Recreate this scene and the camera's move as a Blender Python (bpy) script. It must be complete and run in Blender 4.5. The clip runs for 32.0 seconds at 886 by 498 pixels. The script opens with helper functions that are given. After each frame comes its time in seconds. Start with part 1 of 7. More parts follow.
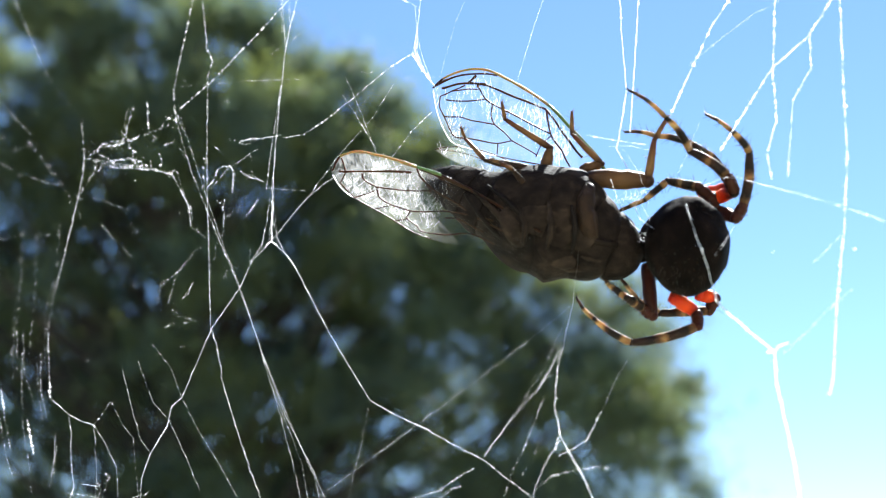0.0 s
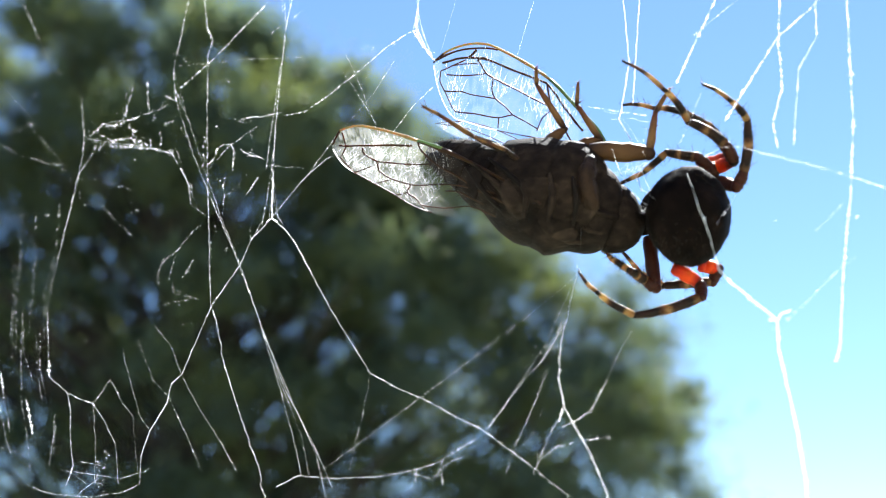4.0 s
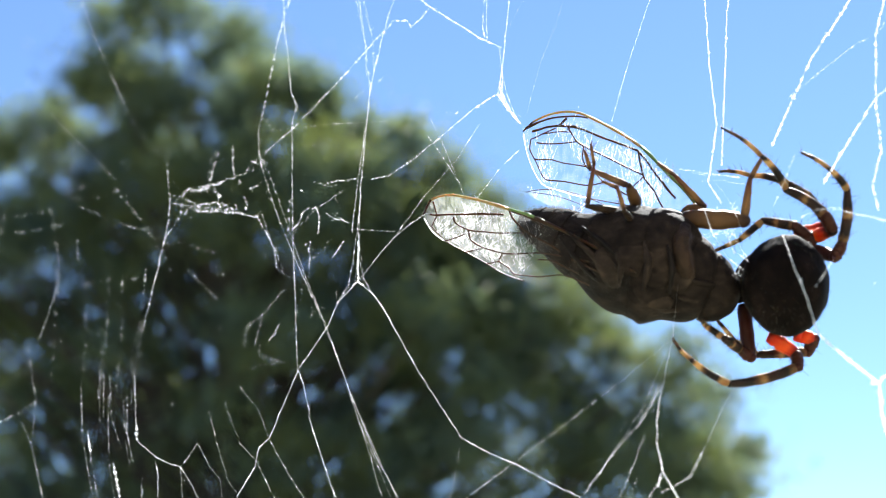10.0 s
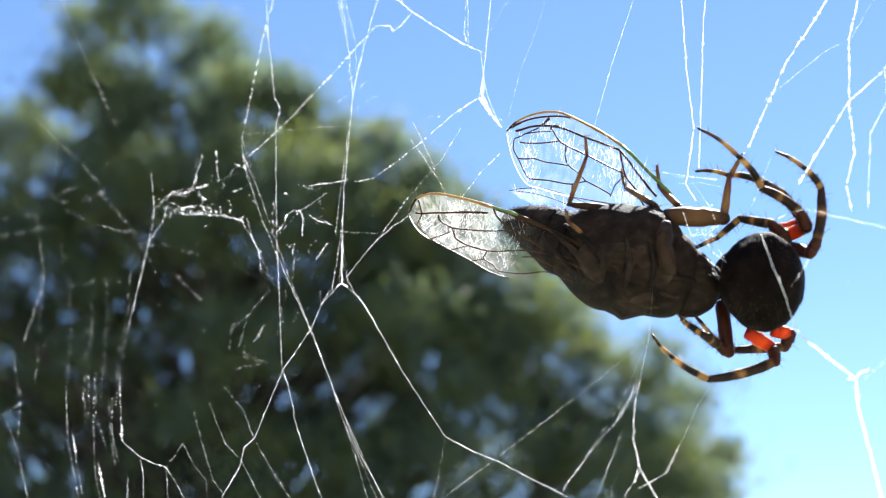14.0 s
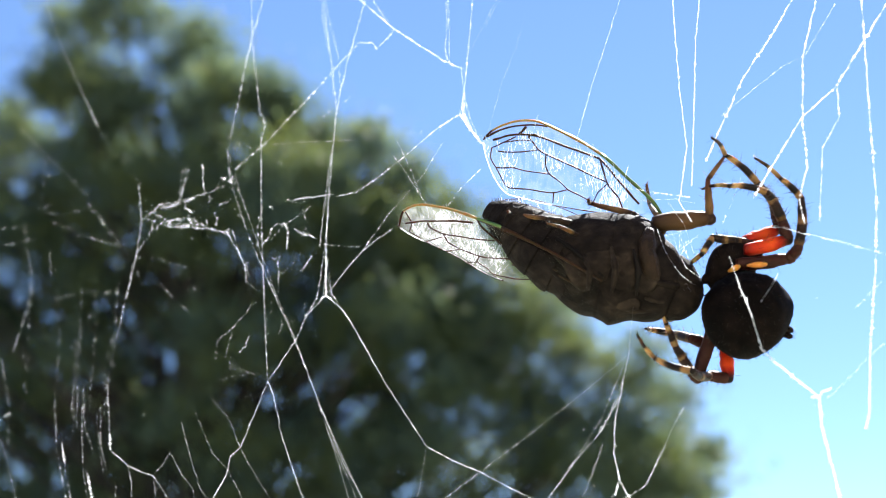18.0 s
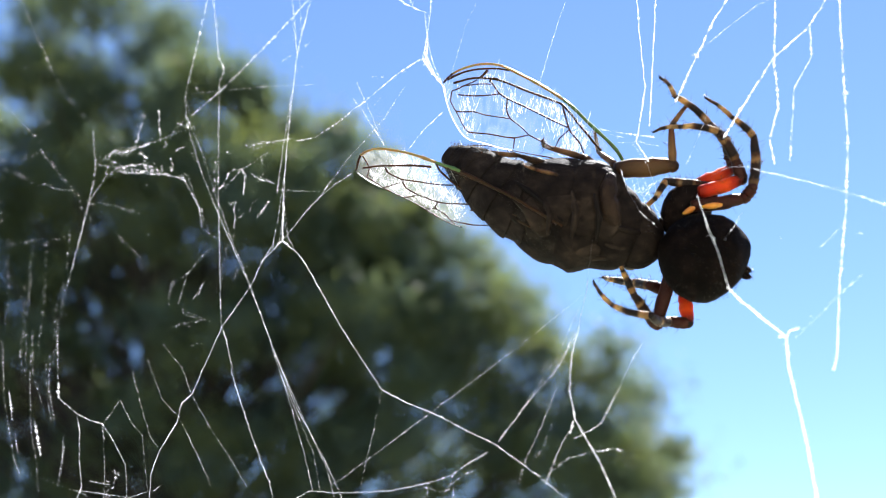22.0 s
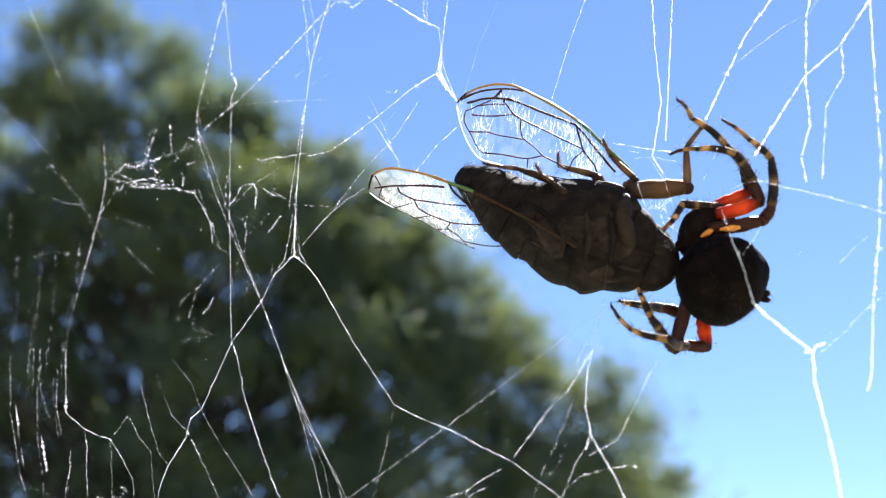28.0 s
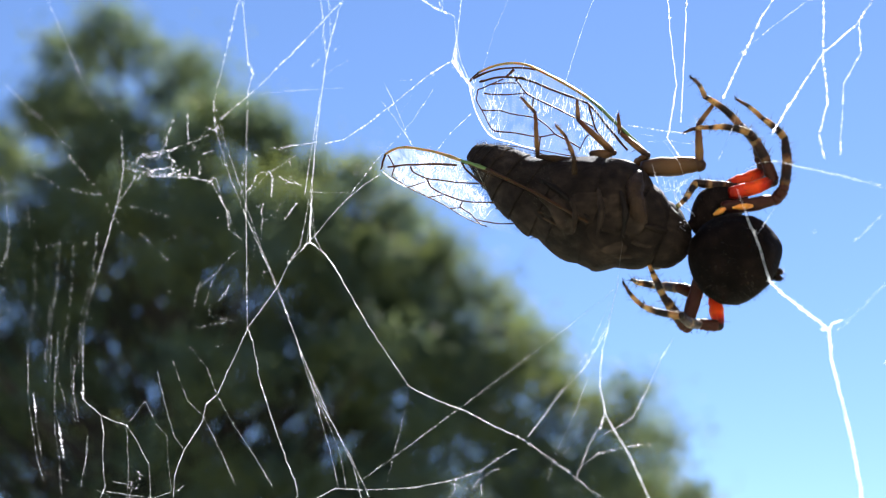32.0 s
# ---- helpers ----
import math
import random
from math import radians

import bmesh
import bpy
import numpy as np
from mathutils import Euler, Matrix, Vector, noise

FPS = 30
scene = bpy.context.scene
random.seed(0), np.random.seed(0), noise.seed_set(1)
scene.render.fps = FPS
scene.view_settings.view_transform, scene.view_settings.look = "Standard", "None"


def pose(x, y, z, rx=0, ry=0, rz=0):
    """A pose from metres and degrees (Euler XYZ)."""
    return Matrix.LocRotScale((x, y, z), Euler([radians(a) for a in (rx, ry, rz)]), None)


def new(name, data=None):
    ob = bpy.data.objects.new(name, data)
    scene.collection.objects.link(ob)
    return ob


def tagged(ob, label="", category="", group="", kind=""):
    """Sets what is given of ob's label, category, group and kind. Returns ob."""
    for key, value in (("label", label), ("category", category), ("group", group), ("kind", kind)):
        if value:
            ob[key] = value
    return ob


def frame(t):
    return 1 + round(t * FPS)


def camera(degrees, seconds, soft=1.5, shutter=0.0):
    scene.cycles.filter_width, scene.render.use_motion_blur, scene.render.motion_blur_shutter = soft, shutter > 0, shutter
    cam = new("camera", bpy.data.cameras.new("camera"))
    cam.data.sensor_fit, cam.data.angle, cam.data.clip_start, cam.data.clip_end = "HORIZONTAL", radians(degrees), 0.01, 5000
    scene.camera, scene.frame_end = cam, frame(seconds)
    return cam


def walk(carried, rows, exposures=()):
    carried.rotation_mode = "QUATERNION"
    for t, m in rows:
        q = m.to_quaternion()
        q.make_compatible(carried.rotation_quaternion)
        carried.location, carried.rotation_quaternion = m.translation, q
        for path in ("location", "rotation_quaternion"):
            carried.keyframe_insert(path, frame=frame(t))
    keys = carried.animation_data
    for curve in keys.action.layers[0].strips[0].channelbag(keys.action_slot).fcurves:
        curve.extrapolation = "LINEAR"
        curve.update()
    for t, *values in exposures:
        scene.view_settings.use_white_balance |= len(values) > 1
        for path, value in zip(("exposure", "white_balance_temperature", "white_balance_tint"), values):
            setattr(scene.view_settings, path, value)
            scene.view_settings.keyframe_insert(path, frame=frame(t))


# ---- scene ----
MM = 0.001
# ---- camera ----
cam = camera(38.00, 32.0, soft=1.1)
cam.data.dof.use_dof = True
cam.data.dof.focus_distance = 0.201
cam.data.dof.aperture_fstop = 22.0
PATH = [
    (0, pose(0.00104, -0.18047, 1.54067, 107.063, -0.508, -1.566)),
    (0.5, pose(0.00064, -0.18074, 1.54050, 107.001, -0.485, -1.758)),
    (1, pose(0.00076, -0.18131, 1.53943, 106.952, -0.296, -1.680)),
    (1.5, pose(0.00022, -0.18215, 1.53950, 107.186, -0.374, -1.823)),
    (2, pose(0.00085, -0.18107, 1.53892, 107.415, -0.498, -2.105)),
    (2.5, pose(0.00009, -0.18114, 1.53866, 107.398, -0.318, -2.032)),
    (4.5, pose(0.00203, -0.17784, 1.53543, 107.504, -0.432, -1.358)),
    (5, pose(0.00339, -0.17965, 1.53656, 107.785, 0.192, -0.876)),
    (5.5, pose(0.00396, -0.17936, 1.53639, 108.130, 0.200, -0.509)),
    (6, pose(0.00490, -0.17915, 1.53541, 108.292, 0.336, -0.154)),
    (6.5, pose(0.00378, -0.17903, 1.53709, 108.443, 0.215, 0.081)),
    (7, pose(0.00161, -0.17919, 1.53748, 108.708, -0.011, 0.166)),
    (7.5, pose(0.00079, -0.17961, 1.53823, 108.856, -0.187, 0.253)),
    (8, pose(-0.00188, -0.18049, 1.53781, 109.045, -0.401, 0.407)),
    (8.5, pose(-0.00315, -0.18331, 1.53847, 109.303, -0.543, 0.640)),
    (9, pose(-0.00200, -0.18167, 1.53629, 109.516, -0.585, 0.837)),
    (9.5, pose(-0.00034, -0.17840, 1.53565, 109.782, -0.907, 0.746)),
    (10, pose(-0.00404, -0.17865, 1.53715, 109.829, -0.956, 0.878)),
    (10.5, pose(-0.00631, -0.18151, 1.53802, 109.954, -1.025, 0.984)),
    (11, pose(-0.00815, -0.18262, 1.53577, 110.053, -1.336, 0.984)),
    (11.5, pose(-0.00845, -0.18175, 1.53488, 109.893, -1.425, 0.755)),
    (12, pose(-0.00683, -0.18405, 1.53596, 109.874, -1.081, 0.635)),
    (12.5, pose(-0.00478, -0.18004, 1.53478, 109.939, -0.783, 0.167)),
    (13, pose(0.00000, -0.17853, 1.53502, 110.000, -0.000, 0.000)),
    (13.5, pose(-0.00237, -0.17967, 1.53525, 110.063, -0.136, -0.033)),
    (14, pose(-0.00498, -0.18135, 1.53574, 110.024, -0.518, -0.065)),
    (14.5, pose(-0.00583, -0.18056, 1.53398, 109.753, -0.803, -0.125)),
    (16.5, pose(-0.00509, -0.18259, 1.53349, 109.686, 0.027, -0.254)),
    (17, pose(-0.00443, -0.18185, 1.53342, 109.785, -0.215, -0.470)),
    (17.5, pose(-0.00552, -0.18615, 1.53542, 109.944, -0.365, -0.541)),
    (18, pose(-0.00449, -0.18699, 1.53617, 110.004, -0.226, -0.687)),
    (18.5, pose(-0.00286, -0.18719, 1.53624, 110.009, -0.026, -0.955)),
    (19, pose(-0.00414, -0.18735, 1.53737, 110.167, 0.399, -0.868)),
    (19.5, pose(-0.00370, -0.18683, 1.53637, 110.171, 0.295, -1.017)),
    (20, pose(-0.00422, -0.18430, 1.53446, 110.083, -0.138, -1.393)),
    (20.5, pose(-0.00314, -0.18198, 1.53320, 110.176, -0.233, -1.826)),
    (21, pose(-0.00356, -0.18064, 1.53229, 110.199, -0.231, -2.084)),
    (21.5, pose(-0.00353, -0.18056, 1.53053, 110.040, -0.464, -2.234)),
    (22, pose(-0.00272, -0.17996, 1.52971, 109.888, -0.606, -2.287)),
    (22.5, pose(-0.00217, -0.17943, 1.52989, 109.918, -0.697, -2.398)),
    (23, pose(-0.00300, -0.17730, 1.52954, 109.997, -0.895, -2.505)),
    (23.5, pose(-0.00349, -0.17733, 1.52930, 109.921, -1.118, -2.574)),
    (24, pose(-0.00370, -0.17753, 1.52939, 110.022, -1.121, -2.536)),
    (24.5, pose(-0.00269, -0.17649, 1.52845, 110.063, -1.142, -2.476)),
    (25, pose(-0.00233, -0.17718, 1.52903, 110.184, -0.858, -2.423)),
    (25.5, pose(-0.00139, -0.17615, 1.52812, 110.304, -1.101, -2.545)),
    (27.5, pose(-0.00265, -0.17485, 1.52668, 111.038, -1.183, -2.628)),
    (28, pose(-0.00460, -0.17775, 1.52826, 111.152, -1.034, -2.411)),
    (28.5, pose(-0.00603, -0.17790, 1.52736, 111.238, -1.190, -2.317)),
    (29, pose(-0.00617, -0.17756, 1.52777, 111.300, -1.225, -2.448)),
    (29.5, pose(-0.00153, -0.17524, 1.52384, 111.336, -1.427, -2.572)),
    (30, pose(-0.00568, -0.17904, 1.52669, 111.404, -1.214, -2.254)),
    (30.5, pose(-0.00905, -0.18002, 1.52828, 111.600, -1.337, -2.135)),
    (31, pose(-0.00771, -0.17797, 1.52770, 111.724, -1.274, -1.921)),
    (31.5, pose(-0.00765, -0.17788, 1.52700, 111.757, -1.338, -1.890)),
    (32, pose(-0.00400, -0.17648, 1.52369, 111.795, -1.349, -1.676)),
]
walk(cam, PATH, [(0, 2.08, 5900, 9), (14, 2.06, 6030, 11), (20, 1.97, 5980, 13), (32, 1.83, 5960, 15)])

# the frame in which the web hangs: x along it, y away from the lens, z up it, leaning over by 20 degrees
WEB = pose(0, 0, 1.6, 20, 0, 0)

# ---- light ----
SUN_DIR = Vector((0.30, 0.62, 0.80)).normalized()
world = bpy.data.worlds.new("sky")
scene.world = world
world.use_nodes = True
wt = world.node_tree
sky = wt.nodes.new("ShaderNodeTexSky")
sky.sky_type = "NISHITA"
sky.sun_disc = False
sky.sun_elevation = math.asin(SUN_DIR.z)
sky.sun_rotation = math.atan2(SUN_DIR.x, SUN_DIR.y)
sky.altitude = 1500.0
sky.air_density, sky.dust_density, sky.ozone_density = 1.0, 0.03, 3.5
wt.links.new(sky.outputs[0], wt.nodes["Background"].inputs["Color"])
wt.nodes["Background"].inputs["Strength"].default_value = 0.052
sun_data = bpy.data.lights.new("sun", "SUN")
sun_data.energy, sun_data.angle, sun_data.color = 5.0, radians(0.53), (1.0, 0.95, 0.86)
sun = new("sun", sun_data)
sun.matrix_basis = Matrix.Translation((0, 0, 30)) @ SUN_DIR.to_track_quat("Z", "Y").to_matrix().to_4x4()


# ---- materials ----
def material(name):
    m = bpy.data.materials.new(name)
    m.use_nodes = True
    m.node_tree.nodes.clear()
    return m, m.node_tree


def node(nt, kind, **inputs):
    n = nt.nodes.new("ShaderNode" + kind)
    for key, value in inputs.items():
        n.inputs[key.replace("_", " ")].default_value = value
    return n


def link(nt, a, b, socket, out=0):
    nt.links.new(a.outputs[out], b.inputs[socket])


def finish(nt, shader):
    out = nt.nodes.new("ShaderNodeOutputMaterial")
    nt.links.new(shader.outputs[0], out.inputs["Surface"])


def noise_ramp(nt, scale, stops, coords="Object", detail=6.0, rough=0.6):
    """Noise in object space through a colour ramp."""
    tc = nt.nodes.new("ShaderNodeTexCoord")
    n = node(nt, "TexNoise", Scale=scale, Detail=detail, Roughness=rough)
    nt.links.new(tc.outputs[coords], n.inputs["Vector"])
    r = nt.nodes.new("ShaderNodeValToRGB")
    fill_ramp(r, stops)
    link(nt, n, r, "Fac")
    return r, n


def fill_ramp(r, stops, constant=False):
    el = r.color_ramp.elements
    el[0].position, el[0].color = stops[0][0], (*stops[0][1], 1)
    el[1].position, el[1].color = stops[-1][0], (*stops[-1][1], 1)
    for p, c in stops[1:-1]:
        e = el.new(p)
        e.color = (*c, 1)
    if constant:
        r.color_ramp.interpolation = "CONSTANT"


def bumped(nt, source, strength, distance=0.0002, out=0):
    b = node(nt, "Bump", Strength=strength, Distance=distance)
    nt.links.new(source.outputs[out], b.inputs["Height"])
    return b


def mix_shader(nt, a, b, fac):
    m = nt.nodes.new("ShaderNodeMixShader")
    if isinstance(fac, float):
        m.inputs[0].default_value = fac
    else:
        nt.links.new(fac, m.inputs[0])
    nt.links.new(a.outputs[0], m.inputs[1])
    nt.links.new(b.outputs[0], m.inputs[2])
    return m


def silk_material(name, rough=0.3, clear=None):
    """White silk that scatters the sun forward, right through itself, with a glassy sparkle."""
    m, nt = material(name)
    p = node(nt, "BsdfPrincipled", Base_Color=(0.97, 0.975, 0.98, 1), Roughness=rough, Specular_IOR_Level=0.8,
             Subsurface_Weight=1.0, Subsurface_Radius=(1, 1, 1), Subsurface_Scale=3.0 * MM)
    g = node(nt, "BsdfGlass", Color=(1, 1, 1, 1), Roughness=0.3, IOR=1.4)
    s = mix_shader(nt, p, g, 0.18)
    if clear:
        # patchy transparency breaks a strand into bright and dim stretches, imitating glints
        r, n = noise_ramp(nt, 900.0, [(0.47, (clear[0],) * 3), (0.60, (clear[1],) * 3)], detail=4.0, rough=0.7)
        s = mix_shader(nt, s, nt.nodes.new("ShaderNodeBsdfTransparent"), r.outputs[0])
    finish(nt, s)
    return m


def chitin(name, stops, scale, roughness=0.5, shine=0.0, glow=(0.6, 0.2, 0.05), bump=0.4, bump_mm=0.15, gloss=0.3, folds=None):
    """Horny skin: mottled, slightly glossy; shine lets the light shine into it."""
    m, nt = material(name)
    ramp, n = noise_ramp(nt, scale, stops)
    fine = node(nt, "TexNoise", Scale=scale * 3.2, Detail=7.0, Roughness=0.65)
    nt.links.new(nt.nodes["Texture Coordinate"].outputs["Object"], fine.inputs["Vector"])
    if folds:
        # the mottling runs along slanting folds
        mp = node(nt, "Mapping", Rotation=(0, radians(folds), 0), Scale=(0.8, 1.0, 1.15))
        nt.links.new(nt.nodes["Texture Coordinate"].outputs["Object"], mp.inputs["Vector"])
        link(nt, mp, n, "Vector")
        link(nt, mp, fine, "Vector")
    b = bumped(nt, fine, bump, bump_mm * MM)
    p = node(nt, "BsdfPrincipled", Roughness=roughness, Specular_IOR_Level=gloss)
    broad = node(nt, "TexNoise", Scale=scale * 0.3, Detail=3.0, Roughness=0.55)
    nt.links.new(nt.nodes["Texture Coordinate"].outputs["Object"], broad.inputs["Vector"])
    tone = nt.nodes.new("ShaderNodeValToRGB")
    fill_ramp(tone, [(0.36, (0.6, 0.6, 0.62)), (0.5, (0.95, 0.95, 0.95)), (0.64, (1.35, 1.32, 1.26))])
    link(nt, broad, tone, "Fac")
    mul = nt.nodes.new("ShaderNodeMix")
    mul.data_type, mul.blend_type = "RGBA", "MULTIPLY"
    mul.inputs["Factor"].default_value = 1.0
    nt.links.new(ramp.outputs[0], mul.inputs["A"])
    nt.links.new(tone.outputs[0], mul.inputs["B"])
    nt.links.new(mul.outputs["Result"], p.inputs["Base Color"])
    link(nt, b, p, "Normal")
    if shine:
        s = node(nt, "BsdfPrincipled", Base_Color=(*glow, 1), Roughness=roughness, Subsurface_Weight=1.0, Subsurface_Radius=(1.0, 0.6, 0.4), Subsurface_Scale=0.8 * MM, Subsurface_Anisotropy=0.7)
        finish(nt, mix_shader(nt, p, s, shine))
    else:
        finish(nt, p)
    return m


def banded(name, stops, shine=0.6):
    """Leg skin ringed along the part's own length."""
    m, nt = material(name)
    tc = nt.nodes.new("ShaderNodeTexCoord")
    n = node(nt, "TexNoise", Scale=9.0, Detail=3.0)
    link(nt, tc, n, "Vector")
    sep = nt.nodes.new("ShaderNodeSeparateXYZ")
    link(nt, tc, sep, "Vector")
    wob = nt.nodes.new("ShaderNodeMath")
    wob.operation = "MULTIPLY_ADD"
    wob.inputs[1].default_value = 0.16
    nt.links.new(n.outputs["Fac"], wob.inputs[0])
    nt.links.new(sep.outputs["X"], wob.inputs[2])
    off = nt.nodes.new("ShaderNodeMath")
    off.operation = "SUBTRACT"
    off.inputs[1].default_value = 0.08
    nt.links.new(wob.outputs[0], off.inputs[0])
    r = nt.nodes.new("ShaderNodeValToRGB")
    fill_ramp(r, stops)
    nt.links.new(off.outputs[0], r.inputs["Fac"])
    p = node(nt, "BsdfPrincipled", Roughness=0.5, Specular_IOR_Level=0.15)
    link(nt, r, p, "Base Color")
    t = node(nt, "BsdfPrincipled", Roughness=0.5, Specular_IOR_Level=0.15, Subsurface_Weight=1.0, Subsurface_Radius=(1.0, 0.6, 0.4), Subsurface_Scale=0.7 * MM, Subsurface_Anisotropy=0.7)
    link(nt, r, t, "Base Color")
    finish(nt, mix_shader(nt, p, t, shine))
    return m


def membrane_material(name, clear, streak, slant, scale=2600.0, shaded_root=None):
    """Clear wing skin: mostly see-through, glassy, with crinkles and fine streaks that catch the sun."""
    m, nt = material(name)
    tc = nt.nodes.new("ShaderNodeTexCoord")
    mp = node(nt, "Mapping", Rotation=(0, radians(slant), 0))
    link(nt, tc, mp, "Vector", 3)
    st = node(nt, "Mapping", Scale=(1.0, 0.3, 0.14))
    link(nt, mp, st, "Vector")
    n = node(nt, "TexNoise", Scale=scale, Detail=5.0, Roughness=0.7)
    link(nt, st, n, "Vector")
    big = node(nt, "TexNoise", Scale=420.0, Detail=3.0)
    link(nt, tc, big, "Vector", 3)
    add = nt.nodes.new("ShaderNodeMath")
    add.operation = "MULTIPLY_ADD"
    add.inputs[1].default_value = 0.5
    nt.links.new(big.outputs["Fac"], add.inputs[0])
    nt.links.new(n.outputs["Fac"], add.inputs[2])
    r = nt.nodes.new("ShaderNodeValToRGB")
    fill_ramp(r, [(0.66, (clear, clear, clear)), (0.74, (0.5 * (clear + streak),) * 3), (0.92, (streak, streak, streak))])
    link(nt, add, r, "Fac")
    b = bumped(nt, n, 0.8, 0.10 * MM)
    tr = node(nt, "BsdfTransparent", Color=(0.96, 0.97, 0.97, 1))
    gl = node(nt, "BsdfGlossy", Color=(1, 1, 1, 1), Roughness=0.3)
    link(nt, b, gl, "Normal")
    tl = node(nt, "BsdfTranslucent", Color=(0.92, 0.91, 0.90, 1))
    link(nt, b, tl, "Normal")
    s = mix_shader(nt, tl, gl, 0.3)
    fac = r.outputs[0]
    if shaded_root:
        # silk frost on the outer half; thinned inwards to imitate the body's shade
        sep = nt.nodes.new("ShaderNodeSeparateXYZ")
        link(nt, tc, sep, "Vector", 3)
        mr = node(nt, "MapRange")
        mr.inputs[1].default_value, mr.inputs[2].default_value = shaded_root[0] * MM, shaded_root[1] * MM
        mr.inputs[3].default_value, mr.inputs[4].default_value = 1.0, shaded_root[2]
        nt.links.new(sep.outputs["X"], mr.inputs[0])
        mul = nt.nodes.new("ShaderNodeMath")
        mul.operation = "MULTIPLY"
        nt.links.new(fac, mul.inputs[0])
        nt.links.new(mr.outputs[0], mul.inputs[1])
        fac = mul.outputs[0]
    finish(nt, mix_shader(nt, tr, s, fac))
    return m


def leaf_material():
    """Leaves: dark glossy upper sides, yellow-green where the sun shines through; tufts tinted from bluish shade to
    sunlit yellow-green.
    """
    m, nt = material("leaf")
    tc = nt.nodes.new("ShaderNodeTexCoord")
    tuft = node(nt, "TexNoise", Scale=1.7, Detail=2.0, Roughness=0.5)
    nt.links.new(tc.outputs["Object"], tuft.inputs["Vector"])
    g = nt.nodes.new("ShaderNodeNewGeometry")
    add = nt.nodes.new("ShaderNodeMath")
    add.operation = "MULTIPLY_ADD"
    add.inputs[1].default_value = 0.25
    nt.links.new(g.outputs["Random Per Island"], add.inputs[0])
    nt.links.new(tuft.outputs["Fac"], add.inputs[2])
    r = nt.nodes.new("ShaderNodeValToRGB")
    fill_ramp(r, [(0.42, (0.100, 0.138, 0.120)), (0.58, (0.116, 0.150, 0.096)), (0.78, (0.138, 0.162, 0.068))])
    link(nt, add, r, "Fac")
    p = node(nt, "BsdfPrincipled", Roughness=0.65, Specular_IOR_Level=0.15)
    link(nt, r, p, "Base Color")
    hs = node(nt, "HueSaturation", Hue=0.49, Saturation=1.3, Value=1.5)
    link(nt, r, hs, "Color")
    t = nt.nodes.new("ShaderNodeBsdfTranslucent")
    link(nt, hs, t, "Color")
    finish(nt, mix_shader(nt, p, t, 0.37))
    return m


SILK = silk_material("silk", 0.3, (0.0, 0.6))
SILK_THICK = silk_material("silk_rope", 0.35, (0.0, 0.15))
SILK_BEAD = silk_material("silk_beaded", 0.3, (0.0, 0.88))
SILK_FAINT = silk_material("silk_faint", 0.3, (0.3, 0.92))
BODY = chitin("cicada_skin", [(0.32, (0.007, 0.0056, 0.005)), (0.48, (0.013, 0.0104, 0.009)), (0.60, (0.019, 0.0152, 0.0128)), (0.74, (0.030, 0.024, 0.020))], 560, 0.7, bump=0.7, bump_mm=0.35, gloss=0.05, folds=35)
# near-black colour that puts groove shade between rings and folds
GROOVE_DARK = chitin("cicada_groove_dark", [(0.3, (0.003, 0.0025, 0.002)), (0.7, (0.010, 0.007, 0.005))], 500, 0.6, gloss=0.1)
PLATE = chitin("cicada_plate_skin", [(0.32, (0.012, 0.009, 0.007)), (0.5, (0.022, 0.0165, 0.0125)), (0.70, (0.040, 0.030, 0.022))], 560, 0.7, bump=0.7, bump_mm=0.3, gloss=0.06, folds=20)
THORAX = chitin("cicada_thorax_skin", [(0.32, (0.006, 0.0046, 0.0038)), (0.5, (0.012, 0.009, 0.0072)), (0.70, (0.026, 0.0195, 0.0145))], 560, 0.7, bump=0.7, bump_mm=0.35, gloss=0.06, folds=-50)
CICADA_EYE = chitin("cicada_eye_skin", [(0.3, (0.02, 0.012, 0.01)), (0.7, (0.05, 0.03, 0.02))], 300, 0.15)
CICADA_LEG = chitin("cicada_leg_skin", [(0.36, (0.008, 0.004, 0.003)), (0.48, (0.035, 0.016, 0.008)), (0.62, (0.14, 0.075, 0.03))], 800, 0.5, 0.16, (0.60, 0.32, 0.11), gloss=0.18)
FOLDED = chitin("folded_leg_skin", [(0.3, (0.008, 0.005, 0.0035)), (0.7, (0.034, 0.021, 0.012))], 700, 0.5, bump=0.9, bump_mm=0.4, gloss=0.12)
VEIN = chitin("vein_skin", [(0.3, (0.004, 0.003, 0.0025)), (0.7, (0.016, 0.009, 0.006))], 700, 0.5, 0.05, (0.4, 0.2, 0.06), gloss=0.1)
COSTA_GOLD = chitin("costa_gold_skin", [(0.3, (0.035, 0.024, 0.010)), (0.7, (0.15, 0.11, 0.04))], 600, 0.35, 0.22, (0.6, 0.46, 0.16))
COSTA_GREEN = chitin("costa_green_skin", [(0.3, (0.025, 0.05, 0.016)), (0.7, (0.07, 0.11, 0.04))], 500, 0.3, 0.25, (0.2, 0.36, 0.10))
WING_CLEAR = membrane_material("wing_skin_clear", 0.01, 0.075, 0)
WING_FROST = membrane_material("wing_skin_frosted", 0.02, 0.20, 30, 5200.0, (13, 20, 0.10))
WING_MILKY = membrane_material("wing_skin_milky", 0.02, 0.15, 10, 3000.0)
ABDOMEN = chitin("spider_abdomen_skin", [(0.34, (0.0016, 0.0011, 0.0010)), (0.52, (0.0036, 0.0024, 0.0021)), (0.70, (0.0075, 0.0048, 0.0042))], 420, 0.75, bump=0.5, bump_mm=0.15, gloss=0.04)
CARAPACE = chitin("spider_carapace_skin", [(0.3, (0.003, 0.0022, 0.002)), (0.7, (0.012, 0.008, 0.0065))], 600, 0.8, bump=0.7, bump_mm=0.3, gloss=0.06)
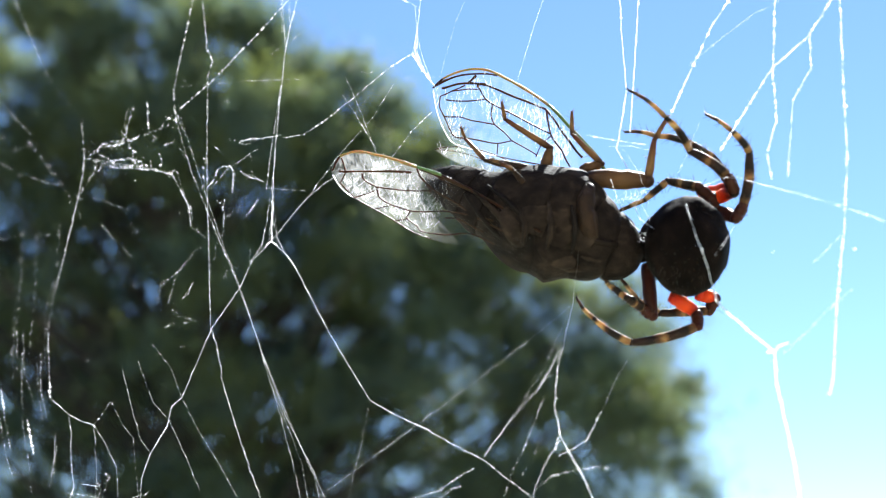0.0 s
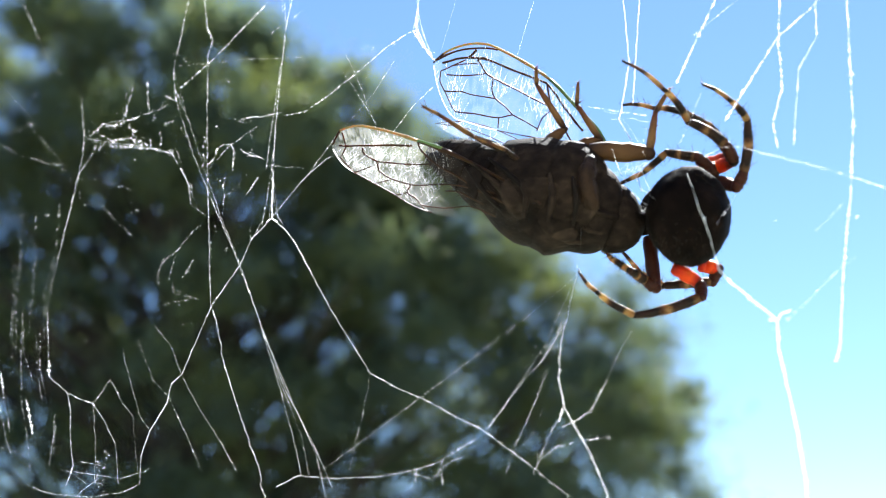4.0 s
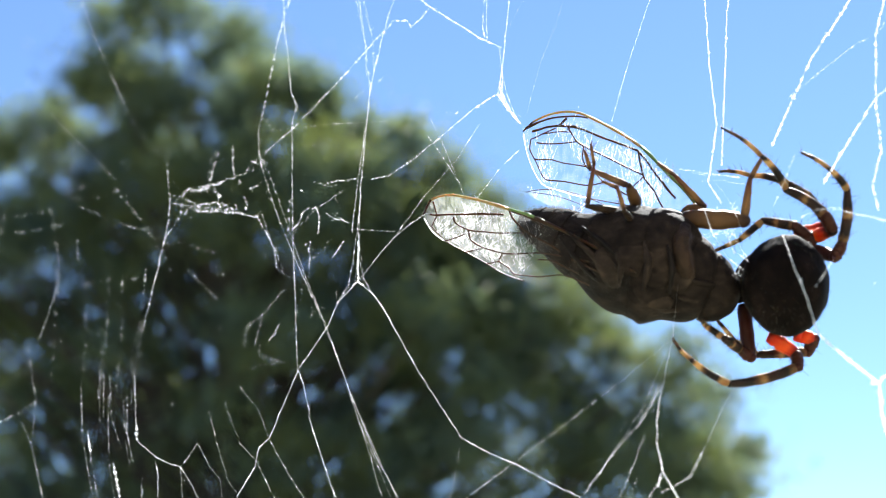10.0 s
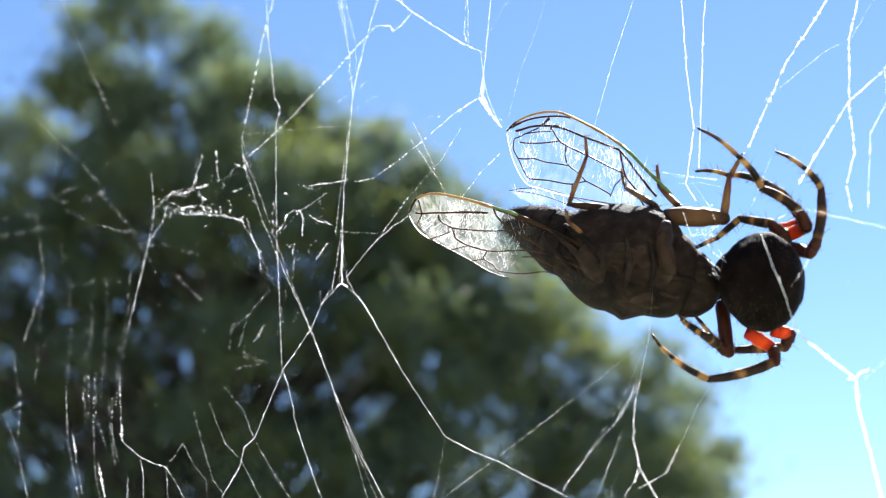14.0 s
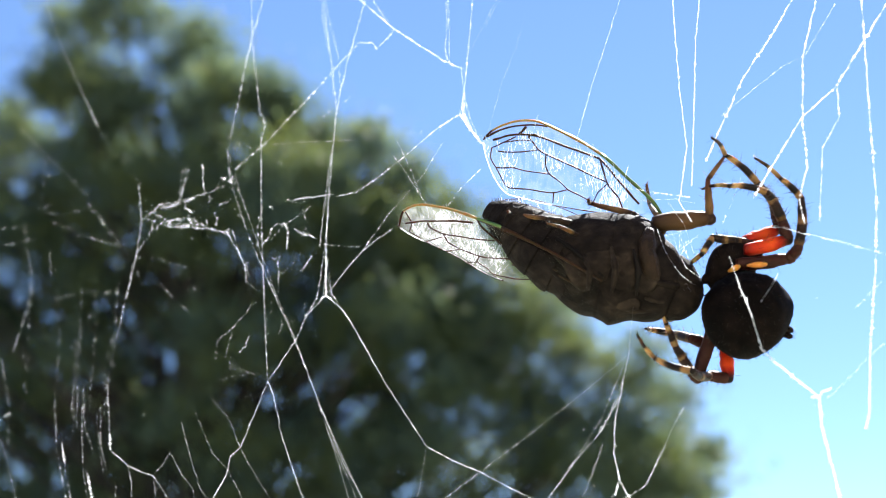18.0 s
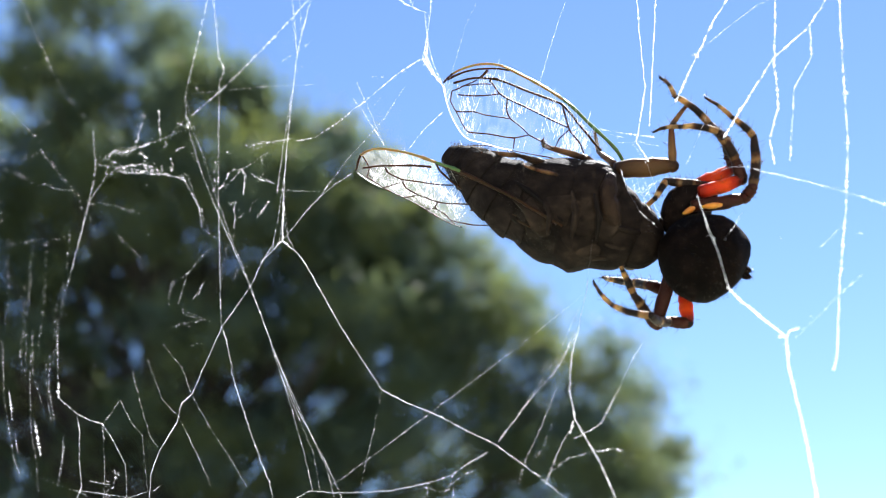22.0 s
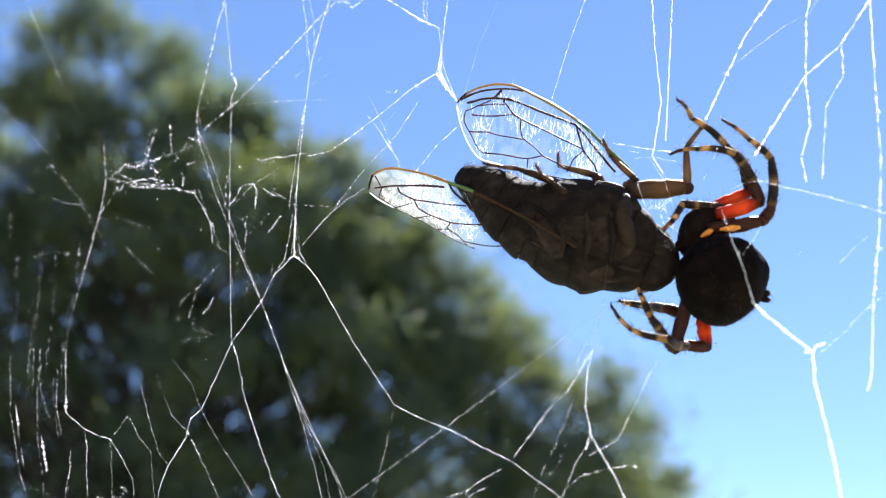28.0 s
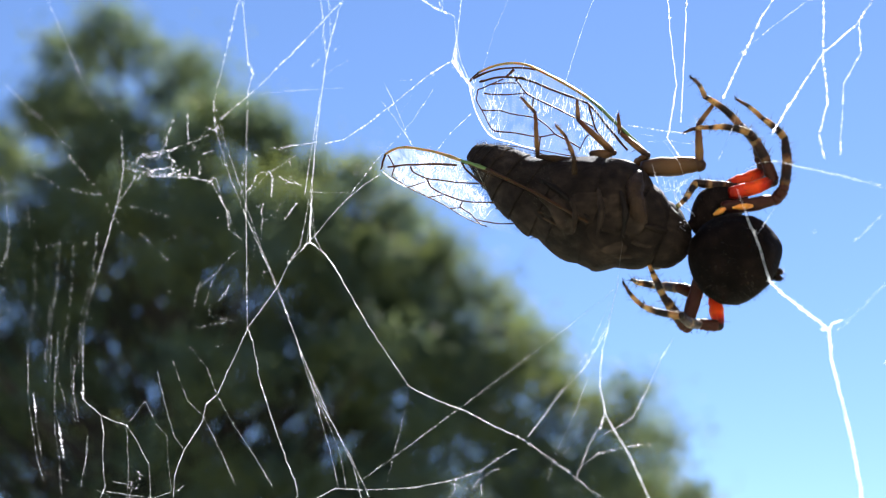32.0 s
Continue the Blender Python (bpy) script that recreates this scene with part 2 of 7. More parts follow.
COXA = chitin("spider_coxa_skin", [(0.3, (0.22, 0.06, 0.010)), (0.7, (0.7, 0.30, 0.04))], 900, 0.4, 0.4, (0.8, 0.36, 0.04))
PATELLA = chitin("spider_patella_skin", [(0.3, (0.006, 0.004, 0.0035)), (0.7, (0.022, 0.011, 0.008))], 600, 0.5, 0.05, (0.4, 0.08, 0.02), gloss=0.10)
DARK = (0.010, 0.006, 0.0045)
PALE = (0.44, 0.275, 0.11)
TAN = (0.075, 0.036, 0.016)
RED = (0.46, 0.032, 0.004)
# red thigh; its orange middle paints in the glow of light passing inside
FEMUR_RED = banded("spider_femur_skin", [(0.0, (0.16, 0.012, 0.005)), (0.2, RED), (0.55, (0.66, 0.085, 0.006)), (0.68, (0.42, 0.03, 0.004)), (0.80, (0.12, 0.012, 0.005)), (0.92, DARK), (1.0, DARK)], 0.62)
TIBIA = banded("spider_tibia_skin", [(0.0, TAN), (0.10, (0.11, 0.06, 0.022)), (0.17, DARK), (0.42, (0.03, 0.014, 0.008)), (0.50, (0.24, 0.145, 0.06)), (0.58, TAN), (0.66, DARK), (0.9, (0.025, 0.012, 0.008)), (1.0, DARK)])
META = banded("spider_metatarsus_skin", [(0.0, (0.16, 0.095, 0.04)), (0.2, (0.28, 0.17, 0.07)), (0.30, DARK), (0.52, DARK), (0.60, TAN), (0.70, PALE), (0.80, PALE), (0.88, DARK), (1.0, DARK)])
CICADA_FEMUR = banded("cicada_femur_skin", [(0.0, (0.024, 0.012, 0.006)), (0.2, (0.056, 0.030, 0.012)), (0.5, (0.095, 0.052, 0.020)), (0.8, (0.062, 0.033, 0.013)), (0.93, (0.025, 0.012, 0.007)), (1.0, (0.02, 0.01, 0.006))], 0.28)
CICADA_SHIN = banded("cicada_shin_skin", [(0.0, (0.025, 0.012, 0.007)), (0.1, (0.05, 0.025, 0.012)), (0.3, (0.17, 0.095, 0.035)), (0.62, (0.11, 0.055, 0.022)), (0.85, (0.09, 0.032, 0.016)), (1.0, (0.03, 0.012, 0.008))], 0.22)
TARSUS = banded("spider_tarsus_skin", [(0.0, TAN), (0.35, PALE), (0.5, DARK), (0.7, TAN), (0.85, DARK), (1.0, DARK)])
BRISTLE = chitin("bristle_skin", [(0.3, (0.006, 0.0045, 0.004)), (0.7, (0.016, 0.012, 0.009))], 500, 0.5, 0.06, (0.5, 0.4, 0.28), gloss=0.04)
# boards of the added fill wall, kept pale so it reflects more
BOARD = chitin("pale_board", [(0.3, (0.30, 0.27, 0.24)), (0.7, (0.42, 0.39, 0.35))], 5, 0.85, bump=0.5, bump_mm=3)
LEAF = leaf_material()
BARK = chitin("bark", [(0.3, (0.026, 0.022, 0.017)), (0.6, (0.058, 0.048, 0.038)), (0.8, (0.095, 0.08, 0.064))], 6, 0.9, bump=0.9, bump_mm=20)
# ground out of view, paler than grass to throw light under the crown
GRASS = chitin("grass", [(0.3, (0.19, 0.20, 0.13)), (0.6, (0.27, 0.27, 0.19)), (0.8, (0.34, 0.32, 0.24))], 0.7, 0.95, bump=0.6, bump_mm=30)


# ---- builders ----
def part(name, bm, mat, parent, label="", smooth=True):
    me = bpy.data.meshes.new(name)
    bm.to_mesh(me)
    bm.free()
    if smooth:
        me.shade_smooth()
    for mm in mat if isinstance(mat, (list, tuple)) else (mat,):
        me.materials.append(mm)
    ob = new(name, me)
    ob.parent = parent
    if label:
        ob["label"] = label
    return ob


def vecs(points, origin=(0, 0, 0)):
    """Millimetres in the web's frame to metres round origin."""
    o = Vector(origin)
    return [(Vector(p) - o) * MM for p in points]


def curve_points(points, step):
    """A smooth line through the points, cut every step metres."""
    pts = [Vector(p) for p in points]
    if len(pts) == 2:
        n = max(1, int((pts[1] - pts[0]).length / step))
        return [pts[0].lerp(pts[1], i / n) for i in range(n + 1)]
    out = [pts[0]]
    for i in range(len(pts) - 1):
        a, b = pts[i], pts[i + 1]
        before = pts[i - 1] if i else a - (b - a)
        after = pts[i + 2] if i + 2 < len(pts) else b + (b - a)
        n = max(1, int((b - a).length / step))
        for j in range(1, n + 1):
            t = j / n
            out.append(0.5 * ((2 * a) + (b - before) * t + (2 * before - 5 * a + 4 * b - after) * t * t
                              + (3 * a - before - 3 * b + after) * t ** 3))
    return out


def tube(bm, pts, radii, sides=5, index=0, flat=1.0):
    """A closed tube along pts; radii one per point."""
    rings, up = [], None
    for i, p in enumerate(pts):
        d = (pts[min(i + 1, len(pts) - 1)] - pts[max(i - 1, 0)]).normalized()
        if up is None:
            up = d.orthogonal().normalized()
        up = (up - d * up.dot(d)).normalized()
        side = d.cross(up)
        r = radii[i]
        rings.append([bm.verts.new(p + (up * math.cos(a) + side * math.sin(a) * flat) * r)
                      for a in (2 * math.pi * k / sides for k in range(sides))])
    for a, b in zip(rings, rings[1:]):
        for k in range(sides):
            f = bm.faces.new((a[k], a[(k + 1) % sides], b[(k + 1) % sides], b[k]))
            f.material_index = index
    for ring in (rings[0][::-1], rings[-1]):
        bm.faces.new(ring).material_index = index


def loft(bm, pts, sizes, side, sides=20, ripple=None):
    """A closed body along pts; sizes are (across, through) half widths, side the way across."""
    rings = []
    for i, p in enumerate(pts):
        d = (pts[min(i + 1, len(pts) - 1)] - pts[max(i - 1, 0)]).normalized()
        s = (Vector(side) - d * Vector(side).dot(d)).normalized()
        u = d.cross(s)
        a, b = sizes[i]
        ring = []
        for k in range(sides):
            w = 2 * math.pi * k / sides
            q = 1.0 if ripple is None else 1.0 + ripple(i / (len(pts) - 1), w)
            ring.append(bm.verts.new(p + (s * math.cos(w) * a + u * math.sin(w) * b) * q))
        rings.append(ring)
    for a, b in zip(rings, rings[1:]):
        for k in range(sides):
            bm.faces.new((a[k], a[(k + 1) % sides], b[(k + 1) % sides], b[k]))
    bm.faces.new(rings[0][::-1])
    bm.faces.new(rings[-1])


def hair(bm, p, way, length, r=0.00004, index=0):
    q = p + way * length
    u = way.orthogonal().normalized()
    v = way.cross(u)
    base = [bm.verts.new(p + (u * math.cos(a) + v * math.sin(a)) * r) for a in (0, 2.09, 4.19)]
    tip = bm.verts.new(q)
    for k in range(3):
        bm.faces.new((base[k], base[(k + 1) % 3], tip)).material_index = index


def thing(name, origin, label, category, group="", kind=""):
    ob = new(name)
    ob.empty_display_size = 0.005
    ob.matrix_basis = WEB @ Matrix.Translation(Vector(origin) * MM)
    return tagged(ob, label, category, group, kind)


# ---- ground and tree ----
def build_ground():
    bm = bmesh.new()
    n, rings = 48, [0.0, 3, 8, 20, 60, 200, 800, 2500]
    prev = None
    for r in rings:
        if r == 0:
            ring = [bm.verts.new((0, 0, 0))]
        else:
            ring = [bm.verts.new((r * math.cos(2 * math.pi * k / n), r * math.sin(2 * math.pi * k / n),
                                  -0.1 + 0.12 * noise.noise(Vector((r * 0.3, k * 0.4, 0))) if r > 3 else 0.0)) for k in range(n)]
        if prev is not None:
            for k in range(n):
                a, b = ring[k], ring[(k + 1) % n]
                bm.faces.new((prev[0], a, b) if len(prev) == 1 else (prev[k], a, b, prev[(k + 1) % n]))
        prev = ring
    ob = part("ground", bm, GRASS, None)
    tagged(ob, "unseen grass ground, lightened to bounce sunlight upwards", "lawn", kind="structure")


build_ground()


def build_fill_wall():
    """An unseen wall added behind the lens to bounce fill light: boards on a low plinth, with thickness."""
    bm = bmesh.new()
    for i in range(18):
        z = 0.25 + i * 0.18
        m = Matrix.Translation((0, -1.9, z + 0.09)) @ pose(0, 0, 0, 3, 0, 0) @ Matrix.Diagonal((9.0, 0.05, 0.188, 1))
        bmesh.ops.create_cube(bm, size=1, matrix=m)
    bmesh.ops.create_cube(bm, size=1, matrix=Matrix.Translation((0, -1.98, 0.0)) @ Matrix.Diagonal((9.0, 0.2, 0.7, 1)))
    ob = part("fill_wall", bm, BOARD, None, smooth=False)
    tagged(ob, "unseen pale board wall added to bounce sunlight onto the web", "wall", kind="structure")


build_fill_wall()


TREE_AT = Vector((-2.2, 12.2, 0.0))
# the boughs on the outline of the crown: along, away, height, half width
CROWN_TOP = [
    (-1.24, -0.31, 8.67, 0.38), (-1.64, 0.05, 8.67, 0.29), (-0.94, -0.16, 8.59, 0.38), (-0.52, 0.12, 8.50, 0.37),
    (-0.17, 0.15, 8.20, 0.38), (0.37, -0.52, 7.65, 0.28), (0.63, -0.58, 7.39, 0.22), (0.06, 0.40, 7.82, 0.38),
    (-1.70, -0.29, 8.04, 0.33), (-1.83, -0.32, 7.66, 0.28), (-2.39, 0.59, 7.77, 0.33), (-2.47, -0.04, 7.30, 0.38),
    (-3.12, 0.40, 7.44, 0.50), (0.87, -0.03, 7.27, 0.29), (1.15, 0.17, 7.25, 0.33), (1.53, -0.42, 6.95, 0.28),
]
CROWN_SIDE = [
    (1.79, 0.16, 6.90, 0.31), (2.10, 0.44, 6.78, 0.32), (2.38, 0.03, 6.40, 0.28), (2.59, 0.29, 6.18, 0.34),
    (2.88, 0.21, 5.81, 0.36), (3.15, -0.52, 5.25, 0.32), (3.51, 0.31, 5.26, 0.33), (3.73, 0.11, 4.88, 0.29),
    (3.95, -0.24, 4.56, 0.29), (4.21, -0.56, 4.67, 0.26), (4.54, 0.44, 4.61, 0.31), (4.59, -0.03, 4.14, 0.29),
    (4.87, 0.26, 4.03, 0.18), (4.63, 0.45, 3.78, 0.34), (4.68, 0.26, 3.42, 0.34), (4.87, 0.51, 3.10, 0.41),
]
CROWN_FILL = [
    (2.60, 0.20, 5.30, 0.36), (2.20, 0.00, 5.65, 0.36), (3.05, 0.30, 4.85, 0.36), (3.40, 0.20, 4.45, 0.34), (1.90, 0.10, 6.10, 0.34), (2.85, -0.40, 5.00, 0.32),
    (2.40, -0.50, 5.05, 0.34), (1.45, 0.10, 6.35, 0.34), (3.75, 0.10, 4.15, 0.32), (1.85, 0.40, 5.35, 0.36), (1.10, 0.20, 6.70, 0.30), (4.15, 0.10, 3.85, 0.30),
]
# how high the inner boughs reach: along, height
CROWN_SLOPE = [
    (-3.56, 6.93), (-2.44, 6.93), (-2.11, 7.16), (-1.86, 7.58), (-1.67, 8.16), (-1.29, 8.36), (-0.76, 8.23), (-0.12, 7.68), (0.62, 7.38),
    (1.23, 6.80), (1.83, 6.45), (2.41, 6.02), (2.86, 5.35), (3.41, 4.80), (3.95, 4.31), (4.48, 3.95), (4.72, 3.51), (4.90, 2.99),
]
# openings between the boughs: along, height, half width
TREE_GAPS = [
    (-1.94, 7.50, 0.16), (-1.07, 4.19, 0.16), (1.47, 4.38, 0.16), (1.29, 4.27, 0.11), (0.08, 7.55, 0.13), (-0.39, 4.80, 0.13),
    (0.62, 4.48, 0.15), (0.04, 4.20, 0.11), (0.88, 7.55, 0.13), (-2.06, 6.70, 0.13), (-0.98, 5.86, 0.10), (0.48, 5.09, 0.11),
    (-0.71, 7.58, 0.10), (2.07, 4.85, 0.09), (-1.51, 4.74, 0.11), (0.93, 5.32, 0.08), (0.15, 7.12, 0.10), (-0.3, 6.9, 0.07),
]
LOW_GAPS = [(-1.93, 5.50, 0.15), (-1.60, 5.29, 0.13), (0.45, 5.80, 0.11), (0.37, 4.57, 0.14), (1.40, 4.31, 0.17), (1.62, 4.48, 0.13), (-2.01, 4.23, 0.12), (-2.19, 5.32, 0.12), (-0.83, 5.32, 0.09), (-0.41, 5.80, 0.09), (-1.35, 3.62, 0.11), (0.87, 3.79, 0.09)]


def crown_boughs(rng):
    """Every bough of the crown: those of the outline, and inner ones on a loose grid beneath them."""
    boughs = CROWN_TOP + CROWN_SIDE + CROWN_FILL
    xs, zs = [p[0] for p in CROWN_SLOPE], [p[1] for p in CROWN_SLOPE]
    for i in range(-7, 11):
        for k in range(16):
            x, z = i * 0.5 + rng.uniform(-0.16, 0.16), 2.3 + k * 0.45 + rng.uniform(-0.14, 0.14)
            if z < np.interp(x, xs, zs) - 0.22 and -3.5 < x < 4.85:
                r = rng.uniform(0.28, 0.46)
                boughs.append((x, rng.uniform(-1.1, 1.3), z + 0.1, r))
                if rng.random() < 0.45:
                    boughs.append((x + rng.uniform(-0.2, 0.2), rng.uniform(0.3, 1.6), z + 0.4, r))
    return boughs


def build_tree():
    """A broad tree, seen out of focus: tapered trunk, limbs, and a crown of many leaves hung on its boughs."""
    rng, gen = random.Random(4), np.random.default_rng(4)
    root = new("tree")
    root.matrix_basis = Matrix.Translation(TREE_AT)
    tagged(root, "broad leafy green tree against the light, out of focus", "tree")
    bm = bmesh.new()
    trunk = curve_points([(0.2, 0.3, -0.15), (0.15, 0.2, 1.4), (0.0, 0.0, 3.0), (-0.15, 0.1, 5.0), (-0.35, 0, 7.0)], 0.3)
    tube(bm, trunk, [0.30 * (1 - 0.85 * i / len(trunk)) + 0.03 + (0.12 if i < 2 else 0) for i in range(len(trunk))], 12)
    part("trunk", bm, BARK, root)
    for x, y, z, r in crown_boughs(rng):
        bm = bmesh.new()
        s = trunk[min(len(trunk) - 2, max(4, int((z - 1.8) / 0.34)))]
        e = Vector((x, y, z))
        line = curve_points([s, s.lerp(e, 0.5) + Vector((0, 0, -0.15)), e], 0.3)
        tube(bm, line, [0.03 * (1 - 0.8 * i / len(line)) + 0.006 for i in range(len(line))], 6)
        for _ in range(4):
            d = Vector((rng.uniform(-r, r), rng.uniform(-r, r), rng.uniform(-r, r))) * 0.8
            tube(bm, [e, e + d * 0.5 + Vector((0, 0, 0.03)), e + d], [0.014, 0.010, 0.004], 4)
        part("limb", bm, BARK, root)
        part_of_crown(gen, root, np.array((x, y, z)), r)


def part_of_crown(gen, root, centre, r):
    """The leaves of one bough, in tufts round its end, with sky and shade between the tufts."""
    tufts = max(5, int((60 if centre[0] < 0.3 else 92) * (1.0 if centre[2] > 5.2 else 0.80 if centre[0] < 0.3 else 0.70 if centre[0] < 2.0 else 0.60) * r * r))
    d = gen.normal(size=(tufts, 3))
    d *= (gen.uniform(0.25, 1.0, (tufts, 1)) ** 0.5) / np.linalg.norm(d, axis=1)[:, None]
    c = centre + d * (r, r, 0.85 * r)
    per = gen.integers(80, 150, tufts)
    size = np.repeat(gen.uniform(0.08, 0.17, tufts), per)[:, None]
    # a few loose leaves stand well out of their tuft
    loose = np.where(gen.random((per.sum(), 1)) < 0.10, 1.6, 1.0)
    p = np.repeat(c, per, axis=0) + gen.normal(size=(per.sum(), 3)) * size * loose * (1.15, 1.15, 0.75)
    keep = np.ones(len(p), bool)
    for hx, hz, hr in TREE_GAPS + LOW_GAPS:
        # the openings run up and away from the garden
        k = 12.38 / (12.38 + p[:, 1])
        away = ((p[:, 0] - 2.2) * k + 2.2 - hx) ** 2 + ((p[:, 2] - 1.535) * k + 1.535 - hz) ** 2
        keep &= away > (hr * gen.uniform(0.0, 1.45, len(p)) * (1.0 if hz > 6 else 0.86)) ** 2
    p = p[keep]
    n = len(p)
    u = gen.normal(size=(n, 3)) * (1, 1, 0.55)
    u /= np.linalg.norm(u, axis=1)[:, None]
    v = np.cross(u, gen.normal(size=(n, 3)) * (0.6, 0.6, 1.0))
    v /= np.linalg.norm(v, axis=1)[:, None]
    l, w = gen.uniform(0.030, 0.052, (n, 1)), gen.uniform(0.017, 0.028, (n, 1))
    droop = np.array((0, 0, 0.008))
    co = np.stack((p - u * l, p - v * w + droop, p + u * l - droop, p + v * w + droop), axis=1).reshape(-1, 3)
    me = bpy.data.meshes.new("crown")
    me.vertices.add(4 * n)
    me.vertices.foreach_set("co", co.ravel())
    me.loops.add(4 * n)
    me.loops.foreach_set("vertex_index", np.arange(4 * n, dtype=np.int32))
    me.polygons.add(n)
    me.polygons.foreach_set("loop_start", np.arange(0, 4 * n, 4, dtype=np.int32))
    me.update(calc_edges=True)
    me.materials.append(LEAF)
    ob = new("crown", me)
    ob.parent = root


build_tree()


# ---- the web ----
WEB_ORIGIN = (0.0, 0.0, 0.0)
web = thing("spider_web", WEB_ORIGIN, "tattered tangled white spider web glowing in the sun", "spider web")
rng_web = random.Random(11)


SWAYING = []
# how strands swing as the spider and its prey pull at them: seconds, millimetres along and up the web
SWAY_OUTER = [(0, -0.9, 0.1), (1, -0.7, 0.3), (2, -0.6, 0.3), (4.5, -0.3, 0.1), (6, 0, 0), (14.5, -0.1, 0.2), (16.5, -1.5, 0.7), (17.5, -2.2, 0.8), (19, -2.0, 0.8), (22, -1.5, 0.6),
              (23, -0.9, 0.5), (25.5, -0.8, 0.5), (27.5, 0, 0.2), (30, 1.1, 0.2), (32, 0.7, 0.6)]
SWAY_TIP = [(0, 0.4, 0), (6, 0.6, 0), (9, 0.3, 0), (13, 0, 0), (14.5, 0.2, 0), (16.5, 2.0, 0), (17.5, 2.8, 0), (18.2, 2.9, 0), (19, 2.3, 0), (23, 1.9, 0), (25.5, 2.0, 0), (27.5, 1.8, 0), (31, 2.0, 0), (32, 1.9, 0)]
SWAY_UNDER = [(0, -0.4, 0), (2.5, -0.5, 0), (4.5, 0, -0.2), (6, -0.3, 0), (7, 0.2, 0), (13, 0, 0), (14.5, -0.4, 0), (16.5, 0.2, -0.6), (18, 0.4, -0.5), (19, 0, -0.1), (25, 0, 0), (28, 0, 0), (32, 0, 0)]
SWAY_ROPE = [(0, 0, 0.5), (4.5, 0, 0.4), (6, -0.1, 0.6), (9, -0.1, 0.5), (12, -0.3, 0.8), (13, 0.1, 0.4), (14.5, 0.1, 0.9), (16.8, 0.2, -0.5), (18, -0.3, 0), (19, 0.2, -0.7), (20, 0.25, -0.4), (22, 0.3, -0.1), (25, 0.6, -0.2), (30, 1.3, 0.1), (32, 1.3, 0)]
SWAY_WING = [(0, -1.4, 0), (6, -1.6, 0), (9, -0.6, 0), (13, 0, 0), (14.5, 0.2, 0), (19, 0.8, 0), (25, 0.4, 0), (31, 0.1, 0), (32, 0, 0)]


STEP = 0.13   # millimetres between the rings of a strand


def beaded(length, base, rng, beads, step, seed, glint=1.0):
    """Half widths along a strand: thin and uneven, with spindle-shaped beads that glint swells to imitate sparkle."""
    out = []
    for i in range(length):
        k = seed + i * 0.16
        q = 0.42 + 2.0 * noise.noise(Vector((k * 3.1, 5, 0))) ** 2 + 0.9 * abs(noise.noise(Vector((k * 0.7, 9, 0))))
        q *= math.exp(rng.gauss(0, 0.22))
        if rng.random() < beads * step:
            q *= rng.choice((1.6, 2.0, 2.6, 3.4, 4.6) if base < 0.02 * MM else (1.3, 1.6, 1.9, 2.4)) * glint
        out.append(base * min(q, max(6.5, 4 * glint)))
    return out


def thread(points, r=0.05, beads=0.0, mat=SILK, wobble=0.08, fray=0.0, glint=1.2, sway=None):
    """One strand of silk through points in millimetres: r its half thickness, beads per millimetre, fray short loose ends per millimetre."""
    rng = rng_web
    pts = [Vector(p) for p in points]
    bm = bmesh.new()
    thin = r * (0.38 if r < 0.065 else 0.48 if r < 0.1 else 0.66)
    if sum(p.y for p in pts) > 27 * len(pts):
        # the far strands are finer, and known by their drops, swollen to imitate sparkle
        thin, beads, glint = thin * 0.66, beads + 0.7, glint * 1.8
    if sum(p.y for p in pts) > 50 * len(pts):
        thin, beads, glint = thin * 0.42, beads + 0.2, glint * 2.2
    line = []
    for a, b in zip(pts, pts[1:]):
        n = max(1, int((b - a).length / STEP))
        line += [a.lerp(b, i / n) for i in range(n)]
    line.append(pts[-1])
    seed = rng.uniform(0, 100)
    spread = wobble + 0.4 * r
    out = []
    for i, p in enumerate(line):
        k = seed + i * 0.07
        w = spread if 0 < i < len(line) - 1 else 0.0
        way = Vector((noise.noise(Vector((k, 0, 0))), noise.noise(Vector((0, k, 0))), noise.noise(Vector((0, 0, k)))))
        way += 0.45 * Vector((noise.noise(Vector((k * 4, 3, 0))), 0, noise.noise(Vector((3, 0, k * 4)))))
        way += 0.16 * Vector((rng.gauss(0, 1), 0, rng.gauss(0, 1)))
        out.append((p + w * way) * MM)
    tube(bm, out, beaded(len(out), thin * MM, rng, 1.4 * beads + 0.55, STEP, seed, glint), 4)
    for i in range(len(out) - 1):
        if rng.random() < (fray + 0.06) * STEP:
            way = Vector((rng.gauss(0, 1), rng.gauss(0, 0.6), rng.gauss(0, 1))).normalized()
            hair(bm, out[i] + way * thin * 0.5 * MM, way, rng.uniform(0.2, 0.8) * MM, min(thin * 0.5, 0.03) * MM)
    ob = part("thread", bm, SILK_THICK if mat is SILK and r > 0.045 else mat, web)
    if sway:
        SWAYING.append((ob, sway))
    return ob


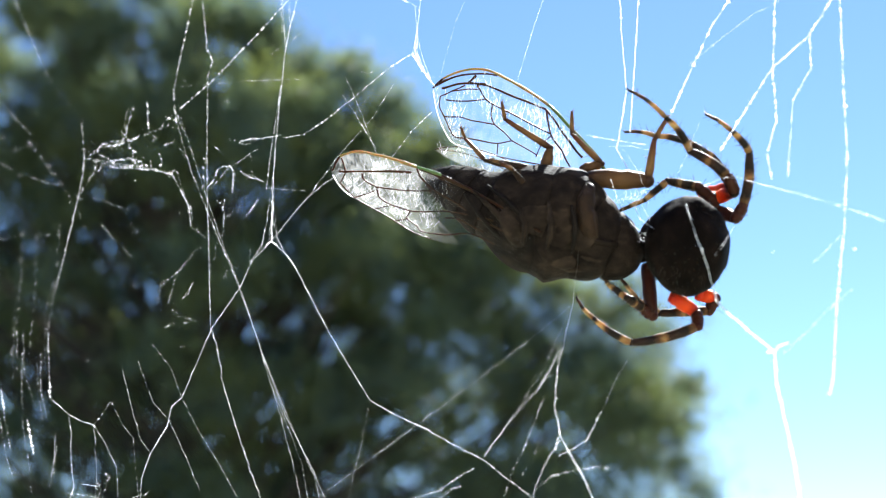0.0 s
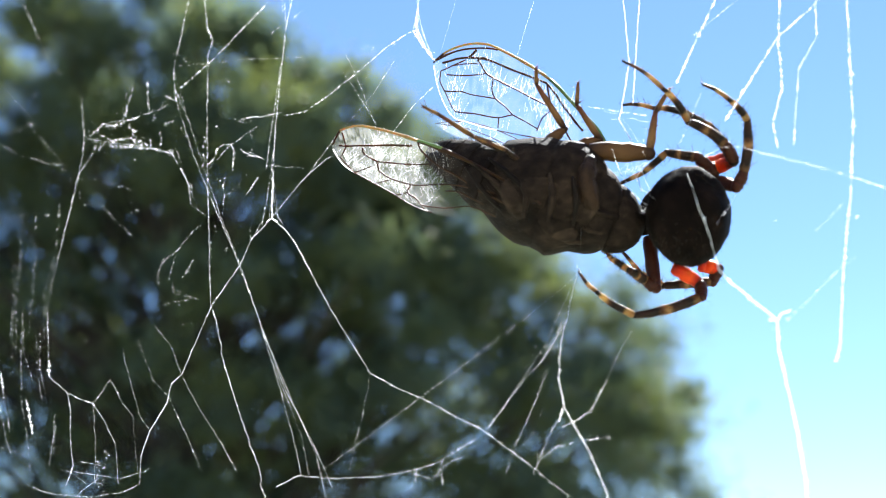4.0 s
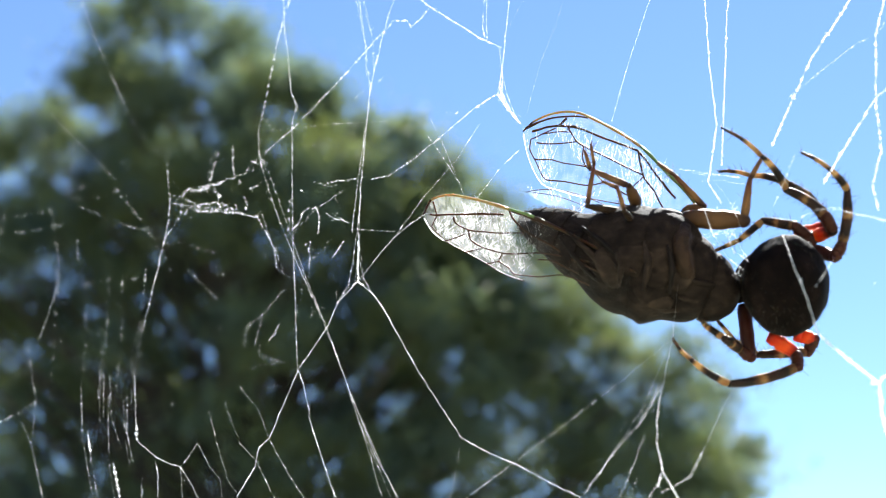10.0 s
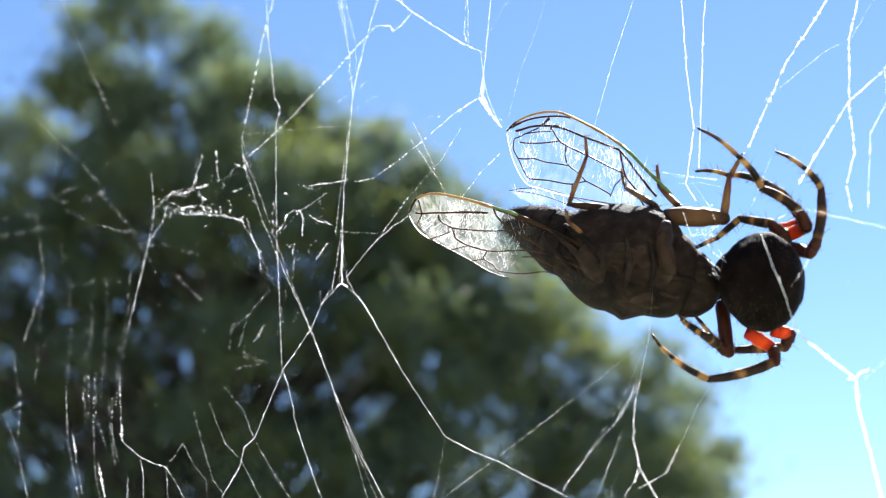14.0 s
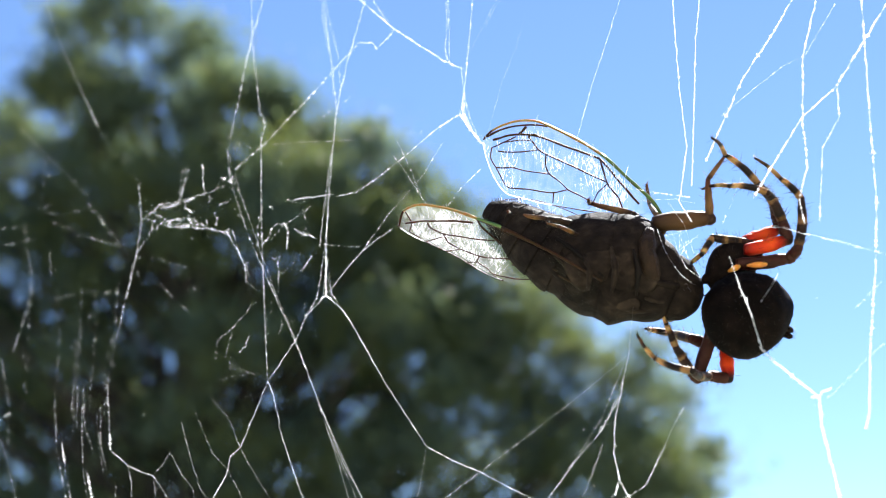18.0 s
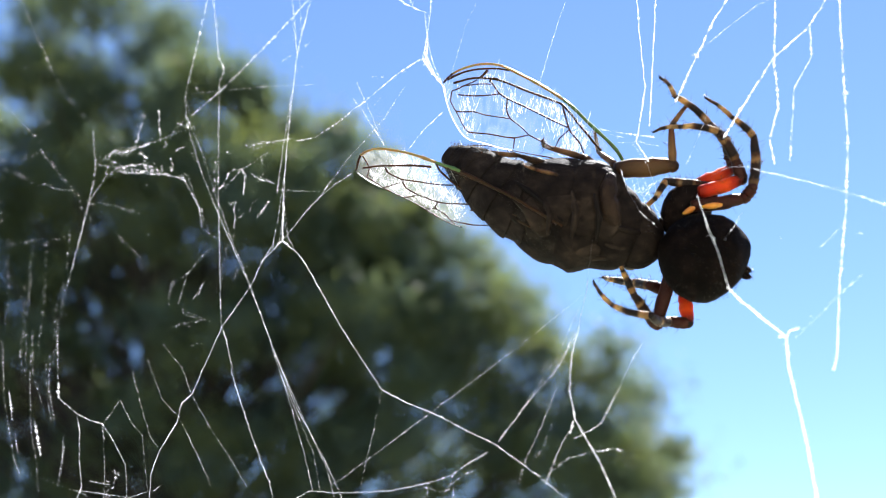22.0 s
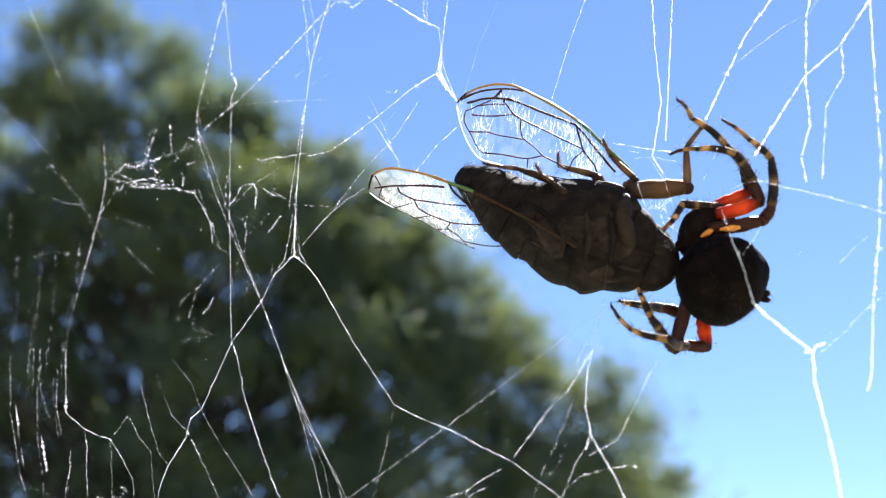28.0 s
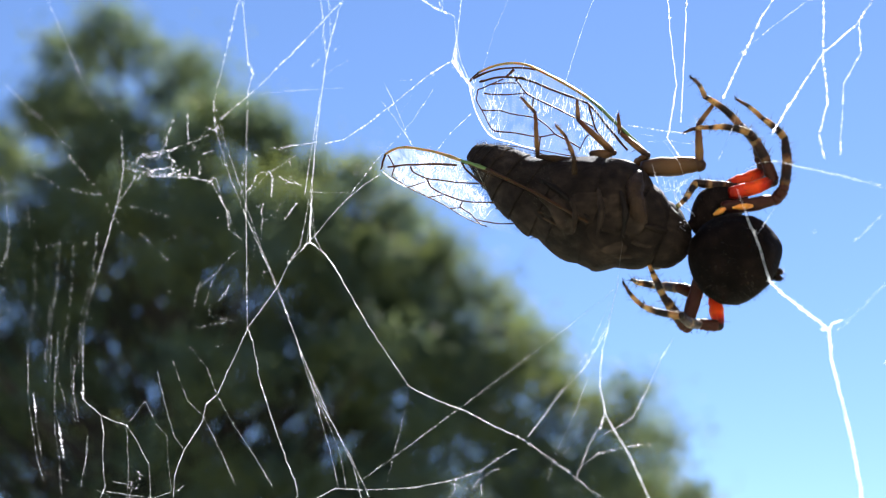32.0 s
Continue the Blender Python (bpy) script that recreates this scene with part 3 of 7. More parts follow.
def tangle(center, size, count, r=0.05, loop=1.0):
    """A knot of loose, crinkled silk scraps."""
    rng = rng_web
    bm = bmesh.new()
    c = Vector(center)
    for _ in range(int(count * 1.2)):
        p = c + Vector((rng.gauss(0, size[0]), rng.gauss(0, size[1]), rng.gauss(0, size[2])))
        pts, a = [p], rng.uniform(0, 6.28)
        for _ in range(rng.randint(3, 8)):
            a += rng.gauss(0, 1.5)
            pts.append(pts[-1] + Vector((math.cos(a) * 1.1, rng.gauss(0, 0.3), math.sin(a) * 0.8)) * rng.uniform(0.12, 0.5) * loop)
        line = curve_points([q * MM for q in pts], 0.12 * MM)
        tube(bm, line, beaded(len(line), r * MM * rng.uniform(0.06, 0.13), rng, 1.6, 0.12, rng.uniform(0, 99)), 4)
    return part("silk_tuft", bm, SILK_THICK, web, "matted clump of silk")


def specks(count, seed, x0, x1, z0, z1):
    """Tiny white beads strewn over the far side of the web to stand in for glints."""
    rng = random.Random(seed)
    bm = bmesh.new()
    for _ in range(count):
        x, z = rng.uniform(x0, x1), rng.uniform(z0, z1)
        c = Vector((x, 5 - 0.72 * x + rng.gauss(0, 1.5), z)) * MM
        r = rng.choice((0.02, 0.025, 0.03, 0.035, 0.05)) * MM
        bmesh.ops.create_icosphere(bm, subdivisions=1, radius=r, matrix=Matrix.Translation(c) @ Matrix.Diagonal((1, 1, rng.uniform(0.8, 2.2), 1)))
    part("glint_bead", bm, SILK_THICK, web, "tiny silk beads placed as glints")


def build_web():
    specks(34, 21, -60, -40, 5, 15)
    specks(36, 22, -92, -30, -30, 30)
    # long threads that drop from above
    thread(((-36.79, 60.53, 60.58), (-39.13, 55.98, 47.60), (-40.51, 53.94, 41.30), (-41.41, 51.16, 33.95), (-42.62, 47.93, 25.13), (-43.03, 46.84, 22.11), (-42.46, 44.87, 18.42), (-41.77, 43.39, 15.94)), 0.07, 0.25)
    thread(((-40.74, 60.38, 55.04), (-39.46, 54.05, 42.93), (-38.42, 51.04, 37.64), (-36.97, 46.63, 29.68), (-35.62, 44.69, 27.06), (-36.35, 44.09, 24.73), (-35.64, 39.09, 14.15), (-34.75, 34.29, 4.01), (-33.47, 28.78, -7.60), (-32.11, 22.53, -19.04)), 0.07, 0.2)
    thread(((-32.11, 22.53, -19.04), (-30.87, 20.45, -20.70), (-28.64, 14.45, -27.30), (-26.80, 10.73, -30.77), (-24.44, 5.97, -35.20), (-21.17, -0.25, -40.75), (-19.40, -5.14, -46.19)), 0.08, 0.1, wobble=0.25)
    thread(((-41.77, 43.39, 15.94), (-37.96, 37.38, 7.06), (-33.50, 31.35, -1.38), (-27.76, 23.57, -11.63), (-22.70, 13.51, -20.91), (-17.80, 3.88, -29.72), (-12.98, -4.09, -36.01), (-9.81, -9.91, -41.05)), 0.05)
    thread(((-42.46, 44.87, 18.42), (-38.94, 40.13, 12.19), (-35.56, 34.95, 4.52), (-31.74, 29.41, -3.77), (-27.30, 22.92, -12.06), (-22.12, 12.27, -22.12), (-16.32, 1.55, -31.46), (-12.49, -5.27, -37.24), (-10.12, -11.41, -43.84)), 0.05)
    thread(((-22.67, 13.22, -21.33), (-19.28, 6.00, -28.32), (-15.86, -1.95, -36.42), (-14.50, -5.60, -40.41)), 0.05, 0.1)
    thread(((-20.60, 8.77, -25.66), (-17.25, 2.50, -31.19), (-14.76, -2.21, -35.38), (-13.38, -6.41, -40.23)), 0.04, 0.1)
    thread(((-42.39, 46.73, 22.72), (-37.56, 43.98, 22.87), (-28.70, 39.12, 23.41), (-18.10, 33.18, 23.40)), 0.03, 0, SILK_FAINT)
    thread(((-41.20, 44.21, 18.57), (-35.35, 43.02, 23.60), (-27.04, 41.94, 32.15), (-19.84, 41.30, 40.19)), 0.022, 1.3, glint=3.0)
    thread(((-43.03, 46.84, 22.11), (-41.11, 43.69, 17.51), (-39.92, 41.60, 14.30)), 0.03, 0.3)
    # the apex and its bundle
    thread(((-15.12, 46.45, 58.23), (-18.42, 42.58, 45.01), (-19.81, 41.05, 39.64), (-21.15, 39.06, 33.27), (-21.80, 37.64, 29.06), (-22.31, 33.98, 19.75), (-22.71, 30.44, 10.73), (-22.69, 26.87, 1.99), (-22.34, 23.78, -4.13)), 0.08, 0.05)
    thread(((-26.87, 53.75, 58.95), (-24.46, 46.41, 45.75), (-22.97, 42.05, 37.78), (-21.80, 37.64, 29.06)), 0.05)
    thread(((-25.39, 50.09, 52.79), (-21.71, 41.75, 38.74), (-21.25, 39.12, 33.27)), 0.04)
    thread(((-22.40, 34.90, 21.81), (-23.42, 30.85, 10.75), (-23.90, 28.30, 3.92)), 0.05, 0.1)
    thread(((-22.49, 30.33, 10.73), (-23.25, 26.78, 1.04), (-24.10, 24.34, -5.55)), 0.05, 0.1)
    thread(((-22.47, 27.53, 3.90), (-22.86, 24.20, -4.14)), 0.05)
    thread(((-22.68, 27.64, 3.91), (-21.32, 22.93, -4.11)), 0.04)
    thread(((-22.61, 27.02, 2.47), (-22.54, 25.64, -0.85), (-22.34, 23.78, -4.13), (-23.33, 24.17, -4.80)), 0.2, 0.3)
    thread(((-22.44, 24.74, -2.73), (-22.34, 23.71, -4.22), (-21.28, 22.49, -4.76)), 0.18, 0.3)
    thread(((-22.59, 26.05, 0.10), (-21.35, 23.25, -3.65), (-19.78, 20.52, -5.92)), 0.06)
    thread(((-22.34, 23.78, -4.13), (-19.26, 19.80, -6.36), (-17.66, 17.26, -8.28), (-11.57, 6.58, -17.18), (-4.81, -4.40, -25.68)), 0.07)
    thread(((-4.81, -4.40, -25.68), (-1.12, -8.34, -27.04), (2.81, -12.14, -28.04), (7.40, -15.11, -30.01), (11.12, -17.40, -31.42)), 0.07)
    thread(((-4.81, -4.40, -25.68), (-5.78, -7.09, -31.25), (-6.69, -8.77, -35.10), (-7.42, -10.35, -38.58)), 0.025)
    thread(((11.12, -17.40, -31.42), (13.65, -19.17, -33.04), (16.83, -21.34, -35.05), (18.91, -22.81, -36.57), (22.97, -25.52, -39.21)), 0.055, 0.2)
    thread(((9.92, -17.26, -32.61), (7.70, -16.70, -34.01), (4.87, -16.11, -36.13), (1.03, -14.80, -37.59), (-3.87, -12.90, -38.94), (-10.96, -8.38, -40.16), (-14.98, -5.25, -40.50), (-18.28, -3.82, -42.60)), 0.055, 0.5)
    thread(((5.47, -16.28, -35.79), (5.10, -16.56, -37.07), (4.13, -16.61, -38.46)), 0.03, 0.8)
    thread(((2.09, -15.17, -37.22), (1.88, -15.64, -38.78), (0.99, -15.63, -39.95)), 0.03, 0.8)
    thread(((-22.34, 23.78, -4.13), (-19.15, 23.77, 0.09), (-16.31, 23.47, 3.37), (-13.44, 22.54, 5.69), (-10.96, 21.50, 7.34)), 0.06, 0.1)
    thread(((-16.13, 23.49, 3.66), (-11.64, 23.71, 9.95), (-5.99, 23.11, 16.47), (-2.54, 23.81, 22.16)), 0.022, 1.0, glint=2.4)
    thread(((-23.94, 28.60, 4.59), (-16.16, 23.88, 4.23)), 0.03)
    thread(((-10.83, 29.30, 23.68), (-7.95, 25.28, 17.59), (-4.94, 18.25, 10.15)), 0.035)
    thread(((-21.28, 30.67, 13.17), (-17.73, 28.97, 13.74), (-13.80, 27.92, 16.36), (-8.01, 26.70, 21.02), (-3.71, 25.90, 24.74), (0.57, 24.53, 27.42)), 0.022, 1.7, glint=3.2)
    thread(((-2.44, 16.11, 10.05), (0.54, 16.18, 14.13), (3.70, 15.51, 17.24)), 0.02, 1.2, glint=3.0)
    thread(((-22.34, 23.78, -4.13), (-25.61, 24.42, -7.44), (-27.51, 23.09, -12.07)), 0.07, 0.2)
    thread(((-26.15, 25.66, -5.59), (-25.99, 24.44, -7.91), (-23.96, 24.81, -4.62)), 0.04, 0.3)
    thread(((-27.51, 23.09, -12.07), (-31.94, 22.68, -18.59), (-34.17, 20.85, -24.45), (-36.20, 19.19, -29.77)), 0.07, 0.15, fray=0.15)
    thread(((-36.20, 19.19, -29.77), (-37.95, 19.73, -31.22), (-38.30, 18.16, -34.19), (-40.92, 17.54, -38.65), (-41.99, 16.04, -42.44), (-41.60, 13.27, -46.33)), 0.08, 0.2, fray=0.2)
    thread(((-41.60, 13.27, -46.33), (-44.38, 14.56, -47.97), (-50.78, 18.70, -49.86), (-58.87, 24.82, -50.85), (-63.50, 27.67, -50.11)), 0.05, 0.3, fray=0.2)
    # the ladder of broken cross threads
    thread(((-48.00, 28.86, -26.64), (-45.80, 25.48, -32.08), (-43.07, 20.45, -36.88), (-40.92, 17.54, -38.65)), 0.04, 0.4)
    thread(((-45.21, 27.99, -25.09), (-43.14, 25.39, -28.76), (-41.47, 22.69, -31.20), (-38.10, 18.53, -33.33)), 0.04, 0.3)
    thread(((-38.10, 18.53, -33.33), (-33.48, 11.14, -38.96), (-31.06, 7.02, -42.31)), 0.035, 0.4)
    thread(((-42.69, 27.80, -22.21), (-38.69, 23.81, -25.73), (-36.20, 19.19, -29.77), (-32.54, 13.55, -33.88), (-28.05, 7.11, -38.17), (-24.82, 2.20, -41.70)), 0.035, 0.35)
    thread(((-49.62, 27.58, -31.93), (-47.07, 24.79, -35.28), (-44.49, 21.52, -37.06), (-43.62, 18.68, -40.42), (-42.15, 14.67, -44.85)), 0.04, 0.4)
    thread(((-52.45, 27.44, -36.01), (-50.83, 27.46, -33.82), (-49.62, 27.58, -31.93)), 0.035, 0.3)
    thread(((-63.56, 39.62, -21.63), (-62.83, 37.37, -25.90), (-61.77, 34.03, -32.41)), 0.06, 0.3)
    # short thickened piece, shaped as a bright glint on the strand above
    thread(((-62.15, 35.32, -29.82), (-61.64, 33.88, -32.58)), 0.2, 0.8)
    thread(((-61.77, 34.03, -32.41), (-57.64, 30.75, -34.83), (-54.71, 28.81, -35.67), (-52.45, 27.44, -36.01)), 0.08, 0.3)
    thread(((-57.64, 30.75, -34.83), (-56.73, 29.17, -37.46), (-56.14, 26.99, -42.03), (-55.05, 24.63, -46.09), (-55.86, 23.41, -49.11)), 0.07, 0.5)
    thread(((-52.45, 27.44, -36.01), (-51.90, 26.02, -38.80), (-50.85, 22.84, -43.37), (-50.25, 19.58, -47.77)), 0.04, 0.4)
    thread(((-52.45, 27.44, -36.01), (-49.96, 25.06, -38.62), (-47.14, 20.88, -41.58), (-45.64, 16.22, -47.00)), 0.05, 0.2)
    thread(((-53.59, 20.74, -50.35), (-51.31, 20.15, -48.27), (-49.09, 19.34, -46.61)), 0.04, 0.5)
    tangle((-48.67, 18.33, -47.67), (0.4, 0.3, 0.5), 8, 0.10, 0.4)
    thread(((-74.79, 44.66, -24.90), (-73.90, 42.55, -28.56), (-72.96, 39.95, -33.28), (-68.98, 33.46, -43.31), (-66.93, 31.00, -46.51)), 0.03, 0.9, SILK_FAINT, glint=2.0)
    thread(((-70.79, 43.38, -22.51), (-69.78, 39.48, -30.19)), 0.03, 0.3, SILK_FAINT)
    thread(((-68.85, 42.74, -21.42), (-68.04, 38.75, -29.58), (-66.57, 34.60, -37.42), (-64.57, 31.21, -42.87), (-63.26, 28.43, -47.88)), 0.028, 0.9, SILK_FAINT, glint=2.0)
    thread(((-65.32, 38.71, -26.06), (-63.99, 35.19, -32.58), (-62.46, 32.66, -36.60)), 0.026, 0.9, SILK_FAINT, glint=2.0)
    thread(((-59.66, 30.36, -38.44), (-59.50, 28.73, -42.19), (-59.69, 27.03, -46.61)), 0.035, 0.4)
    thread(((-70.64, 47.93, -11.99), (-71.12, 44.43, -20.55), (-70.76, 41.67, -26.41)), 0.02, 0.15, SILK_FAINT)
    thread(((-63.72, 43.76, -12.28), (-64.67, 41.70, -18.27), (-63.49, 36.92, -27.85)), 0.02, 0.2, SILK_FAINT)
    # the matted cluster and the strand under it
    thread(((-61.78, 55.34, 16.20), (-61.06, 53.39, 12.87), (-60.21, 51.30, 9.37)), 0.08, 0.2)
    thread(((-60.21, 51.30, 9.37), (-60.27, 49.52, 5.30), (-60.59, 48.29, 2.14), (-61.34, 46.43, -3.07), (-62.05, 44.80, -7.69)), 0.09, 0.15)
    thread(((-62.05, 44.80, -7.69), (-62.47, 43.72, -10.73), (-63.07, 42.52, -14.25)), 0.05, 0.3)
    thread(((-63.07, 42.52, -14.25), (-63.77, 40.36, -20.19), (-63.54, 37.75, -25.95)), 0.02, 0.2, SILK_FAINT)
    thread(((-57.29, 48.91, 7.91), (-58.79, 48.63, 5.28), (-60.53, 48.49, 2.66)), 0.06)
    thread(((-59.70, 51.00, 9.35), (-56.60, 50.42, 12.19), (-51.80, 47.85, 12.79), (-47.17, 45.68, 14.02), (-43.23, 44.03, 15.47)), 0.034, 0.9, fray=0.9)
    thread(((-59.70, 51.00, 9.35), (-54.32, 47.47, 8.60), (-48.89, 44.07, 8.07), (-44.73, 41.28, 7.17), (-41.83, 39.38, 6.61)), 0.038, 0.9, fray=1.0)
    thread(((-41.83, 39.38, 6.61), (-39.92, 37.21, 4.06), (-38.01, 34.86, 1.06), (-37.29, 33.03, -2.37)), 0.06, 0.8)
    thread(((-37.29, 33.03, -2.37), (-34.38, 30.75, -3.99)), 0.04)
    thread(((-42.43, 39.86, 6.92), (-40.99, 39.20, 7.31), (-38.38, 35.28, 1.56), (-37.71, 34.28, 0.07)), 0.04, 0.3)
    thread(((-47.23, 45.95, 14.56), (-47.86, 47.52, 17.26), (-48.15, 48.90, 19.99)), 0.04, 0.8)
    thread(((-52.72, 48.70, 13.47), (-52.22, 50.67, 18.55), (-51.08, 50.31, 19.26)), 0.03, 0.5)
    tangle((-54.35, 47.59, 8.82), (1.5, 0.5, 0.35), 9, 0.06)
    tangle((-54.72, 49.13, 11.81), (1.3, 0.5, 0.25), 6, 0.06)
    tangle((-49.53, 44.63, 8.50), (1.3, 0.5, 0.5), 5, 0.05)
    tangle((-37.93, 34.41, 0.07), (0.25, 0.3, 0.9), 3, 0.08, 0.6)
    tangle((-41.61, 39.25, 6.61), (0.5, 0.3, 0.3), 3, 0.09)
    for line in (((-57.81, 50.19, 10.07), (-56.60, 50.42, 12.19), (-55.03, 49.13, 11.39), (-53.57, 48.73, 12.42), (-50.60, 47.13, 12.75), (-49.23, 46.59, 13.35)), ((-56.94, 49.66, 10.04), (-54.76, 48.02, 9.24), (-53.66, 46.90, 8.16), (-51.21, 45.26, 7.70), (-50.08, 44.77, 8.10)), ((-50.33, 45.94, 10.41), (-49.68, 44.86, 8.82), (-48.30, 43.72, 8.06), (-47.53, 43.45, 8.46), (-46.53, 42.60, 7.82)),
                 ((-46.31, 43.00, 9.06), (-46.06, 42.32, 7.81)), ((-44.48, 42.57, 10.48), (-44.23, 41.35, 7.98)), ((-46.44, 44.64, 12.63), (-45.68, 44.47, 13.24), (-46.20, 44.96, 13.68)), ((-44.04, 42.90, 11.82), (-42.14, 42.10, 12.49)), ((-50.60, 47.13, 12.75), (-50.93, 46.76, 11.49), (-49.65, 45.62, 10.61)),
                 ((-57.46, 49.65, 9.31), (-57.78, 49.21, 7.92), (-57.19, 48.53, 7.16), (-56.59, 48.64, 8.22)), ((-35.99, 37.54, 10.06), (-35.56, 36.78, 8.84), (-35.90, 36.41, 7.53)), ((-35.82, 35.94, 6.52), (-35.27, 35.00, 5.01), (-35.64, 34.88, 4.22)), ((-34.77, 34.39, 4.21), (-33.24, 34.70, 6.98), (-32.05, 34.61, 8.35), (-30.75, 33.88, 8.33)),
                 ((-30.75, 33.88, 8.33), (-30.05, 33.07, 7.32), (-29.75, 32.32, 5.94), (-30.03, 31.58, 3.77)), ((-33.10, 36.31, 11.00), (-33.78, 36.89, 11.43)), ((-31.65, 31.94, 2.51), (-32.13, 31.93, 1.83), (-32.69, 32.40, 2.22)), ((-31.43, 31.83, 2.51), (-31.22, 29.12, -3.77)), ((-29.11, 34.81, 12.71), (-27.52, 33.99, 12.86), (-24.90, 32.67, 13.18)),
                 ((-28.78, 32.40, 7.40), (-27.15, 31.08, 6.39), (-24.51, 29.35, 5.67)), ((-39.29, 39.23, 9.62), (-40.55, 40.62, 11.20)), ((-43.96, 45.17, 17.10), (-42.52, 44.06, 16.51), (-41.66, 43.93, 17.31)), ((-27.26, 28.36, -0.40), (-26.32, 28.43, 1.05), (-25.16, 28.40, 2.49)), ((-54.99, 48.06, 9.04), (-51.99, 46.36, 9.18), (-50.22, 45.40, 9.36), (-48.02, 43.83, 8.68)),
                 ((-55.92, 49.76, 11.63), (-54.10, 48.76, 11.79), (-51.99, 47.78, 12.37)), ((-52.40, 48.22, 12.81), (-51.04, 50.09, 18.81)), ((-47.20, 45.84, 14.35), (-47.63, 46.90, 16.18), (-48.12, 48.79, 19.77)), ((-56.12, 48.46, 8.42), (-53.01, 46.32, 7.72), (-50.02, 44.55, 7.67), (-45.33, 41.72, 7.39), (-41.84, 39.43, 6.71))):
        thread(line, 0.017, 1.5, wobble=0.35, glint=3.8)
    thread(((-30.76, 33.93, 8.43), (-30.02, 32.89, 6.93), (-30.05, 31.67, 3.98)), 0.08, 0.8)
    thread(((-29.11, 34.81, 12.71), (-25.95, 33.18, 13.02), (-21.81, 31.18, 13.68)), 0.035, 0.5)
    thread(((-31.41, 30.41, -0.88), (-29.90, 29.98, 0.08)), 0.03)
    thread(((-34.44, 34.11, 4.01), (-30.94, 33.82, 7.93), (-25.85, 32.42, 11.31)), 0.03, 0.3)
    thread(((-40.41, 29.37, -15.34), (-39.24, 30.89, -10.11), (-36.12, 30.78, -6.23)), 0.025, 0.6, SILK_FAINT)
    thread(((-37.80, 28.31, -14.49), (-36.12, 28.56, -11.63)), 0.04, 0.4)
    thread(((-42.20, 30.13, -15.87), (-42.06, 31.42, -12.57), (-38.75, 30.82, -9.62)), 0.025, 0.5, SILK_FAINT)
    thread(((-39.56, 28.47, -16.42), (-34.38, 25.03, -18.04)), 0.02, 0.5, SILK_FAINT)
    # far strands beyond the cluster
    thread(((-97.15, 103.45, 68.27), (-89.43, 91.20, 54.32), (-84.81, 84.19, 46.34), (-76.40, 72.59, 33.67), (-73.00, 67.89, 28.31)), 0.036, 0.9)
    thread(((-73.00, 67.89, 28.31), (-69.59, 63.71, 23.96), (-64.96, 58.88, 19.69), (-60.99, 54.85, 16.16)), 0.015, 0.5, SILK_FAINT)
    thread(((-92.61, 80.71, 28.94), (-84.94, 72.87, 22.93), (-80.79, 68.90, 20.10), (-76.67, 64.69, 16.66), (-72.75, 60.87, 13.67)), 0.030, 1.1)
    thread(((-72.75, 60.87, 13.67), (-68.63, 55.99, 8.54), (-64.20, 51.57, 4.69), (-58.70, 46.67, 0.98)), 0.012, 0.5, SILK_FAINT)
    thread(((-85.27, 72.80, 22.35), (-84.39, 68.51, 14.55), (-84.99, 67.51, 11.63)), 0.024, 0.4)
    thread(((-84.99, 67.51, 11.63), (-78.93, 64.59, 13.47)), 0.015, 0.5)
    thread(((-88.02, 67.95, 8.53), (-86.44, 64.89, 4.16), (-84.01, 60.26, -2.56), (-83.40, 58.36, -5.84), (-84.76, 56.44, -11.83), (-85.90, 54.93, -16.67)), 0.042, 0.4)
    thread(((-80.47, 60.41, 2.47), (-79.55, 57.82, -1.94)), 0.042, 0.7)
    thread(((-108.19, 79.58, 5.98), (-98.89, 73.99, 6.76), (-87.95, 67.74, 8.19)), 0.018, 0.2)
    thread(((-88.20, 55.54, -18.37), (-86.93, 53.14, -21.96), (-84.40, 48.95, -27.93), (-88.02, 50.06, -30.24), (-94.31, 52.43, -33.31)), 0.036, 0.4)
    thread(((-87.05, 48.85, -31.67), (-84.04, 45.44, -35.39), (-80.67, 40.47, -42.30), (-79.14, 38.37, -45.16), (-77.63, 35.70, -49.44)), 0.048, 0.3)
    thread(((-84.67, 49.10, -27.95), (-83.93, 46.03, -33.89)), 0.03)
    thread(((-90.23, 89.73, 50.32), (-90.98, 84.33, 38.44)), 0.018, 0.2, SILK_FAINT)
    thread(((-104.32, 67.98, -12.99), (-99.96, 68.55, -5.99), (-100.12, 75.41, 8.09)), 0.024, 0.4)
    thread(((-109.48, 84.53, 14.35), (-103.62, 75.33, 3.28), (-101.36, 66.19, -12.85)), 0.024, 0.4)
    # threads that hold the upper wing
    thread(((-19.24, 46.08, 51.91), (-11.33, 38.16, 44.17), (-6.36, 33.77, 40.37), (-2.37, 30.31, 37.34), (1.03, 27.70, 35.47)), 0.07, 0.3)
    thread(((-11.33, 38.16, 44.17), (-13.03, 38.18, 41.97), (-14.77, 38.60, 40.63), (-15.44, 39.58, 42.02), (-18.09, 41.13, 42.09), (-19.61, 41.01, 39.85)), 0.06, 0.5)
    thread(((-1.67, 35.45, 50.58), (-1.42, 32.14, 43.01), (-1.39, 29.61, 36.93)), 0.05, 0.2)
    thread(((2.97, 33.51, 52.11), (2.28, 29.94, 42.59), (1.70, 27.94, 36.94), (1.23, 25.94, 31.38), (1.22, 23.93, 27.34)), 0.08, 0.05)
    thread(((0.74, 27.86, 35.49), (1.13, 26.00, 31.40), (0.57, 24.53, 27.42)), 0.06)
    thread(((1.22, 25.54, 30.38), (2.06, 22.86, 26.74), (3.49, 19.05, 22.58)), 0.06)
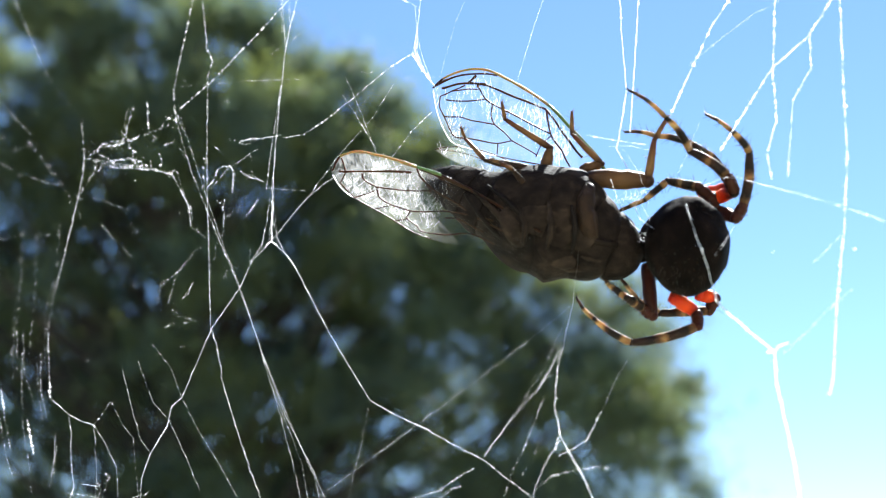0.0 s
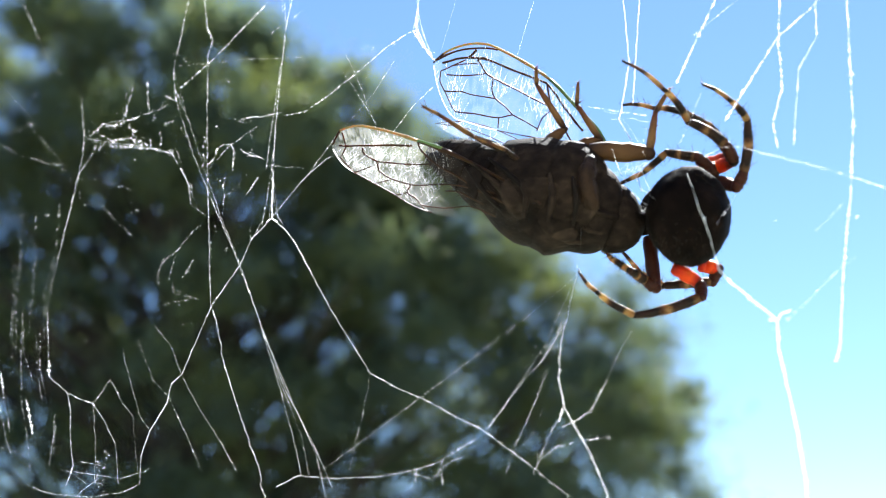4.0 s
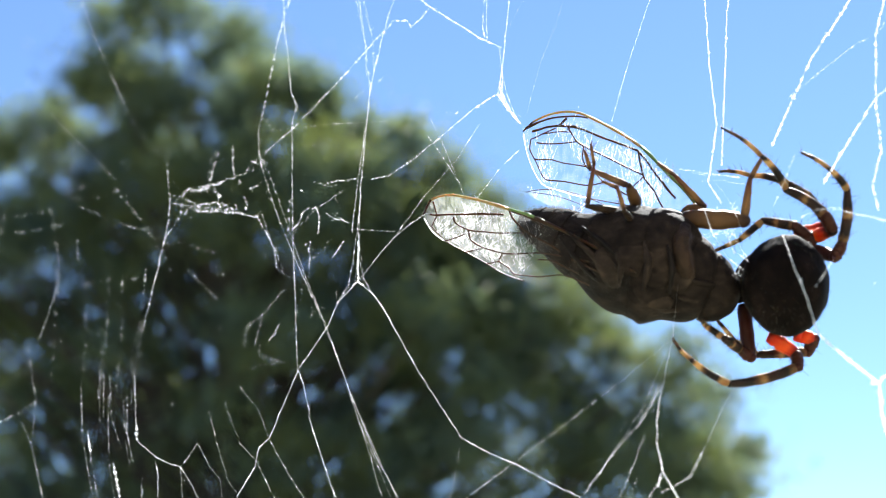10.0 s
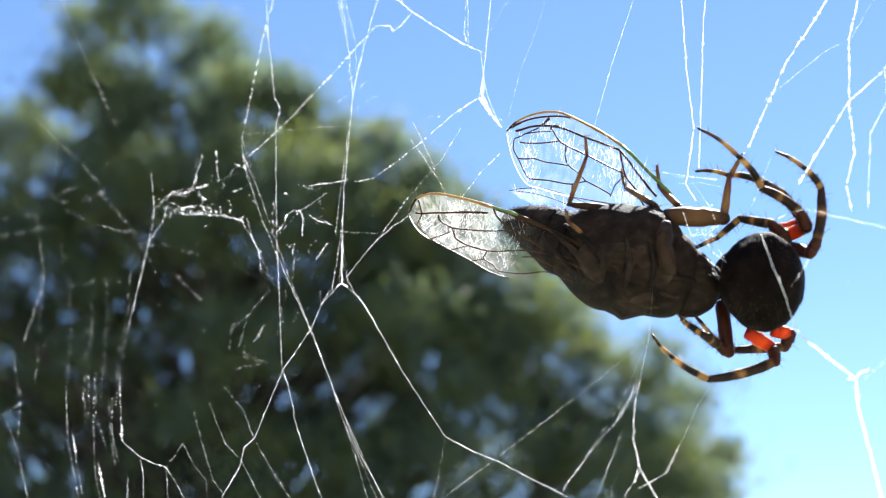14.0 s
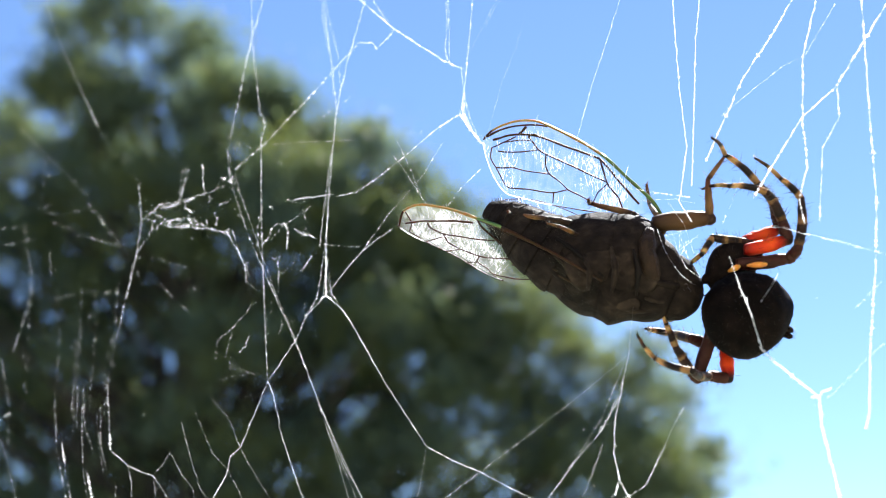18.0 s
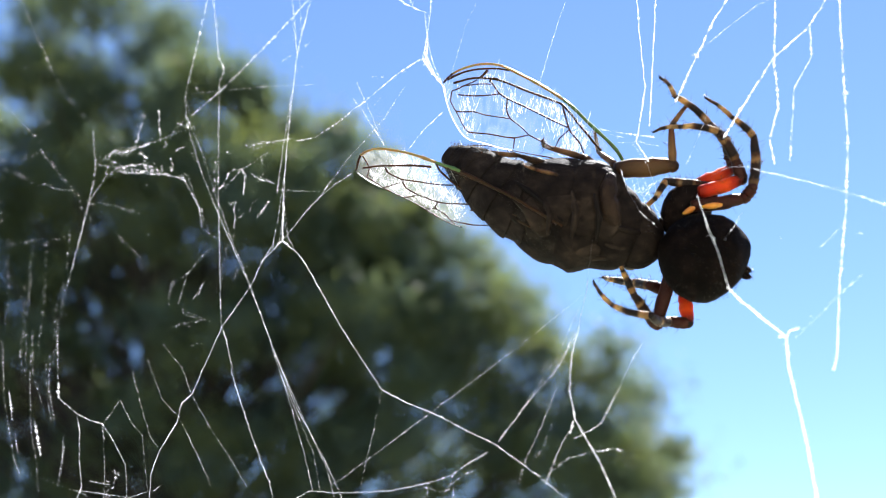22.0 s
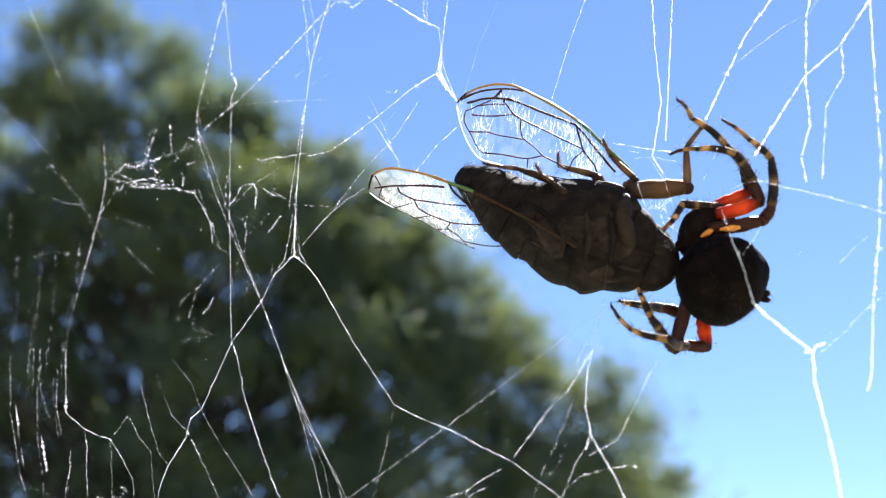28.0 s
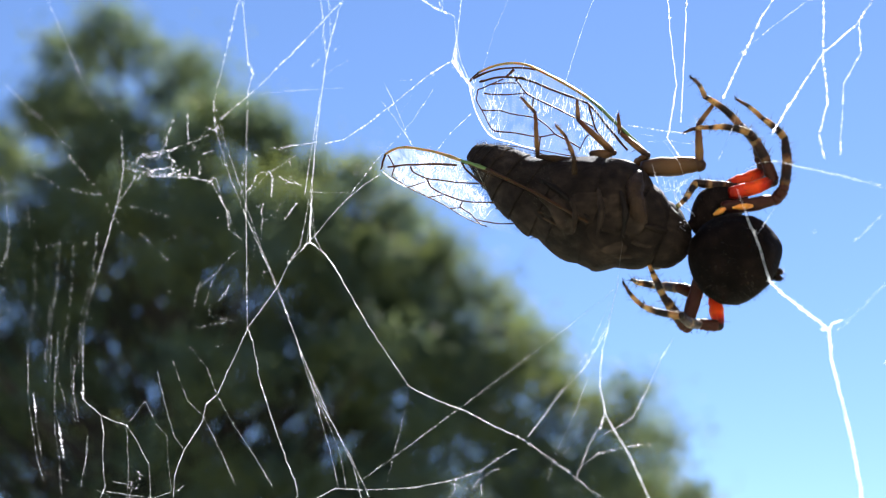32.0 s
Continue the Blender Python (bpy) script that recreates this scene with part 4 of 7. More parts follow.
    thread(((0.56, 24.40, 27.21), (1.49, 22.41, 25.28), (2.86, 20.05, 23.34), (4.02, 18.08, 21.75)), 0.14, 0.6)
    thread(((1.22, 23.93, 27.34), (2.86, 19.93, 23.14), (4.02, 18.08, 21.75)), 0.10, 0.3)
    tangle((0.56, 24.21, 26.90), (0.15, 0.2, 0.4), 5, 0.12, 0.3)
    thread(((1.13, 25.92, 31.20), (0.76, 25.00, 28.42), (1.49, 22.54, 25.48), (3.49, 18.99, 22.49)), 0.12, 0.4)
    thread(((1.23, 25.14, 29.39), (0.85, 24.15, 27.18), (2.04, 21.29, 24.22)), 0.16, 0.4)
    tangle((3.49, 19.05, 22.58), (0.15, 0.2, 0.3), 6, 0.12, 0.3)
    thread(((11.44, 25.42, 43.61), (9.95, 23.73, 38.58), (7.25, 21.65, 31.70), (4.93, 18.07, 22.94)), 0.03, 0.2, SILK_FAINT)
    thread(((4.87, 28.84, 43.34), (9.22, 29.71, 51.23)), 0.03, 0.2, SILK_FAINT)
    thread(((27.29, 16.43, 49.95), (23.68, 12.71, 39.26), (20.71, 9.87, 30.81), (17.76, 6.29, 21.21)), 0.05, 0.1, sway=SWAY_WING)
    thread(((31.61, 12.18, 48.92), (31.11, 5.66, 37.89), (30.79, -0.01, 28.45), (30.84, -5.68, 19.51), (29.03, -9.41, 11.18), (30.30, -12.18, 8.28)), 0.12, 0.1, sway=SWAY_TIP)
    thread(((35.76, 8.11, 47.94), (33.83, 3.08, 37.39), (32.82, -1.30, 29.09), (31.61, -6.37, 19.43), (30.85, -9.43, 13.56)), 0.11, 0.1, sway=SWAY_TIP)
    thread(((29.95, 0.69, 11.86), (32.90, -1.62, 11.88), (35.45, -3.41, 11.20)), 0.03, 0.5)
    thread(((28.94, 2.31, 13.22), (30.76, 0.55, 12.69)), 0.02, 0.5)
    thread(((30.10, -3.65, 3.42), (33.22, -4.53, 5.03), (34.87, -6.69, 0.97)), 0.03, 0.3)
    thread(((33.27, -4.27, 5.85), (34.23, -5.84, 2.58), (35.57, -7.27, 0.16)), 0.04, 0.2)
    thread(((30.13, -3.52, 3.83), (34.49, -4.26, 7.49)), 0.04, 0.2)
    # the near side, towards the lens
    thread(((52.68, -8.53, 43.91), (47.40, -9.81, 34.90), (43.10, -10.25, 28.50), (39.58, -11.90, 21.20), (37.23, -12.70, 16.04)), 0.120, 0.40, SILK_BEAD, glint=1.8, sway=SWAY_OUTER)
    thread(((39.77, -11.01, 22.87), (44.19, -12.20, 26.63), (47.91, -12.91, 29.64), (51.15, -13.84, 31.42), (55.59, -13.25, 38.89)), 0.048, 0.45, SILK_FAINT, sway=SWAY_OUTER)
    thread(((53.94, -10.94, 41.75), (50.77, -13.80, 31.04), (50.48, -15.14, 26.97), (49.98, -16.64, 22.17), (50.02, -19.18, 15.10)), 0.120, 0.50, SILK_BEAD, glint=1.8, sway=SWAY_OUTER)
    thread(((50.02, -19.18, 15.10), (48.63, -20.13, 10.55), (49.00, -21.49, 7.14)), 0.100, 0.50, SILK_BEAD, glint=1.8, sway=SWAY_OUTER)
    thread(((62.23, -16.44, 38.96), (57.49, -16.95, 31.25), (54.36, -17.26, 26.26), (49.98, -16.64, 22.17), (46.86, -16.94, 17.20), (42.94, -17.41, 10.70)), 0.100, 0.60, SILK_BEAD, glint=1.8, sway=SWAY_OUTER)
    thread(((54.76, -17.17, 27.03), (54.47, -18.86, 21.89), (52.11, -19.23, 17.72), (50.85, -22.22, 7.48)), 0.080, 0.40, SILK_BEAD, glint=1.8, sway=SWAY_OUTER)
    thread(((58.90, -13.59, 43.46), (58.55, -16.94, 33.53), (58.15, -20.75, 21.65), (57.90, -24.33, 10.30), (57.05, -26.72, 1.57), (55.60, -29.16, -8.32), (54.70, -31.47, -17.22), (54.20, -31.96, -19.59)), 0.110, 0.50, SILK_BEAD, glint=1.8, sway=SWAY_OUTER)
    thread(((43.39, -18.71, 7.62), (46.00, -20.22, 6.81), (51.75, -23.40, 5.24), (56.57, -26.04, 3.73), (63.21, -29.73, 1.21)), 0.062, 0.75, SILK_BEAD, glint=1.8)
    thread(((36.87, -15.58, 7.75), (38.28, -15.12, 10.84), (39.80, -14.44, 14.73)), 0.040, 0.40, SILK_FAINT)
    thread(((39.88, -17.59, 6.15), (42.00, -18.19, 7.26), (44.71, -19.40, 7.45)), 0.070, 0.40, SILK_BEAD, glint=1.8)
    thread(((55.72, -26.86, 0.14), (52.25, -26.53, -3.45)), 0.048, 0.40, SILK_FAINT)
    thread(((37.64, -22.71, 0.12), (39.00, -24.82, -4.22), (40.02, -26.95, -9.16)), 0.13, 0.1, sway=SWAY_ROPE)
    thread(((40.02, -26.95, -9.16), (43.55, -29.60, -12.51), (46.33, -31.52, -14.78)), 0.21, 0.1, sway=SWAY_ROPE)
    thread(((46.33, -31.52, -14.78), (46.29, -32.66, -18.46), (47.09, -34.42, -23.02), (47.89, -36.30, -28.11), (48.38, -38.00, -33.12), (48.68, -39.20, -36.81)), 0.20, 0.15, sway=SWAY_ROPE)
    thread(((46.33, -31.52, -14.78), (46.69, -31.45, -14.10), (47.86, -31.78, -13.58)), 0.12, sway=SWAY_ROPE)
    thread(((45.39, -31.13, -14.82), (46.33, -31.52, -14.78), (46.32, -32.26, -17.13)), 0.16, sway=SWAY_ROPE)
    thread(((36.89, -21.27, 3.25), (38.20, -23.67, -1.93), (39.25, -25.19, -4.96)), 0.08, 0.3, sway=SWAY_ROPE)
    thread(((42.50, -24.59, 1.11), (41.38, -24.75, -0.84), (40.05, -24.82, -2.80)), 0.035, 0.8)
    for line in (((30.28, -1.87, 7.98), (31.99, -3.94, 5.09), (30.69, -4.48, 1.81)), ((31.77, -2.83, 7.98), (32.70, -4.69, 3.87), (34.66, -5.02, 5.51)), ((29.26, -3.11, 3.84), (33.09, -4.73, 4.28), (35.46, -5.11, 6.33)), ((34.10, -3.62, 8.80), (32.78, -4.16, 5.51), (33.39, -5.43, 2.66)), ((30.53, -2.89, 6.16), (32.61, -3.68, 6.65), (34.42, -4.11, 7.81))):
        thread(line, 0.032, 0.8, wobble=0.25)
    tangle((47.78, -24.16, -2.28), (0.08, 0.08, 0.08), 2, 0.15, 0.25)
    tangle((57.11, -27.97, -1.43), (0.06, 0.08, 0.2), 3, 0.15, 0.25)
    tangle((50.57, -28.75, -12.50), (0.08, 0.08, 0.08), 2, 0.15, 0.25)
    thread(((47.32, -31.93, -14.79), (49.63, -32.22, -12.61), (52.38, -32.38, -9.48), (55.34, -32.76, -6.76)), 0.02, 0.5, glint=4.0, sway=SWAY_ROPE)
    # under the head
    thread(((23.51, -15.27, -9.12), (23.24, -15.63, -10.48), (22.18, -16.81, -15.11), (21.24, -17.69, -18.81), (20.78, -19.14, -23.53)), 0.07, 0.4, sway=SWAY_UNDER)
    thread(((20.78, -19.14, -23.53), (21.48, -20.82, -27.37), (22.99, -22.43, -30.04), (24.28, -23.73, -32.13), (26.44, -26.38, -37.19), (27.30, -27.81, -40.42)), 0.10, 0.15, sway=SWAY_UNDER)
    thread(((24.36, -13.45, -3.02), (23.76, -14.56, -6.85), (23.32, -15.59, -10.24)), 0.03, 0.1, sway=SWAY_UNDER)
    thread(((23.09, -15.56, -10.48), (16.67, -14.51, -16.10), (9.03, -13.12, -22.44), (2.04, -11.64, -28.12), (-6.68, -8.90, -35.31), (-11.55, -7.31, -39.23)), 0.03, 0.2, sway=SWAY_UNDER)
    thread(((22.92, -15.68, -11.01), (19.51, -16.90, -18.90), (15.68, -17.24, -24.94), (11.50, -17.42, -30.97)), 0.03, 0.5, SILK_FAINT, sway=SWAY_UNDER)
    thread(((21.93, -16.95, -15.85), (19.44, -17.52, -20.73), (16.43, -17.32, -24.16), (13.40, -17.37, -28.32), (11.50, -17.42, -30.97)), 0.045, 0.6, sway=SWAY_UNDER)
    thread(((22.46, -16.40, -13.62), (20.63, -17.15, -18.12), (18.31, -17.52, -22.24)), 0.03, 0.6, SILK_FAINT, sway=SWAY_UNDER)
    thread(((19.38, -18.14, -22.53), (17.80, -18.95, -26.93), (15.10, -19.80, -32.92), (13.93, -20.46, -36.35)), 0.03, 0.2, sway=SWAY_UNDER)
    thread(((21.08, -17.87, -19.55), (19.09, -17.23, -20.38)), 0.03, 0.3, sway=SWAY_UNDER)
    thread(((30.18, -21.19, -16.93), (28.82, -21.34, -19.13), (27.51, -21.73, -22.04), (24.83, -22.38, -27.46), (23.76, -22.16, -28.24), (21.25, -21.56, -29.82)), 0.06, 0.2, sway=SWAY_UNDER)
    thread(((21.47, -20.93, -27.72), (19.82, -21.07, -30.29), (18.29, -21.61, -33.89), (17.52, -21.99, -36.01)), 0.05, 0.6, sway=SWAY_UNDER)
    thread(((21.20, -20.74, -27.52), (20.79, -21.12, -29.16)), 0.1, 0.3, sway=SWAY_UNDER)
    thread(((18.28, -21.72, -34.23), (20.46, -22.06, -32.32), (23.28, -23.02, -31.40), (26.75, -24.30, -30.56)), 0.04, 0.5, sway=SWAY_UNDER)
    # loose ends, the lower edge and the threads round the head
    thread(((-55.67, 22.00, -46.24), (-51.21, 19.75, -46.29), (-45.75, 17.50, -46.49), (-41.15, 15.25, -44.72), (-39.87, 13.00, -43.58)), 0.045, 0.6, fray=0.5)
    thread(((-55.67, 22.00, -46.24), (-53.77, 21.00, -46.75), (-51.68, 20.00, -47.99)), 0.04, 0.5)
    thread(((-53.06, 22.00, -44.71), (-51.30, 21.50, -44.96), (-49.54, 21.00, -45.11), (-50.02, 20.50, -46.68), (-50.14, 20.00, -47.96)), 0.04, 0.8, fray=0.4)
    thread(((-72.18, 40.50, -32.14), (-71.18, 39.26, -36.98), (-70.23, 38.02, -39.78), (-69.29, 36.78, -42.86)), 0.03, 1.0, SILK_FAINT, glint=2.0)
    # thick short piece standing in for a glint
    thread(((-72.17, 40.50, -32.54), (-71.30, 39.26, -35.78)), 0.17, 0.5)
    thread(((-67.33, 39.26, -36.89), (-66.54, 38.02, -38.72), (-65.27, 36.78, -43.66)), 0.028, 1.0, SILK_FAINT, glint=2.0)
    # another glint built as a thickened stretch
    thread(((-67.11, 39.26, -37.79), (-65.38, 37.09, -43.12)), 0.16, 0.6)
    thread(((-68.31, 40.50, -21.53), (-67.47, 38.64, -29.07), (-65.03, 36.78, -34.59)), 0.02, 0.7, SILK_FAINT, glint=3.0)
    thread(((-64.78, 39.26, -25.67), (-64.47, 38.02, -31.73), (-63.02, 36.78, -36.71)), 0.025, 0.8, SILK_FAINT, glint=3.0)
    thread(((-69.74, 41.74, -22.13), (-69.37, 40.50, -29.57)), 0.02, 0.7, SILK_FAINT, glint=3.0)
    thread(((-60.27, 33.06, -40.88), (-60.39, 31.82, -45.72)), 0.02, 0.8, glint=2.5)
    thread(((1.35, -13.86, -37.99), (3.67, -14.28, -38.64), (5.57, -14.68, -37.92), (5.59, -15.10, -39.39)), 0.03, 0.9, fray=0.5, glint=2.0)
    thread(((5.16, -15.10, -37.48), (6.64, -15.41, -36.09), (8.14, -15.72, -35.40)), 0.03, 0.9, fray=0.5)
    thread(((-11.34, 28.10, 20.62), (-9.25, 24.00, 17.78), (-5.08, 18.00, 11.19)), 0.03, 0.4)
    thread(((-55.39, 22.00, -46.60), (-61.31, 26.86, -45.70), (-69.02, 30.58, -44.16)), 0.012, 0.5, SILK_FAINT)
    thread(((-2.05, 31.20, 50.24), (-1.88, 30.38, 44.06), (-2.10, 29.54, 38.94), (-1.71, 28.72, 37.43)), 0.03, 1.2, glint=2.2)
    thread(((6.69, 26.86, 47.48), (4.69, 26.55, 43.48), (2.19, 26.24, 38.50)), 0.02, 0.8, SILK_FAINT, glint=2.5)
    thread(((-25.43, 45.46, 52.84), (-24.92, 42.98, 46.04), (-22.97, 40.50, 38.33), (-22.50, 38.02, 31.81)), 0.03, 0.4)
    thread(((-25.02, 44.22, 46.23), (-21.48, 41.74, 40.58)), 0.015, 0.4, SILK_FAINT)
    thread(((-17.03, 47.94, 53.29), (-14.74, 44.22, 49.41), (-11.98, 40.50, 44.81)), 0.05, 0.4)
    thread(((25.38, -8.00, 13.11), (29.30, -9.50, 12.37), (33.16, -11.00, 11.81)), 0.02, 1.6, glint=3.0)
    thread(((28.03, -13.24, 7.06), (29.17, -13.44, 3.96), (31.07, -13.66, 0.86), (32.97, -13.86, -0.69)), 0.055, 1.0, fray=1.0)
    thread(((31.24, -12.62, 3.59), (32.36, -12.93, 1.64), (34.25, -13.24, 0.09)), 0.055, 1.0, fray=0.8)
    thread(((34.20, -5.00, 5.36), (32.72, -6.50, 3.30), (33.25, -8.00, 1.28)), 0.05, 0.9)
    thread(((30.45, -8.00, 11.27), (32.67, -9.00, 8.03), (34.07, -10.00, 3.64)), 0.03, 0.7)
    tangle((-48.95, 21.00, -43.26), (0.5, 0.3, 0.6), 9, 0.12, 0.35)
    tangle((-49.54, 21.00, -45.02), (0.5, 0.3, 0.3), 7, 0.12, 0.35)
    tangle((33.28, -10.00, -1.11), (0.35, 0.3, 0.35), 8, 0.12, 0.35)
    # hair-thin broken threads, known by their glints
    for line in (((-63.82, 47.87, -3.10), (-63.35, 43.56, -12.26), (-63.67, 38.23, -25.00)), ((-71.92, 52.17, -4.22), (-70.52, 45.85, -16.53), (-70.32, 41.85, -25.41)), ((-77.45, 55.47, -4.28), (-75.14, 48.93, -15.71), (-74.83, 44.77, -24.71)), ((-68.71, 50.27, -4.19), (-67.32, 44.48, -15.40), (-67.11, 39.69, -26.18)), ((-71.90, 47.98, -13.55), (-70.53, 41.54, -26.40)),
                 ((-63.46, 41.03, -18.21), (-63.29, 37.62, -25.94)), ((-84.20, 60.04, -3.28), (-82.35, 53.09, -15.99), (-81.50, 47.61, -27.10)), ((-63.18, 49.35, 1.09), (-57.15, 46.27, 2.12), (-49.19, 40.75, 0.06)), ((-84.18, 66.58, 10.72), (-77.15, 62.13, 10.55), (-72.00, 59.68, 12.09)), ((-78.13, 54.90, -6.43), (-70.51, 51.00, -4.94), (-63.59, 47.05, -4.64)),
                 ((-42.57, 30.51, -15.41), (-42.11, 31.64, -12.09), (-39.03, 30.77, -10.11), (-35.31, 30.54, -5.73)), ((-35.72, 28.43, -11.43), (-37.61, 28.28, -14.29)), ((-39.34, 28.81, -15.29), (-39.50, 28.13, -17.16), (-34.91, 25.38, -17.88)), ((-41.47, 28.40, -19.10), (-36.46, 26.10, -18.13)), ((-37.70, 25.17, -22.11), (-35.06, 23.47, -21.47)),
                 ((-31.81, 29.84, -2.82), (-32.91, 27.71, -9.48), (-33.69, 26.61, -13.23)), ((-31.23, 26.07, -11.30), (-29.81, 26.07, -9.40), (-27.81, 25.41, -8.42)), ((-34.48, 40.66, 19.31), (-31.74, 39.26, 19.70)), ((-27.73, 31.81, 7.38), (-25.56, 30.09, 6.08)), ((-31.29, 36.14, 12.98), (-27.99, 33.84, 11.87), (-25.94, 33.08, 12.81)),
                 ((-40.48, 45.89, 23.36), (-41.39, 46.94, 24.51), (-43.57, 48.52, 25.19)), ((-41.18, 44.10, 18.36), (-43.37, 44.82, 17.07), (-45.46, 44.90, 14.50)), ((-38.10, 35.33, 2.05), (-36.07, 32.15, -2.86)), ((-32.14, 32.02, 2.03), (-29.38, 29.70, 0.08), (-27.46, 29.85, 2.97)), ((-27.40, 33.08, 10.86), (-26.18, 31.16, 7.85), (-27.63, 31.16, 5.91)),
                 ((-21.53, 37.92, 30.11), (-18.44, 36.98, 31.97)), ((-22.40, 36.64, 25.96), (-17.28, 34.95, 28.73)), ((-24.64, 38.88, 28.22), (-22.55, 38.08, 29.12)), ((-8.07, 28.03, 24.22), (-6.12, 27.09, 24.50)), ((-4.66, 26.03, 23.81), (-1.80, 25.16, 25.42)), ((-6.07, 25.82, 21.42), (-7.95, 25.48, 18.07)),
                 ((-48.97, 39.76, -1.96), (-47.61, 38.14, -3.95)), ((-54.71, 42.60, -3.01), (-48.32, 36.85, -7.91)), ((-84.57, 64.41, 5.61), (-88.64, 66.43, 4.52), (-97.25, 71.35, 3.45)), ((-73.44, 60.84, 12.70), (-64.27, 51.44, 4.28), (-58.30, 44.66, -3.04)), ((-81.01, 63.76, 8.94), (-73.65, 57.88, 6.01), (-64.91, 51.81, 4.28)),
                 ((15.06, -20.35, -34.52), (16.93, -20.30, -31.92), (18.47, -19.74, -28.30)), ((16.43, -17.32, -24.16), (15.30, -17.20, -25.32)), ((18.03, -16.48, -19.71), (16.48, -16.82, -22.71)), ((19.88, -17.07, -18.88), (18.70, -17.31, -21.13)), ((22.93, -22.87, -31.42), (24.69, -23.43, -30.73), (27.43, -24.67, -30.78))):
        thread(line, 0.009, 0.4, SILK_FAINT, wobble=0.4, glint=3.4)


build_web()


# ---- jointed legs ----
def limb_poses(poses, bend=1.0, deep_root=False):
    """Polylines over time, in millimetres, to joints with constant lengths: where a piece looks shorter it leans away or towards.
    With deep_root the first piece then starts deeper, behind the body, and its knee stays."""
    lines = [(t, [Vector(p) for p in pts]) for t, pts in poses]
    count = len(lines[0][1]) - 1
    lengths = [sorted((pts[i + 1] - pts[i]).length for _, pts in lines)[int(0.75 * (len(lines) - 1) + 0.5)] for i in range(count)]
    out = []
    for t, pts in lines:
        joints, lean = [pts[0].copy()], 0.0
        for i in range(count):
            d = pts[i + 1] - pts[i]
            gap = math.sqrt(max(0.0, lengths[i] ** 2 - d.length ** 2))
            if i == 0 and deep_root:
                d.y -= gap
                joints = [pts[1] - d.normalized() * lengths[0], pts[1].copy()]
                continue
            sign = -bend if lean * bend >= 0 else bend
            d.y += sign * gap
            d = d.normalized() * lengths[i]
            lean += sign * gap
            joints.append(joints[-1] + d)
        out.append((t, joints))
    return lengths, between(out, lengths)


def between(rows, lengths):
    """Adds moments half-way where a piece turns far from one row to the next."""
    done = False
    while not done:
        done, more = True, [rows[0]]
        for (t0, a), (t1, b) in zip(rows, rows[1:]):
            wide = max((a[i + 1] - a[i]).angle(b[i + 1] - b[i]) for i in range(len(lengths)))
            if wide > radians(40) and t1 - t0 > 0.13:
                joints = [a[0].lerp(b[0], 0.5)]
                for i, n in enumerate(lengths):
                    d = ((a[i + 1] - a[i]).normalized() + (b[i + 1] - b[i]).normalized())
                    joints.append(joints[-1] + (d if d.length > 0.2 else Vector((0, -1, 0.3))).normalized() * n)
                more.append(((t0 + t1) / 2, joints))
                done = False
            more.append((t1, b))
        rows = more
    return rows


def bone_pose(a, b):
    """The pose of a part that lies along its own x from a to b."""
    x = (b - a).normalized()
    y = Vector((0, 1, 0)) if abs(x.y) < 0.9 else Vector((0, 0, 1))
    z = x.cross(y).normalized()
    y = z.cross(x)
    m = Matrix((x, y, z)).transposed().to_4x4()
    m.translation = a
    return m


def segment(bm, length, r0, r1, rng, swell=0.15, hairs=0, hair_mm=0.8, flat=1.0, bow=0.0):
    """A tapered leg piece along x, in metres, with bristles."""
    n = 9
    pts = [Vector((length * i / n, 0, 0)) for i in range(n + 1)]
    rr = [(r0 + (r1 - r0) * i / n) * (1 + swell * math.sin(math.pi * i / n)) * (0.82 if i in (0, n) else 1.0) for i in range(n + 1)]
    k = rng.uniform(0, 50)
    rr = [r * (1 + 0.14 * noise.noise(Vector((k + i * 0.8, 0, 0)))) for i, r in enumerate(rr)]
    pts = [p + Vector((0, noise.noise(Vector((k, i * 0.5, 0))), noise.noise(Vector((k, 0, i * 0.5))))) * r0 * 0.16 + Vector((0, 0, bow * length * math.sin(math.pi * i / n))) if 0 < i < n else p for i, p in enumerate(pts)]
    tube(bm, pts, rr, 9, flat=flat)
    for _ in range(hairs):
        x = rng.uniform(0.05, 0.98)
        a = rng.uniform(0, 2 * math.pi)
        r = r0 + (r1 - r0) * x
        out = Vector((0, math.cos(a), math.sin(a)))
        hair(bm, Vector((x * length, 0, bow * length * math.sin(math.pi * x))) + out * r * 0.9, (out + Vector((rng.uniform(0.2, 0.8), 0, 0))).normalized(), hair_mm * MM * rng.choice((0.5, 0.7, 0.9, 1.2, 1.9)), 0.04 * MM, 1)


MOVES = []


